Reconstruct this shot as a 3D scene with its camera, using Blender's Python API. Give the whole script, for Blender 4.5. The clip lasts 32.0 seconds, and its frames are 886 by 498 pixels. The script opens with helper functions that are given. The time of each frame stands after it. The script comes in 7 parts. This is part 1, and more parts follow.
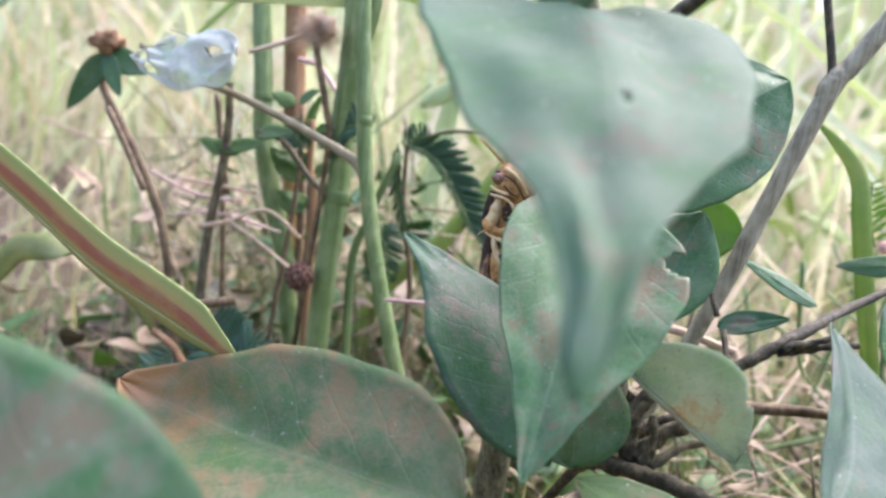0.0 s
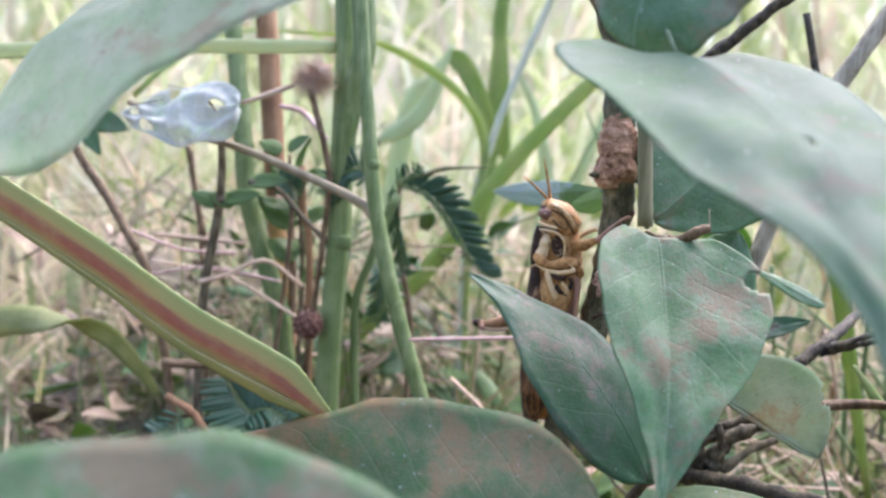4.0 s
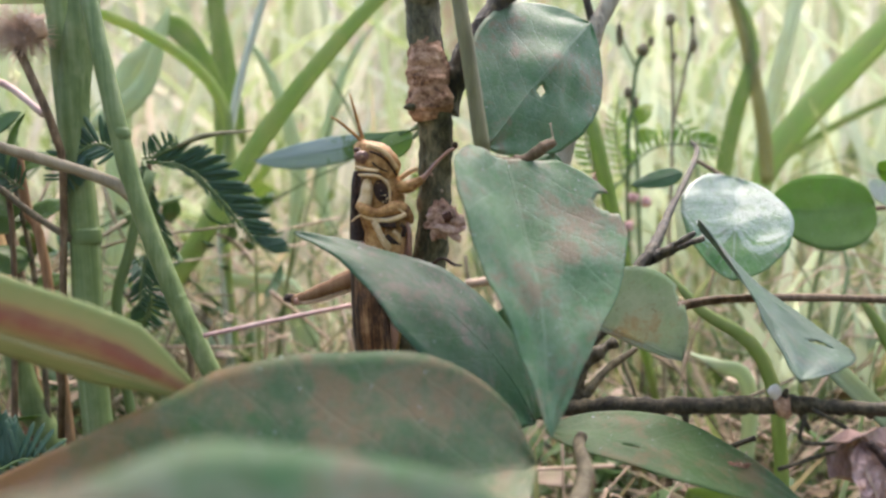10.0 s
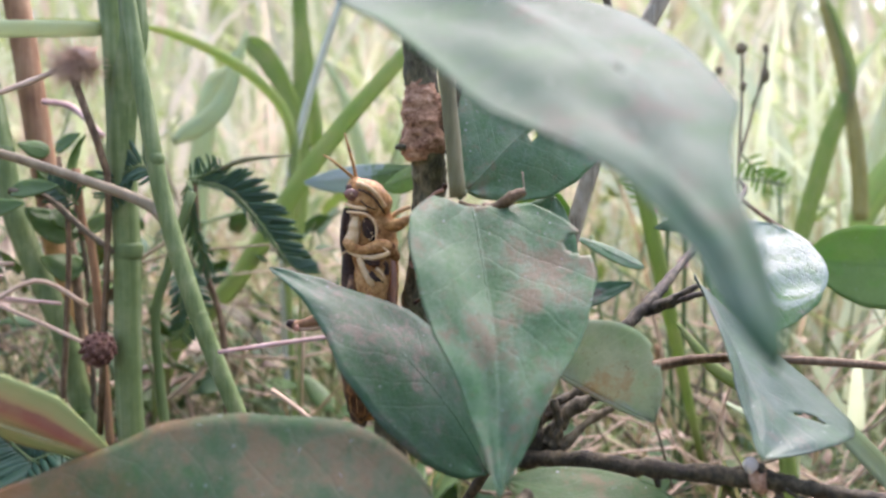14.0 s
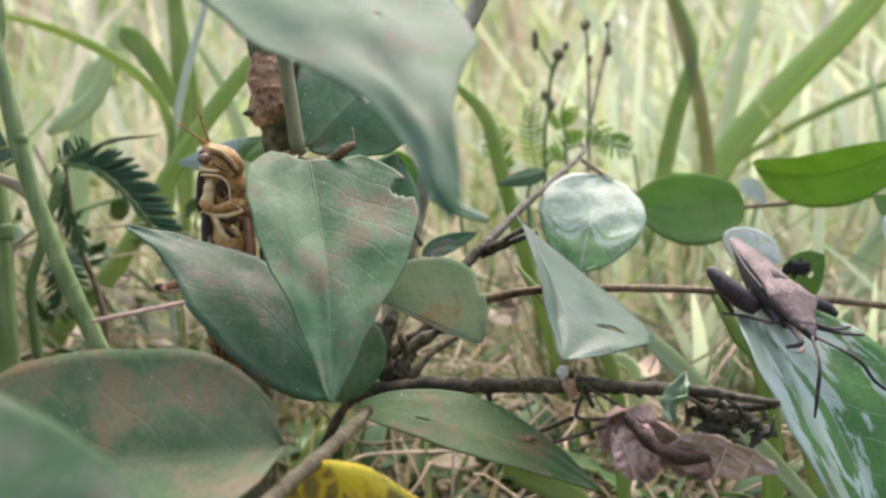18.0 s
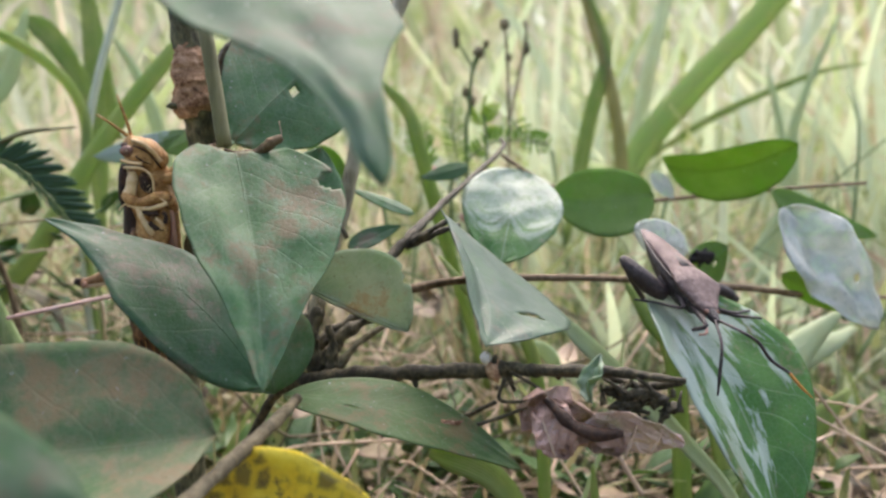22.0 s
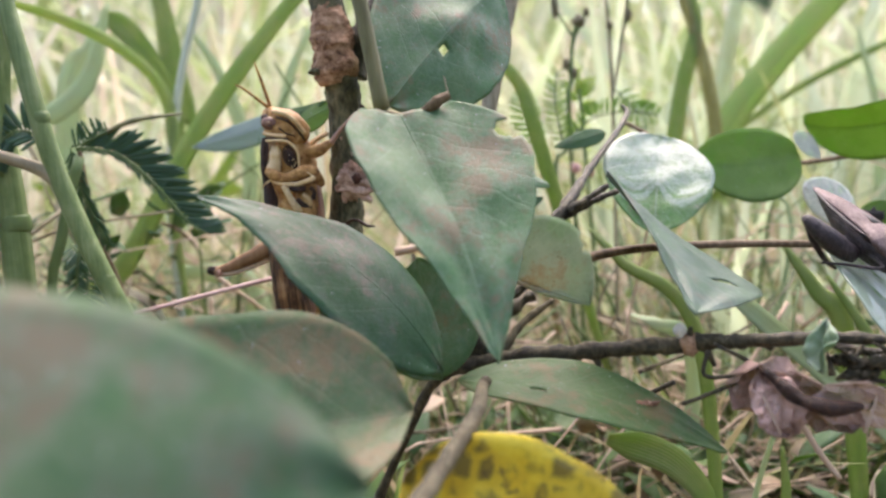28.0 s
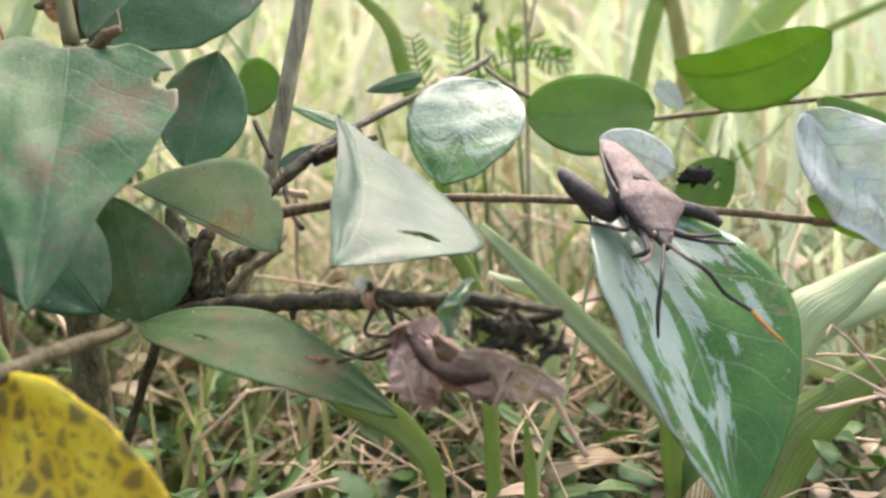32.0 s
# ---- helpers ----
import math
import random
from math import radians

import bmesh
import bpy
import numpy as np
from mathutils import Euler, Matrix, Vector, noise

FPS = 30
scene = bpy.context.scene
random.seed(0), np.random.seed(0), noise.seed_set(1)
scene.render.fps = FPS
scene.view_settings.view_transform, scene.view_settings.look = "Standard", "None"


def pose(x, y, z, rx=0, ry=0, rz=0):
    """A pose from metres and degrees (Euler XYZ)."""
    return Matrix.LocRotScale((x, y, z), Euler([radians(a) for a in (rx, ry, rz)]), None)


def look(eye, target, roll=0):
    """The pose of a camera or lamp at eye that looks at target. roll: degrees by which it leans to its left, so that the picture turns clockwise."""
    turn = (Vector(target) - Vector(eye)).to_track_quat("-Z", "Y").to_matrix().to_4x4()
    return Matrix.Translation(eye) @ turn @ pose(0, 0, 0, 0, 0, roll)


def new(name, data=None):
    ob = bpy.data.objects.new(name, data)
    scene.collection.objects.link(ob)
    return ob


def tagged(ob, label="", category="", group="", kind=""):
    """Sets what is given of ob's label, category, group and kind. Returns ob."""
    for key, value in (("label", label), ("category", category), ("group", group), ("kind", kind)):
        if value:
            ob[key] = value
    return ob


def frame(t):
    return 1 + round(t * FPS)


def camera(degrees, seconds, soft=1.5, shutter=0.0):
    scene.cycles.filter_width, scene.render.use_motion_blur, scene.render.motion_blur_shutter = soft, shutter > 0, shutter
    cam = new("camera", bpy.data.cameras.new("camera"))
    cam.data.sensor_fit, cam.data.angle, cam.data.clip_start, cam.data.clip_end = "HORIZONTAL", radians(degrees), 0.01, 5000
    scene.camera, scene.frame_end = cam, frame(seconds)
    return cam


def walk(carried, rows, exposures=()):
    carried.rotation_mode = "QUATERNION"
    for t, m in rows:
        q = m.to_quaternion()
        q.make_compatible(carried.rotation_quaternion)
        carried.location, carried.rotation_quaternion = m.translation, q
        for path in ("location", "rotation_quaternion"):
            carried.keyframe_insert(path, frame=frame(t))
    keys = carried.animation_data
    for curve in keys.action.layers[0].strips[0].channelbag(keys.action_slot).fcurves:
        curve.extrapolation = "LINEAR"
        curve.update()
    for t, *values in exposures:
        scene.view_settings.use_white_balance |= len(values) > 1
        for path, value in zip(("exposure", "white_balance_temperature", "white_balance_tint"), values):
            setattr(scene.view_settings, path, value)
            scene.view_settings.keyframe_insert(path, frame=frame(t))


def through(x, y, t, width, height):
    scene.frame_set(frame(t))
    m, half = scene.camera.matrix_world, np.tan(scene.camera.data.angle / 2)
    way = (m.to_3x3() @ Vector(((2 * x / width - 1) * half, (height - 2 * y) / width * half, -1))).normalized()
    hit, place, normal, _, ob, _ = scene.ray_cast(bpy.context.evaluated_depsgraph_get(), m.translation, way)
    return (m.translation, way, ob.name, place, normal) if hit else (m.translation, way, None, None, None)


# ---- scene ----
cam = camera(59.91, 32.0, soft=2.5)
PATH = [
    (0, pose(0.0493, -0.0007, 0.1275, 81.27, -8.34, 23.08)),
    (0.5, pose(0.0440, -0.0022, 0.1288, 81.18, -8.18, 22.65)),
    (1, pose(0.0375, -0.0048, 0.1301, 80.95, -7.91, 21.68)),
    (1.5, pose(0.0333, -0.0071, 0.1322, 81.55, -7.56, 20.84)),
    (2, pose(0.0292, -0.0109, 0.1311, 82.17, -7.79, 20.12)),
    (2.5, pose(0.0330, -0.0071, 0.1310, 82.23, -7.36, 20.30)),
    (4.5, pose(0.0133, -0.0157, 0.1264, 84.99, -3.25, 10.58)),
    (5, pose(0.0098, -0.0137, 0.1280, 85.91, -2.10, 7.93)),
    (5.5, pose(0.0061, -0.0140, 0.1308, 86.83, -1.01, 6.12)),
    (6, pose(0.0050, -0.0164, 0.1310, 86.74, 0.24, 3.51)),
    (6.5, pose(0.0047, -0.0167, 0.1309, 86.59, 0.57, 1.17)),
    (7, pose(0.0019, -0.0175, 0.1308, 85.99, 0.98, 0.14)),
    (7.5, pose(0.0038, -0.0115, 0.1300, 85.06, 1.66, -1.56)),
    (8, pose(0.0031, -0.0100, 0.1271, 84.74, 1.68, -3.36)),
    (8.5, pose(0.0027, -0.0079, 0.1216, 84.16, 2.10, -5.78)),
    (9, pose(0.0007, -0.0070, 0.1169, 84.16, 2.05, -6.55)),
    (9.5, pose(-0.0018, -0.0003, 0.1185, 84.52, 1.94, -8.05)),
    (10, pose(-0.0031, 0.0028, 0.1170, 84.31, 1.97, -8.48)),
    (10.5, pose(-0.0028, 0.0028, 0.1176, 84.42, 1.90, -8.52)),
    (11, pose(-0.0005, 0.0009, 0.1159, 84.16, 1.95, -7.74)),
    (11.5, pose(-0.0075, -0.0066, 0.1185, 83.85, 1.04, -3.64)),
    (12, pose(-0.0105, -0.0064, 0.1194, 83.77, 0.28, -1.74)),
    (12.5, pose(-0.0067, -0.0052, 0.1204, 84.16, -0.38, -0.22)),
    (13, pose(-0.0000, 0.0000, 0.1200, 84.00, -0.00, 0.00)),
    (13.5, pose(0.0077, -0.0007, 0.1206, 83.83, -0.22, 2.31)),
    (14, pose(0.0217, 0.0008, 0.1229, 84.84, -0.29, 1.05)),
    (14.5, pose(0.0363, -0.0020, 0.1237, 83.70, 0.57, 3.09)),
    (16.5, pose(0.0323, -0.0122, 0.1164, 84.81, 2.37, -3.95)),
    (17, pose(0.0313, -0.0177, 0.1145, 85.03, 2.17, -5.12)),
    (17.5, pose(0.0305, -0.0180, 0.1170, 85.07, 2.26, -5.44)),
    (18, pose(0.0344, -0.0150, 0.1153, 84.49, 2.21, -5.42)),
    (18.5, pose(0.0403, -0.0129, 0.1131, 84.72, 2.29, -5.69)),
    (19, pose(0.0416, -0.0131, 0.1099, 84.99, 2.07, -6.46)),
    (19.5, pose(0.0331, -0.0188, 0.1116, 85.42, 1.62, -8.45)),
    (20, pose(0.0299, -0.0192, 0.1134, 85.80, 1.16, -10.06)),
    (20.5, pose(0.0312, -0.0188, 0.1130, 84.91, 1.79, -10.57)),
    (21, pose(0.0256, -0.0154, 0.1139, 85.39, 1.22, -10.10)),
    (21.5, pose(0.0273, -0.0176, 0.1162, 84.72, 1.57, -10.61)),
    (22, pose(0.0330, -0.0191, 0.1148, 84.00, 2.03, -11.29)),
    (22.5, pose(0.0285, -0.0137, 0.1152, 84.20, 1.20, -10.99)),
    (23, pose(0.0271, -0.0075, 0.1178, 84.51, 1.60, -10.74)),
    (23.5, pose(0.0235, -0.0025, 0.1212, 84.26, 0.94, -10.38)),
    (24, pose(0.0238, -0.0063, 0.1261, 83.86, 0.15, -9.69)),
    (24.5, pose(0.0248, -0.0133, 0.1270, 83.93, 0.66, -9.42)),
    (25, pose(0.0241, -0.0108, 0.1237, 84.86, 1.32, -10.78)),
    (25.5, pose(0.0211, -0.0048, 0.1195, 84.02, 3.14, -9.91)),
    (27.5, pose(0.0216, 0.0026, 0.1079, 84.44, 5.19, -9.35)),
    (28, pose(0.0100, -0.0019, 0.1091, 84.27, 4.82, -9.39)),
    (28.5, pose(0.0026, -0.0067, 0.1134, 84.14, 3.94, -11.05)),
    (29, pose(0.0029, -0.0079, 0.1154, 84.64, 4.59, -10.61)),
    (29.5, pose(0.0116, -0.0103, 0.1164, 84.52, 4.11, -9.77)),
    (30, pose(0.0279, -0.0159, 0.1137, 84.45, 3.77, -7.20)),
    (30.5, pose(0.0452, -0.0132, 0.1133, 84.46, 4.63, -6.25)),
    (31, pose(0.0601, -0.0090, 0.1108, 82.12, 3.87, -4.14)),
    (31.5, pose(0.0713, -0.0056, 0.1055, 81.51, 4.21, -2.13)),
    (32, pose(0.0793, -0.0017, 0.1020, 81.60, 3.48, -0.60)),
]
EXPOSURES = [(0, 1.92, 6100, 23), (1, 2.14, 6100, 24), (2, 2.04, 6050, 25), (5, 1.88, 5950, 28), (6, 1.88, 5900, 29), (7.5, 1.8, 5950, 30), (8, 1.7, 6100, 29), (8.5, 1.6, 6500, 20), (10, 1.62, 6600, 20), (12, 1.8, 6750, 26), (13, 1.92, 6800, 27), (14, 1.77, 6250, 30), (17, 1.53, 6600, 17), (19, 1.5, 6750, 17), (21, 1.4, 6750, 17), (22, 1.42, 6750, 17), (25, 1.42, 6550, 20), (28, 1.64, 6700, 22), (30, 1.52, 7000, 17), (31, 1.62, 7100, 15), (32, 1.78, 7100, 15)]
walk(cam, PATH, EXPOSURES)

# ---- world and light ----
world = bpy.data.worlds.new("overcast_sky")
scene.world = world
world.use_nodes = True
wn = world.node_tree.nodes
sky = wn.new("ShaderNodeTexSky")
sky.sky_type, sky.sun_disc = "NISHITA", False
sky.sun_elevation, sky.sun_rotation = radians(58), radians(25)
sky.air_density, sky.dust_density, sky.ozone_density = 1.2, 4.0, 1.0
wn["Background"].inputs["Strength"].default_value = 0.15
world.node_tree.links.new(sky.outputs[0], wn["Background"].inputs["Color"])
sun = new("sun", bpy.data.lights.new("sun", "SUN"))
sun.data.energy, sun.data.angle, sun.data.color = 1.5, radians(60), (1.0, 0.96, 0.9)
sun.matrix_world = look((0, 0, 3), (-0.66, -1.44, 0))


cam.data.dof.use_dof, cam.data.dof.focus_distance, cam.data.dof.aperture_fstop = True, 0.14, 16.5

CM = 0.01


def V(x, y=None, z=None):
    """A place given in centimetres."""
    if y is None:
        x, y, z = x
    return Vector((x, y, z)) * CM


# ---- materials ----
def nodes_of(name):
    m = bpy.data.materials.new(name)
    m.use_nodes = True
    nt = m.node_tree
    return m, nt, nt.nodes["Principled BSDF"]


def ramp(nt, fac, stops):
    n = nt.nodes.new("ShaderNodeValToRGB")
    e = n.color_ramp.elements
    while len(e) < len(stops):
        e.new(0.5)
    for el, (p, c) in zip(e, stops):
        el.position, el.color = p, (*c, 1) if len(c) == 3 else c
    nt.links.new(fac, n.inputs[0])
    return n.outputs[0]


def noise_tex(nt, scale, detail=4, rough=0.6, vec=None, dist=0.0):
    n = nt.nodes.new("ShaderNodeTexNoise")
    n.inputs["Scale"].default_value, n.inputs["Detail"].default_value = scale, detail
    n.inputs["Roughness"].default_value, n.inputs["Distortion"].default_value = rough, dist
    if vec is None:
        vec = nt.nodes.new("ShaderNodeTexCoord").outputs["Object"]
    nt.links.new(vec, n.inputs["Vector"])
    return n.outputs["Fac"]


def mathn(nt, op, a, b=None, c=None):
    n = nt.nodes.new("ShaderNodeMath")
    n.operation = op
    for i, v in enumerate((a, b, c)):
        if v is None:
            continue
        if isinstance(v, (int, float)):
            n.inputs[i].default_value = v
        else:
            nt.links.new(v, n.inputs[i])
    return n.outputs[0]


def mixc(nt, fac, a, b):
    n = nt.nodes.new("ShaderNodeMix")
    n.data_type = "RGBA"
    if isinstance(fac, (int, float)):
        n.inputs[0].default_value = fac
    else:
        nt.links.new(fac, n.inputs[0])
    for i, v in ((6, a), (7, b)):
        if isinstance(v, tuple):
            n.inputs[i].default_value = (*v, 1)
        else:
            nt.links.new(v, n.inputs[i])
    return n.outputs[2]


def bump(nt, bsdf, height, strength=0.3, dist=0.0004):
    n = nt.nodes.new("ShaderNodeBump")
    n.inputs["Strength"].default_value, n.inputs["Distance"].default_value = strength, dist
    nt.links.new(height, n.inputs["Height"])
    nt.links.new(n.outputs[0], bsdf.inputs["Normal"])


def smooth_band(nt, value, lo, hi):
    n = nt.nodes.new("ShaderNodeMapRange")
    n.interpolation_type = "SMOOTHSTEP"
    n.inputs["From Min"].default_value, n.inputs["From Max"].default_value = lo, hi
    nt.links.new(value, n.inputs["Value"])
    return n.outputs[0]


def mathn_vec(nt, vec):
    """The same coordinates, moved aside."""
    mp = nt.nodes.new("ShaderNodeMapping")
    mp.inputs["Location"].default_value = (3.7, 1.9, 5.3)
    nt.links.new(vec, mp.inputs[0])
    return mp.outputs[0]


def leaf_material(name, dark, light, vein, blotch=(0.2, 0.12, 0.07), blotches=0.4, rough=0.38, through=0.25, wet=0.0, veins=9, dust_sheen=0.0, scale=1.0, sheen=0.5, dust_sheen_colour=(0.36, 0.44, 0.42), tip=None, tip_at=(0.75, 1.0), film_run=None, line=0.3, relief=0.25, green=0.5, spec=0.42, lobes=False, freshness=0.5):
    """A broad leaf: two greens in patches, pale veins along the blade's own coordinates, brown blotches, a waxy gloss."""
    m, nt, b = nodes_of(name)
    tc = nt.nodes.new("ShaderNodeTexCoord")
    obj, uv = tc.outputs["Object"], tc.outputs["UV"]
    sep = nt.nodes.new("ShaderNodeSeparateXYZ")
    nt.links.new(uv, sep.inputs[0])
    across = mathn(nt, "ABSOLUTE", mathn(nt, "SUBTRACT", mathn(nt, "MULTIPLY", sep.outputs[0], 2.0), 1.0))
    wob = noise_tex(nt, 90, 2, 0.5, obj)
    along = mathn(nt, "SUBTRACT", sep.outputs[1], mathn(nt, "MULTIPLY", across, 0.22))
    along = mathn(nt, "ADD", along, mathn(nt, "MULTIPLY", wob, 0.12))
    saw = mathn(nt, "ABSOLUTE", mathn(nt, "SUBTRACT", mathn(nt, "FRACT", mathn(nt, "MULTIPLY", along, float(veins))), 0.5))
    side_vein = smooth_band(nt, saw, 0.05, 0.0)
    mid = smooth_band(nt, across, 0.04, 0.0)
    v = nt.nodes.new("ShaderNodeTexVoronoi")
    v.feature = "DISTANCE_TO_EDGE"
    v.inputs["Scale"].default_value = 900
    nt.links.new(obj, v.inputs["Vector"])
    fine = smooth_band(nt, v.outputs["Distance"], 0.12, 0.0)
    base = ramp(nt, noise_tex(nt, 95 * scale, 6, 0.7, obj), [(0.38, dark), (0.62, light)])
    fresh = smooth_band(nt, noise_tex(nt, 150 * scale, 5, 0.65, obj), 0.50, 0.62)
    base = mixc(nt, mathn(nt, "MULTIPLY", fresh, freshness), base, (dark[0] * 0.95, dark[1] * 1.3, dark[2] * 0.75))
    # pale clouds: dust and mottle, with sky sheen painted in as colour
    if dust_sheen:
        cloud = smooth_band(nt, noise_tex(nt, 85, 8, 0.75, obj, 0.0), 0.42, 0.64)
        base = mixc(nt, mathn(nt, "MULTIPLY", cloud, dust_sheen), base, dust_sheen_colour)
    base = mixc(nt, mathn(nt, "MULTIPLY", fine, 0.12), base, vein)
    base = mixc(nt, mathn(nt, "MULTIPLY", side_vein, line), base, vein)
    base = mixc(nt, mathn(nt, "MULTIPLY", mid, 0.5), base, vein)
    lo = 0.66 - 0.13 * blotches
    where = noise_tex(nt, 85 * scale, 3, 0.55, obj)
    patch = smooth_band(nt, mathn(nt, "ADD", mathn(nt, "MULTIPLY", where, 0.55), mathn(nt, "MULTIPLY", noise_tex(nt, 420 * scale, 6, 0.72, obj), 0.45)), lo - 0.03, lo + 0.075)
    base = mixc(nt, mathn(nt, "MULTIPLY", patch, min(0.85, 0.35 + 0.5 * blotches)), base, blotch)
    small = smooth_band(nt, noise_tex(nt, 620, 5, 0.7, obj), 0.60 - 0.05 * blotches, 0.66)
    base = mixc(nt, mathn(nt, "MULTIPLY", small, 0.15 + 0.25 * blotches), base, tuple(0.75 * c for c in blotch))
    speck = smooth_band(nt, noise_tex(nt, 1300, 2, 0.6, obj), 0.67, 0.72)
    base = mixc(nt, mathn(nt, "MULTIPLY", speck, 0.6), base, tuple(0.3 * c for c in blotch))
    mote = smooth_band(nt, noise_tex(nt, 1100, 2, 0.5, mathn_vec(nt, obj)), 0.71, 0.74)
    base = mixc(nt, mathn(nt, "MULTIPLY", mote, 0.5), base, (0.55, 0.58, 0.52))
    grain = smooth_band(nt, noise_tex(nt, 2600, 3, 0.6, obj), 0.3, 0.7)
    base = mixc(nt, mathn(nt, "MULTIPLY", grain, 0.2), base, light)
    if tip:
        end = smooth_band(nt, mathn(nt, "ADD", sep.outputs[1], mathn(nt, "MULTIPLY", mathn(nt, "SUBTRACT", noise_tex(nt, 160, 6, 0.7, obj), 0.5), 0.9)), *tip_at)
        base = mixc(nt, mathn(nt, "MULTIPLY", end, 0.85), base, tip)
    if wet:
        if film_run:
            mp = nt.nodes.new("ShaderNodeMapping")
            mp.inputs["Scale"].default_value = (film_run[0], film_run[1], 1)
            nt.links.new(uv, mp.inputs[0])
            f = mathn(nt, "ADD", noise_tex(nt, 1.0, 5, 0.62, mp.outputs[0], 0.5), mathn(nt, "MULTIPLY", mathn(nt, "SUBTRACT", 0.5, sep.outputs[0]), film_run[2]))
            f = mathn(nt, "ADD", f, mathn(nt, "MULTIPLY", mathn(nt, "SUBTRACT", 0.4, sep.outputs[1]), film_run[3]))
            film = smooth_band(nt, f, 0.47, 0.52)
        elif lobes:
            # a film of water held in two lobes beside the midrib, rippled along its lower rim; its white is painted
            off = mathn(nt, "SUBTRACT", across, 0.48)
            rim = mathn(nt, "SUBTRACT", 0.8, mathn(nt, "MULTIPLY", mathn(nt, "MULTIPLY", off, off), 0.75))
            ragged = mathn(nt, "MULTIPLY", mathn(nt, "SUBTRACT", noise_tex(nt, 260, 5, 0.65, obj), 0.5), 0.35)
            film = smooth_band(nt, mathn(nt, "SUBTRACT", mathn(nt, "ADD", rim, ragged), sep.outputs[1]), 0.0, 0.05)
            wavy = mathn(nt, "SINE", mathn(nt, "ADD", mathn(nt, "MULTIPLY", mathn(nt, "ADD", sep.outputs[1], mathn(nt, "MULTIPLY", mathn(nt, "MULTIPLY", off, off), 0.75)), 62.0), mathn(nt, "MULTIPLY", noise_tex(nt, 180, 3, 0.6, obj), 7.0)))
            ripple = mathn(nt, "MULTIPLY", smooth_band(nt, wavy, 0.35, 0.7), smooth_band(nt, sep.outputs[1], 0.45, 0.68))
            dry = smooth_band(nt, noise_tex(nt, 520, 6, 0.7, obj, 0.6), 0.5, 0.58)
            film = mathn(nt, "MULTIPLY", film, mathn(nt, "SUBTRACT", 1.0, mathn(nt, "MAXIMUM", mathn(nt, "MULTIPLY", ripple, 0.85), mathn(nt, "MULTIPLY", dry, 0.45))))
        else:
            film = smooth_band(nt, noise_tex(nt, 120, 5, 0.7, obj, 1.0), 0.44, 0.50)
        # White sky reflection on the wet film, mixed into the base colour
        base = mixc(nt, mathn(nt, "MULTIPLY", film, sheen), base, (0.56, 0.64, 0.58))
    nt.links.new(base, b.inputs["Base Color"])
    rn = mathn(nt, "ADD", mathn(nt, "MULTIPLY", noise_tex(nt, 400, 4, 0.6, obj), 0.3), rough - 0.14)
    nt.links.new(rn, b.inputs["Roughness"])
    b.inputs["Specular IOR Level"].default_value = spec
    if wet:
        b.inputs["Coat Roughness"].default_value = 0.06
        b.inputs["Coat IOR"].default_value = 1.6
        nt.links.new(mathn(nt, "MULTIPLY", film, wet), b.inputs["Coat Weight"])
    h = mathn(nt, "ADD", mathn(nt, "MULTIPLY", side_vein, -0.6), mathn(nt, "MULTIPLY", fine, -0.25))
    h = mathn(nt, "ADD", h, mathn(nt, "MULTIPLY", noise_tex(nt, 500, 5, 0.65, obj), 0.8))
    bump(nt, b, h, relief, 0.0004)
    tr = nt.nodes.new("ShaderNodeBsdfTranslucent")
    tint = mixc(nt, green, base, (0.35, 0.55, 0.06))
    nt.links.new(tint, tr.inputs["Color"])
    mix = nt.nodes.new("ShaderNodeMixShader")
    mix.inputs[0].default_value = through
    nt.links.new(b.outputs[0], mix.inputs[1])
    nt.links.new(tr.outputs[0], mix.inputs[2])
    nt.links.new(mix.outputs[0], nt.nodes["Material Output"].inputs["Surface"])
    return m


def bark_material(name, stops, scale=300, rough=0.75, stretch=0.25, relief=0.6, spec=0.3):
    m, nt, b = nodes_of(name)
    tc = nt.nodes.new("ShaderNodeTexCoord")
    mp = nt.nodes.new("ShaderNodeMapping")
    mp.inputs["Scale"].default_value = (1, 1, stretch)
    nt.links.new(tc.outputs["Object"], mp.inputs[0])
    f = noise_tex(nt, scale, 6, 0.7, mp.outputs[0], 0.4)
    g = noise_tex(nt, scale * 0.22, 3, 0.6, tc.outputs["Object"])
    f2 = mathn(nt, "ADD", mathn(nt, "MULTIPLY", f, 0.6), mathn(nt, "MULTIPLY", g, 0.4))
    nt.links.new(ramp(nt, f2, stops), b.inputs["Base Color"])
    b.inputs["Roughness"].default_value, b.inputs["Specular IOR Level"].default_value = rough, spec
    bump(nt, b, f, relief, 0.0006)
    return m


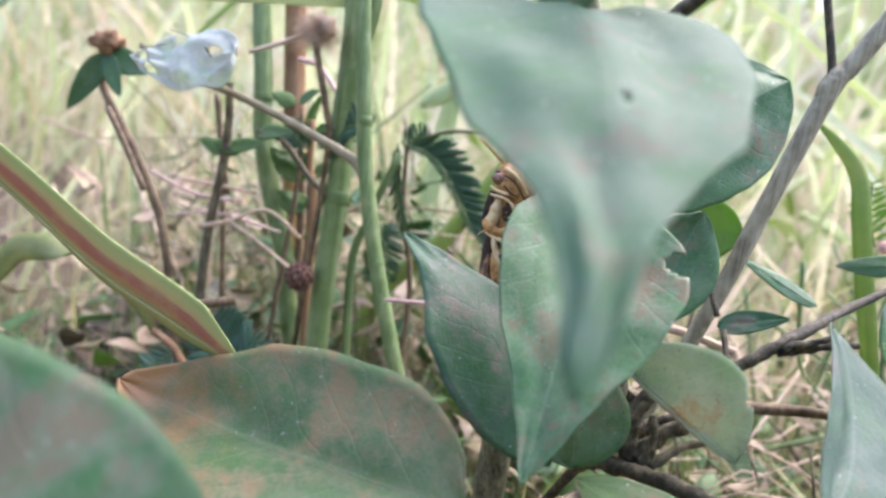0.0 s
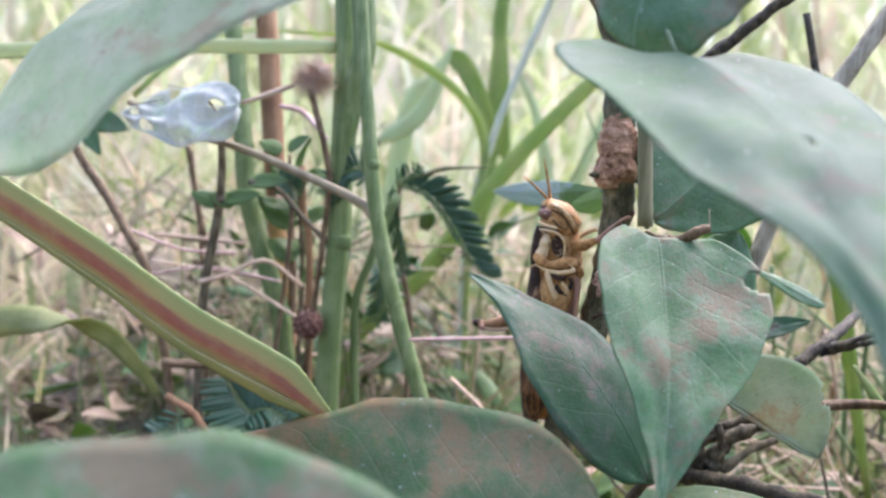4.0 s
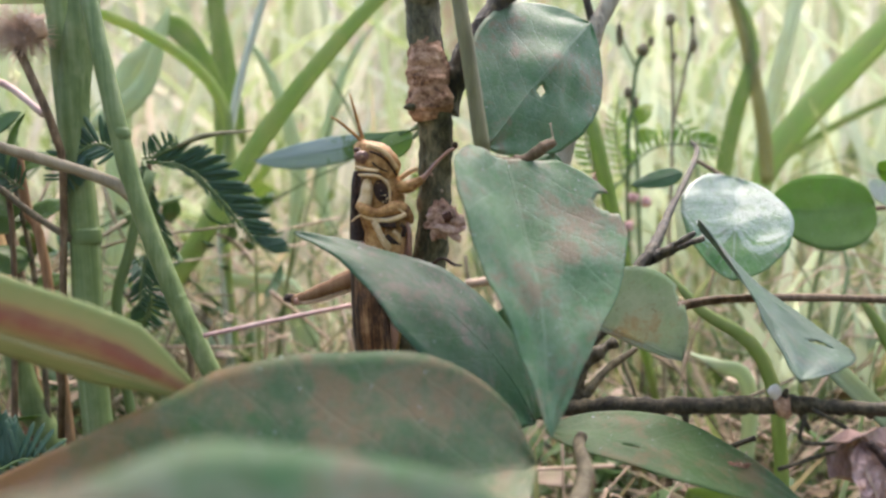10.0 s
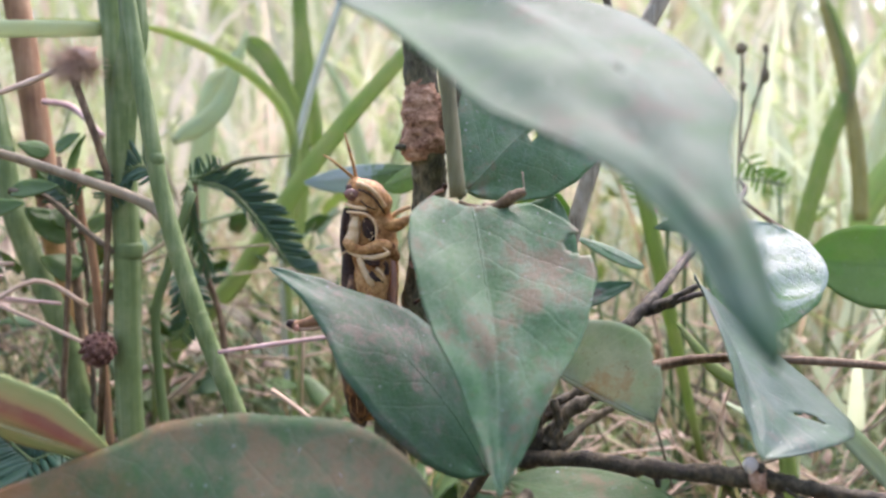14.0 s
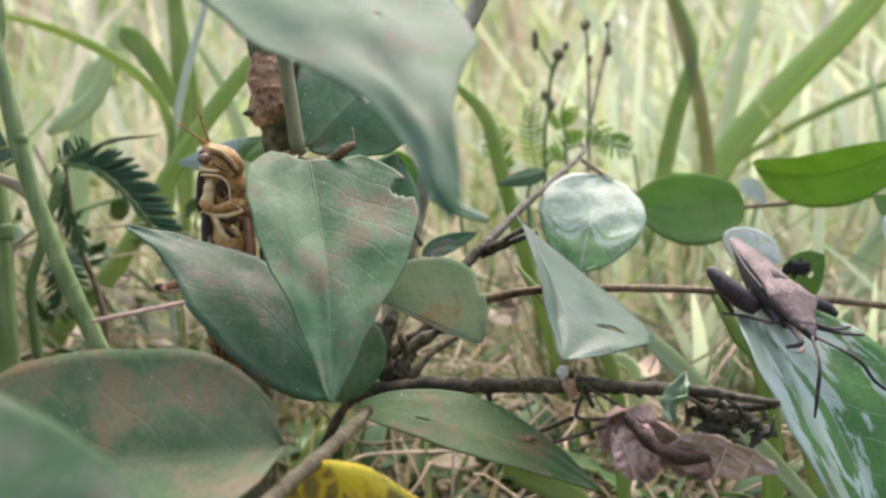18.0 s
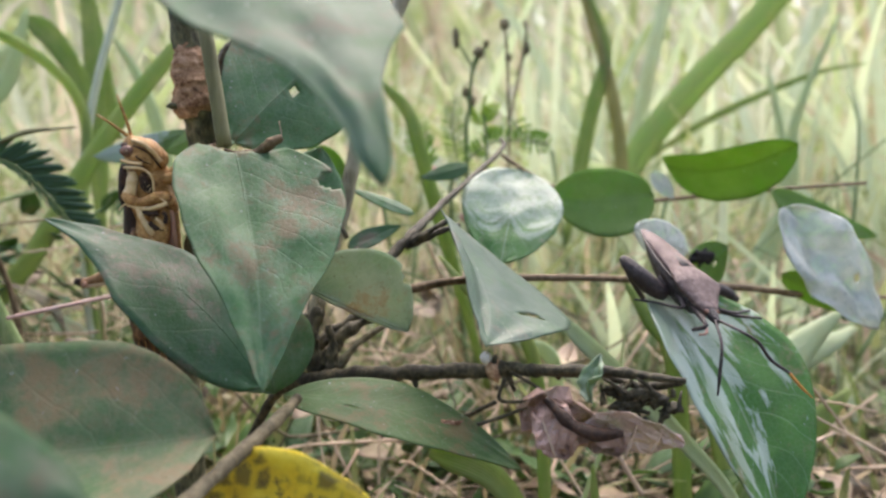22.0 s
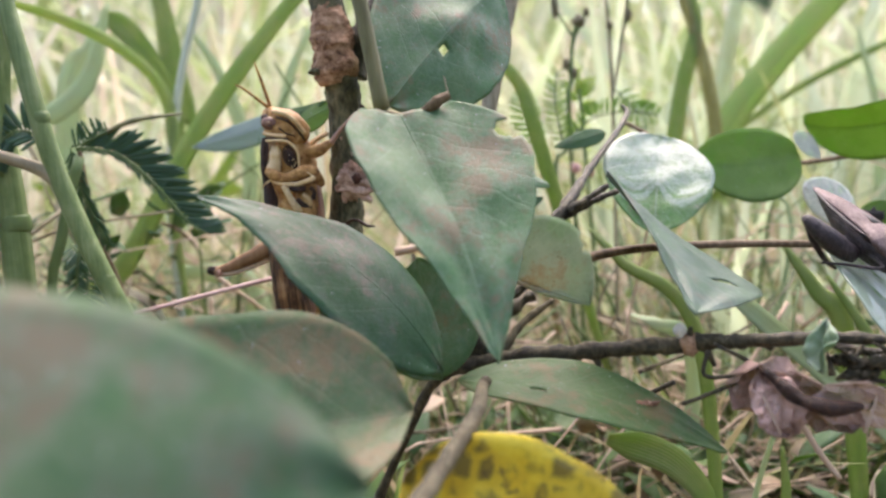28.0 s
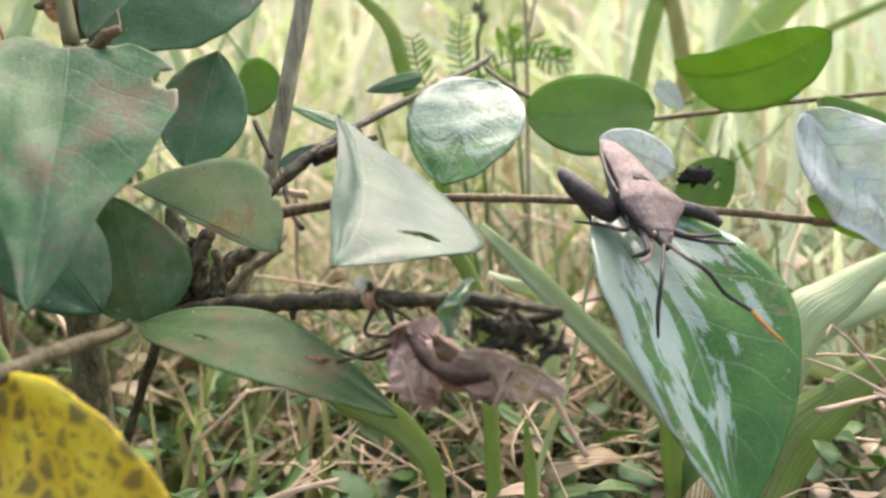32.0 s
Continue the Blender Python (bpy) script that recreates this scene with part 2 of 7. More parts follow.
def grass_material(name, stops, through=0.45, streak=60):
    """Grass: fine lengthwise streaks by the blade's own coordinates, colour differing from blade to blade."""
    m, nt, b = nodes_of(name)
    geo = nt.nodes.new("ShaderNodeNewGeometry")
    tc = nt.nodes.new("ShaderNodeTexCoord")
    sep = nt.nodes.new("ShaderNodeSeparateXYZ")
    nt.links.new(tc.outputs["UV"], sep.inputs[0])
    col = ramp(nt, geo.outputs["Random Per Island"], stops)
    st = mathn(nt, "SINE", mathn(nt, "MULTIPLY", sep.outputs[0], float(streak)))
    var = mathn(nt, "ADD", mathn(nt, "MULTIPLY", st, 0.12), noise_tex(nt, 120, 4, 0.6, tc.outputs["Object"]))
    col = mixc(nt, smooth_band(nt, var, 0.35, 0.75), col, mixc(nt, 0.5, col, (0.5, 0.5, 0.25)))
    nt.links.new(col, b.inputs["Base Color"])
    b.inputs["Roughness"].default_value = 0.5
    bump(nt, b, st, 0.2, 0.0003)
    tr = nt.nodes.new("ShaderNodeBsdfTranslucent")
    nt.links.new(col, tr.inputs["Color"])
    mix = nt.nodes.new("ShaderNodeMixShader")
    mix.inputs[0].default_value = through
    nt.links.new(b.outputs[0], mix.inputs[1])
    nt.links.new(tr.outputs[0], mix.inputs[2])
    nt.links.new(mix.outputs[0], nt.nodes["Material Output"].inputs["Surface"])
    return m


M_leaf = leaf_material("dark_leaf", (0.034, 0.125, 0.05), (0.1, 0.2, 0.095), (0.3, 0.4, 0.25), (0.23, 0.155, 0.1), 0.9, rough=0.47, dust_sheen=0.4, dust_sheen_colour=(0.36, 0.43, 0.34), spec=0.36, line=0.14)
M_leaf_heart = leaf_material("heart_leaf", (0.042, 0.14, 0.055), (0.118, 0.222, 0.105), (0.3, 0.4, 0.25), (0.23, 0.155, 0.1), 0.95, rough=0.47, dust_sheen=0.4, dust_sheen_colour=(0.36, 0.43, 0.34), spec=0.36, tip=(0.42, 0.38, 0.3), tip_at=(0.98, 1.2), line=0.14)
M_leaf_dark = leaf_material("deep_leaf", (0.014, 0.075, 0.03), (0.04, 0.12, 0.055), (0.12, 0.21, 0.11), (0.2, 0.15, 0.12), 0.85, rough=0.46, dust_sheen=0.24, dust_sheen_colour=(0.24, 0.28, 0.25), spec=0.34, line=0.14)
# dark green leaves; for the low weeds the dark also stands for shade
M_leaf_shade_dark = leaf_material("shade_dark_leaf", (0.034, 0.1, 0.033), (0.07, 0.15, 0.058), (0.15, 0.23, 0.12), (0.17, 0.10, 0.06), 0.8, rough=0.6, dust_sheen=0.12)
M_leaf_mottled = leaf_material("mottled_leaf", (0.026, 0.088, 0.023), (0.07, 0.138, 0.048), (0.2, 0.26, 0.13), (0.18, 0.12, 0.06), 0.85, rough=0.52, dust_sheen=0.3, dust_sheen_colour=(0.14, 0.18, 0.09), tip=(0.22, 0.13, 0.06), tip_at=(0.95, 1.3), spec=0.3)
M_leaf_pale = leaf_material("pale_leaf", (0.048, 0.128, 0.068), (0.088, 0.165, 0.1), (0.15, 0.23, 0.14), (0.15, 0.12, 0.09), 0.7, rough=0.58, through=0.36, dust_sheen=0.4, dust_sheen_colour=(0.16, 0.215, 0.17), green=0.3, scale=0.7, spec=0.24, line=0.14)
M_leaf_twist = leaf_material("twisted_pale_leaf", (0.062, 0.115, 0.075), (0.1, 0.155, 0.11), (0.21, 0.27, 0.21), (0.2, 0.17, 0.13), 0.6, rough=0.42, through=0.25, dust_sheen=0.4, dust_sheen_colour=(0.18, 0.22, 0.185), green=0.05, scale=0.8, spec=0.33)
M_leaf_dusty = leaf_material("dusty_leaf", (0.024, 0.09, 0.034), (0.066, 0.135, 0.056), (0.16, 0.22, 0.14), (0.15, 0.115, 0.075), 0.95, rough=0.55, dust_sheen=0.5, dust_sheen_colour=(0.25, 0.25, 0.2), spec=0.27, line=0.14)
M_leaf_thin = leaf_material("thin_pale_leaf", (0.52, 0.68, 0.5), (0.8, 0.85, 0.76), (0.62, 0.7, 0.55), (0.62, 0.5, 0.42), 0.62, rough=0.5, through=0.82, dust_sheen=0.5, dust_sheen_colour=(0.86, 0.85, 0.82), green=0.1, scale=0.8, freshness=0.12)
M_leaf_rust = leaf_material("rusty_leaf", (0.05, 0.13, 0.042), (0.115, 0.185, 0.08), (0.3, 0.33, 0.19), (0.29, 0.185, 0.095), 0.95, rough=0.46, dust_sheen=0.68, dust_sheen_colour=(0.35, 0.26, 0.155), tip=(0.42, 0.19, 0.08), tip_at=(0.5, 0.98), spec=0.48, line=0.14)
M_leaf_wet = leaf_material("wet_leaf", (0.035, 0.13, 0.02), (0.07, 0.2, 0.035), (0.3, 0.4, 0.25), (0.3, 0.2, 0.13), 0.6, rough=0.4, through=0.3, wet=0.85, sheen=0.55, film_run=(6.5, 3.0, 0.22, 0.22))
M_leaf_white = leaf_material("waxy_leaf", (0.62, 0.66, 0.6), (0.8, 0.82, 0.78), (0.74, 0.77, 0.72), (0.24, 0.24, 0.2), 0.4, rough=0.34, through=0.42, wet=0.6, dust_sheen=0.3, sheen=0.4, dust_sheen_colour=(0.82, 0.82, 0.8), film_run=(5.0, 11.0, 0.0, 0.0), relief=1.0, line=0.0, green=0.1)
M_leaf_curl = leaf_material("curled_wet_leaf", (0.06, 0.18, 0.045), (0.13, 0.27, 0.09), (0.45, 0.52, 0.4), (0.36, 0.28, 0.24), 0.7, rough=0.36, through=0.3, wet=0.42, sheen=0.5, relief=0.6, line=0.25, green=0.4, lobes=True, spec=0.32, dust_sheen=0.3, dust_sheen_colour=(0.36, 0.42, 0.34))
# brighter green copy: light coming through from behind is partly in the colour
M_leaf_painted_lit = leaf_material("painted_lit_leaf", (0.15, 0.26, 0.07), (0.21, 0.33, 0.1), (0.13, 0.25, 0.06), (0.24, 0.24, 0.06), 0.25, rough=0.5, through=0.55, line=0.3, green=0.36)


def spotted_leaf():
    """A yellowing leaf: brown cells between yellow veins, in patches."""
    m, nt, b = nodes_of("yellow_leaf")
    obj = nt.nodes.new("ShaderNodeTexCoord").outputs["Object"]
    v = nt.nodes.new("ShaderNodeTexVoronoi")
    v.feature = "DISTANCE_TO_EDGE"
    v.inputs["Scale"].default_value, v.inputs["Randomness"].default_value = 310, 0.75
    nt.links.new(obj, v.inputs["Vector"])
    ragged = mathn(nt, "MULTIPLY", mathn(nt, "SUBTRACT", noise_tex(nt, 520, 5, 0.7, obj), 0.5), 0.55)
    cell = smooth_band(nt, mathn(nt, "ADD", v.outputs["Distance"], ragged), 0.06, 0.26)
    where = smooth_band(nt, noise_tex(nt, 85, 5, 0.65, obj), 0.36, 0.5)
    base = ramp(nt, noise_tex(nt, 160, 5, 0.65, obj), [(0.36, (0.66, 0.42, 0.02)), (0.52, (0.8, 0.58, 0.025)), (0.66, (0.88, 0.7, 0.06))])
    base = mixc(nt, mathn(nt, "MULTIPLY", where, 0.3), base, (0.42, 0.3, 0.03))
    base = mixc(nt, mathn(nt, "MULTIPLY", mathn(nt, "MULTIPLY", cell, where), 0.85), base, (0.15, 0.115, 0.025))
    dot = smooth_band(nt, noise_tex(nt, 420, 3, 0.6, obj), 0.62, 0.68)
    base = mixc(nt, mathn(nt, "MULTIPLY", dot, 0.8), base, (0.1, 0.065, 0.03))
    nt.links.new(base, b.inputs["Base Color"])
    b.inputs["Roughness"].default_value = 0.5
    bump(nt, b, v.outputs["Distance"], 0.4, 0.0006)
    return m


M_leaf_yellow = spotted_leaf()
M_leaf_dead = leaf_material("dead_leaf", (0.3, 0.18, 0.145), (0.6, 0.41, 0.35), (0.7, 0.54, 0.46), (0.14, 0.08, 0.06), 0.6, rough=0.75, through=0.2, veins=6)
M_leaf_dead_pale = leaf_material("dead_leaf_tip", (0.5, 0.33, 0.28), (0.74, 0.55, 0.49), (0.82, 0.68, 0.6), (0.3, 0.18, 0.14), 0.5, rough=0.75, through=0.3, veins=5, line=0.6)
M_leaf_weed = leaf_material("weed_leaf", (0.06, 0.13, 0.04), (0.14, 0.24, 0.08), (0.2, 0.3, 0.12), blotches=0.2, through=0.4)
M_leaf_scrap = leaf_material("leaf_scrap", (0.16, 0.25, 0.14), (0.32, 0.4, 0.3), (0.4, 0.46, 0.36), blotches=0.4, through=0.3, dust_sheen=0.3)
M_leaf_lime = leaf_material("lime_leaf", (0.26, 0.38, 0.06), (0.4, 0.52, 0.12), (0.4, 0.5, 0.16), blotches=0.15, through=0.55)
M_rib = bark_material("leaf_rib", [(0.3, (0.10, 0.16, 0.08)), (0.7, (0.24, 0.32, 0.18))], 400, 0.5, 0.3, 0.3)
M_stem = bark_material("shrub_bark", [(0.36, (0.03, 0.028, 0.016)), (0.48, (0.1, 0.1, 0.055)), (0.57, (0.19, 0.18, 0.1)), (0.67, (0.32, 0.24, 0.16)), (0.76, (0.52, 0.43, 0.33))], 1000, 0.6, 0.45, 1.0)
M_scar = bark_material("scarred_bark", [(0.36, (0.05, 0.025, 0.015)), (0.44, (0.24, 0.125, 0.07)), (0.53, (0.48, 0.29, 0.175)), (0.66, (0.72, 0.51, 0.36))], 800, 0.8, 1.3, 1.0)
M_bud_scar = bark_material("bud_bark", [(0.36, (0.1, 0.045, 0.03)), (0.45, (0.36, 0.2, 0.14)), (0.54, (0.6, 0.4, 0.3)), (0.66, (0.78, 0.6, 0.48))], 700, 0.8, 1.2, 1.0)
M_brown_bark = bark_material("dark_bud_spot", [(0.35, (0.03, 0.012, 0.008)), (0.66, (0.14, 0.06, 0.04))], 700, 0.8)
M_twig = bark_material("dark_twig", [(0.37, (0.014, 0.012, 0.007)), (0.5, (0.055, 0.048, 0.026)), (0.6, (0.125, 0.105, 0.058)), (0.72, (0.28, 0.22, 0.13))], 1000, 0.5, 0.6, 1.0)
M_vine = bark_material("vine_bark", [(0.34, (0.06, 0.04, 0.02)), (0.5, (0.16, 0.11, 0.06)), (0.68, (0.32, 0.24, 0.15))], 900, 0.6)
M_branchlet = bark_material("brown_branchlet", [(0.34, (0.045, 0.036, 0.02)), (0.5, (0.13, 0.11, 0.065)), (0.66, (0.27, 0.23, 0.14))], 900, 0.65, 0.3, 0.9)
M_olive = bark_material("olive_shoot", [(0.3, (0.10, 0.10, 0.05)), (0.5, (0.2, 0.2, 0.10)), (0.75, (0.32, 0.3, 0.18))], 380, 0.6, 0.1, 0.4)
M_keel = bark_material("blade_keel", [(0.34, (0.3, 0.29, 0.11)), (0.66, (0.44, 0.42, 0.2))], 500, 0.6, 0.1, 0.3)
M_cane_pale = bark_material("pale_reed", [(0.34, (0.36, 0.41, 0.28)), (0.66, (0.58, 0.63, 0.47))], 400, 0.5, 0.05, 0.2)
M_shoot = bark_material("tan_shoot", [(0.3, (0.16, 0.13, 0.08)), (0.5, (0.28, 0.24, 0.15)), (0.75, (0.42, 0.37, 0.26))], 380, 0.65, 0.1, 0.5)
M_green_stem = bark_material("green_stem", [(0.3, (0.07, 0.12, 0.04)), (0.7, (0.17, 0.24, 0.09))], 260, 0.5, 0.05, 0.25)
M_stalk = bark_material("grass_stalk", [(0.32, (0.075, 0.125, 0.035)), (0.5, (0.15, 0.22, 0.08)), (0.7, (0.3, 0.36, 0.18))], 700, 0.45, 0.02, 0.25)
M_cane = bark_material("grey_cane", [(0.36, (0.14, 0.12, 0.08)), (0.5, (0.33, 0.3, 0.2)), (0.64, (0.5, 0.47, 0.34))], 900, 0.6, 0.02, 0.8)
M_dry = bark_material("dry_stalk", [(0.34, (0.13, 0.065, 0.03)), (0.5, (0.28, 0.16, 0.08)), (0.68, (0.42, 0.28, 0.16))], 500, 0.7, 0.04, 0.4)
M_straw = bark_material("straw", [(0.3, (0.42, 0.3, 0.2)), (0.7, (0.66, 0.52, 0.38))], 300, 0.7, 0.1, 0.3)
M_straw_orange = bark_material("dry_sheath", [(0.34, (0.3, 0.16, 0.05)), (0.5, (0.5, 0.32, 0.13)), (0.68, (0.6, 0.45, 0.25))], 500, 0.7, 0.04, 0.4)
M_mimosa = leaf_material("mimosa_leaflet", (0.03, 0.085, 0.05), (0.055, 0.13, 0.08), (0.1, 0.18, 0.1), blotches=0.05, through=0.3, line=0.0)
# paler copy of the leaflet above; the sprig's light is in its colour
M_mimosa_lit_paint = leaf_material("mimosa_leaflet_lit_paint", (0.12, 0.26, 0.05), (0.2, 0.36, 0.08), (0.25, 0.4, 0.1), blotches=0.05, through=0.55)
# far grass: haze and bright light are put into these pale colours
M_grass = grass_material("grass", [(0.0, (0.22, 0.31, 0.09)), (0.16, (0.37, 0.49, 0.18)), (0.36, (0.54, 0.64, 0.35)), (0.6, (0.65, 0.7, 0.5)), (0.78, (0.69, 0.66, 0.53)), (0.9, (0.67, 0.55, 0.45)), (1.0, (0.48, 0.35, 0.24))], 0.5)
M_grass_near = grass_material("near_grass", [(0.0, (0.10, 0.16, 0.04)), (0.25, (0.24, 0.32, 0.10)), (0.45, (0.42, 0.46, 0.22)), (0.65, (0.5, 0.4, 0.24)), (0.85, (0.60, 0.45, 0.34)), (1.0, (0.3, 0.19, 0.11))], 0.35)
M_grass_green = grass_material("fresh_grass", [(0.0, (0.24, 0.36, 0.09)), (1.0, (0.37, 0.5, 0.17))], 0.55)
# pale blue-green blades; the paleness also stands in for sunlight on the meadow
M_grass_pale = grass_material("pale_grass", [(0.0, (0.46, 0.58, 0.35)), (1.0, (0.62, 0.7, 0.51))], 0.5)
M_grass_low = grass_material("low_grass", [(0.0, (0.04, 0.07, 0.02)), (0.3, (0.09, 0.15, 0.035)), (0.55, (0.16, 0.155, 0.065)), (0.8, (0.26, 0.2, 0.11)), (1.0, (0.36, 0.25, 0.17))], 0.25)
M_litter = grass_material("litter", [(0.0, (0.025, 0.015, 0.01)), (0.35, (0.09, 0.052, 0.028)), (0.7, (0.19, 0.115, 0.07)), (1.0, (0.36, 0.25, 0.2))], 0.1)
M_grass_mid = grass_material("mixed_grass", [(0.0, (0.06, 0.11, 0.02)), (0.35, (0.14, 0.23, 0.05)), (0.6, (0.24, 0.26, 0.1)), (0.8, (0.36, 0.28, 0.15)), (1.0, (0.5, 0.38, 0.26))], 0.35)
M_straws = grass_material("pale_straws", [(0.0, (0.4, 0.4, 0.2)), (0.4, (0.6, 0.52, 0.34)), (0.75, (0.7, 0.63, 0.46)), (1.0, (0.6, 0.42, 0.32))], 0.4)
M_husk = grass_material("dry_husk", [(0.0, (0.12, 0.07, 0.04)), (0.5, (0.3, 0.2, 0.13)), (1.0, (0.5, 0.37, 0.28))], 0.25)



def streaked_blade():
    """A broad blade: green edges, a yellow and red streak down the middle."""
    m, nt, b = nodes_of("red_streaked_blade")
    tc = nt.nodes.new("ShaderNodeTexCoord")
    sep = nt.nodes.new("ShaderNodeSeparateXYZ")
    nt.links.new(tc.outputs["UV"], sep.inputs[0])
    mp = nt.nodes.new("ShaderNodeMapping")
    mp.inputs["Scale"].default_value = (9.0, 5.0, 1.0)
    nt.links.new(tc.outputs["UV"], mp.inputs[0])
    wob = mathn(nt, "MULTIPLY", mathn(nt, "SUBTRACT", noise_tex(nt, 1.0, 5, 0.7, mp.outputs[0]), 0.5), 0.3)
    u = mathn(nt, "ADD", sep.outputs[0], wob)
    col = ramp(nt, u, [(0.0, (0.22, 0.33, 0.08)), (0.2, (0.26, 0.36, 0.1)), (0.28, (0.5, 0.5, 0.24)), (0.36, (0.48, 0.42, 0.15)), (0.46, (0.42, 0.2, 0.08)), (0.56, (0.34, 0.075, 0.055)), (0.66, (0.3, 0.1, 0.07)), (0.72, (0.46, 0.32, 0.12)), (0.8, (0.38, 0.4, 0.14)), (1.0, (0.27, 0.38, 0.11))])
    spread = smooth_band(nt, noise_tex(nt, 70, 6, 0.7, tc.outputs["Object"]), 0.45, 0.6)
    col = mixc(nt, mathn(nt, "MULTIPLY", spread, 0.28), col, (0.55, 0.45, 0.16))
    nt.links.new(mixc(nt, mathn(nt, "MULTIPLY", noise_tex(nt, 400, 4, 0.6, tc.outputs["Object"]), 0.3), col, (0.5, 0.42, 0.22)), b.inputs["Base Color"])
    b.inputs["Roughness"].default_value = 0.5
    return m


M_red_blade = streaked_blade()


# ---- shapes ----
def mesh_from(name, bm, material, smooth=True):
    me = bpy.data.meshes.new(name)
    bm.normal_update()
    bm.to_mesh(me)
    bm.free()
    me.materials.append(material)
    if smooth:
        me.polygons.foreach_set("use_smooth", [True] * len(me.polygons))
    return me


def part(name, bm, material, parent, label="", smooth=True):
    """Links a bmesh, built in world coordinates, as one mesh under a thing or part."""
    ob = new(name, mesh_from(name, bm, material, smooth))
    if parent is not None:
        ob.parent = parent
        ob.matrix_parent_inverse = parent.matrix_basis.inverted() if parent.parent is None else (parent.parent.matrix_basis @ parent.matrix_parent_inverse @ parent.matrix_basis).inverted()
    if label:
        tagged(ob, label)
    return ob


def thing(name, at, label, category, group="", kind=""):
    ob = new(name)
    ob.empty_display_size = 0.005
    ob.matrix_basis = Matrix.Translation(at)
    return tagged(ob, label, category, group, kind)


def spline(points, n):
    """n + 1 places on a smooth line through the points (lists of any length of numbers)."""
    p = [np.array(q, float) for q in points]
    p = [2 * p[0] - p[1]] + p + [2 * p[-1] - p[-2]]
    out, k = [], len(p) - 3
    for i in range(n + 1):
        s = min(i / n * k, k - 1e-9)
        j, t = int(s), s - int(s)
        a, b, c, d = p[j : j + 4]
        out.append(0.5 * (2 * b + (c - a) * t + (2 * a - 5 * b + 4 * c - d) * t * t + (3 * b - a - 3 * c + d) * t ** 3))
    return out


def tube(bm, points, n=16, sides=10, rough=0.0, seed=0.0, squash=1.0):
    """A round bar along places (x, y, z, radius) in centimetres, with a lumpy skin."""
    line = spline(points, n)
    pos = [Vector(q[:3]) * CM for q in line]
    rings, side = [], None
    for i, p in enumerate(pos):
        d = (pos[min(i + 1, n)] - pos[max(i - 1, 0)]).normalized()
        if side is None:
            side = d.orthogonal().normalized()
        side = (side - d * side.dot(d)).normalized()
        up = d.cross(side)
        r = max(line[i][3], 0.004) * CM
        ring = []
        for k in range(sides):
            a = 2 * math.pi * k / sides
            w = side * math.cos(a) + up * (math.sin(a) * squash)
            q = r * (1 + rough * noise.noise((p + w * r) * 350 + Vector((seed, 0, 0))) + 0.6 * rough * noise.noise((p + w * r) * 1100))
            ring.append(bm.verts.new(p + w * q))
        rings.append(ring)
    for a, b in zip(rings, rings[1:]):
        for k in range(sides):
            bm.faces.new((a[k], a[(k + 1) % sides], b[(k + 1) % sides], b[k]))
    bm.faces.new(rings[0][::-1])
    bm.faces.new(rings[-1])
    return bm


def bar(points, **kw):
    return tube(bmesh.new(), points, **kw)


def sheet(bm, grid, uvs, thick, keep=None):
    """A closed thin shell over a grid of places."""
    uvl = bm.loops.layers.uv.verify()
    n, m = len(grid), len(grid[0])
    nor = [[None] * m for _ in range(n)]
    for i in range(n):
        for j in range(m):
            a = grid[min(i + 1, n - 1)][j] - grid[max(i - 1, 0)][j]
            b = grid[i][min(j + 1, m - 1)] - grid[i][max(j - 1, 0)]
            c = a.cross(b)
            nor[i][j] = c.normalized() if c.length > 1e-14 else Vector((0, 0, 1))
    top = [[bm.verts.new(grid[i][j] + nor[i][j] * thick / 2) for j in range(m)] for i in range(n)]
    low = [[bm.verts.new(grid[i][j] - nor[i][j] * thick / 2) for j in range(m)] for i in range(n)]
    have = {(i, j) for i in range(n - 1) for j in range(m - 1) if keep is None or keep(i, j)}

    def face(vs, uv):
        f = bm.faces.new(vs)
        for loop, q in zip(f.loops, uv):
            loop[uvl].uv = q

    for i, j in have:
        c = [(i, j), (i, j + 1), (i + 1, j + 1), (i + 1, j)]
        face([top[a][b] for a, b in c[::-1]], [uvs[a][b] for a, b in c[::-1]])
        face([low[a][b] for a, b in c], [uvs[a][b] for a, b in c])
        for (p, q), (e, f) in (((i - 1, j), (0, 1)), ((i, j + 1), (1, 2)), ((i + 1, j), (2, 3)), ((i, j - 1), (3, 0))):
            if (p, q) not in have:
                a, b = c[e], c[f]
                face([top[a[0]][a[1]], top[b[0]][b[1]], low[b[0]][b[1]], low[a[0]][a[1]]], [uvs[a[0]][a[1]], uvs[b[0]][b[1]], uvs[b[0]][b[1]], uvs[a[0]][a[1]]])
    return bm


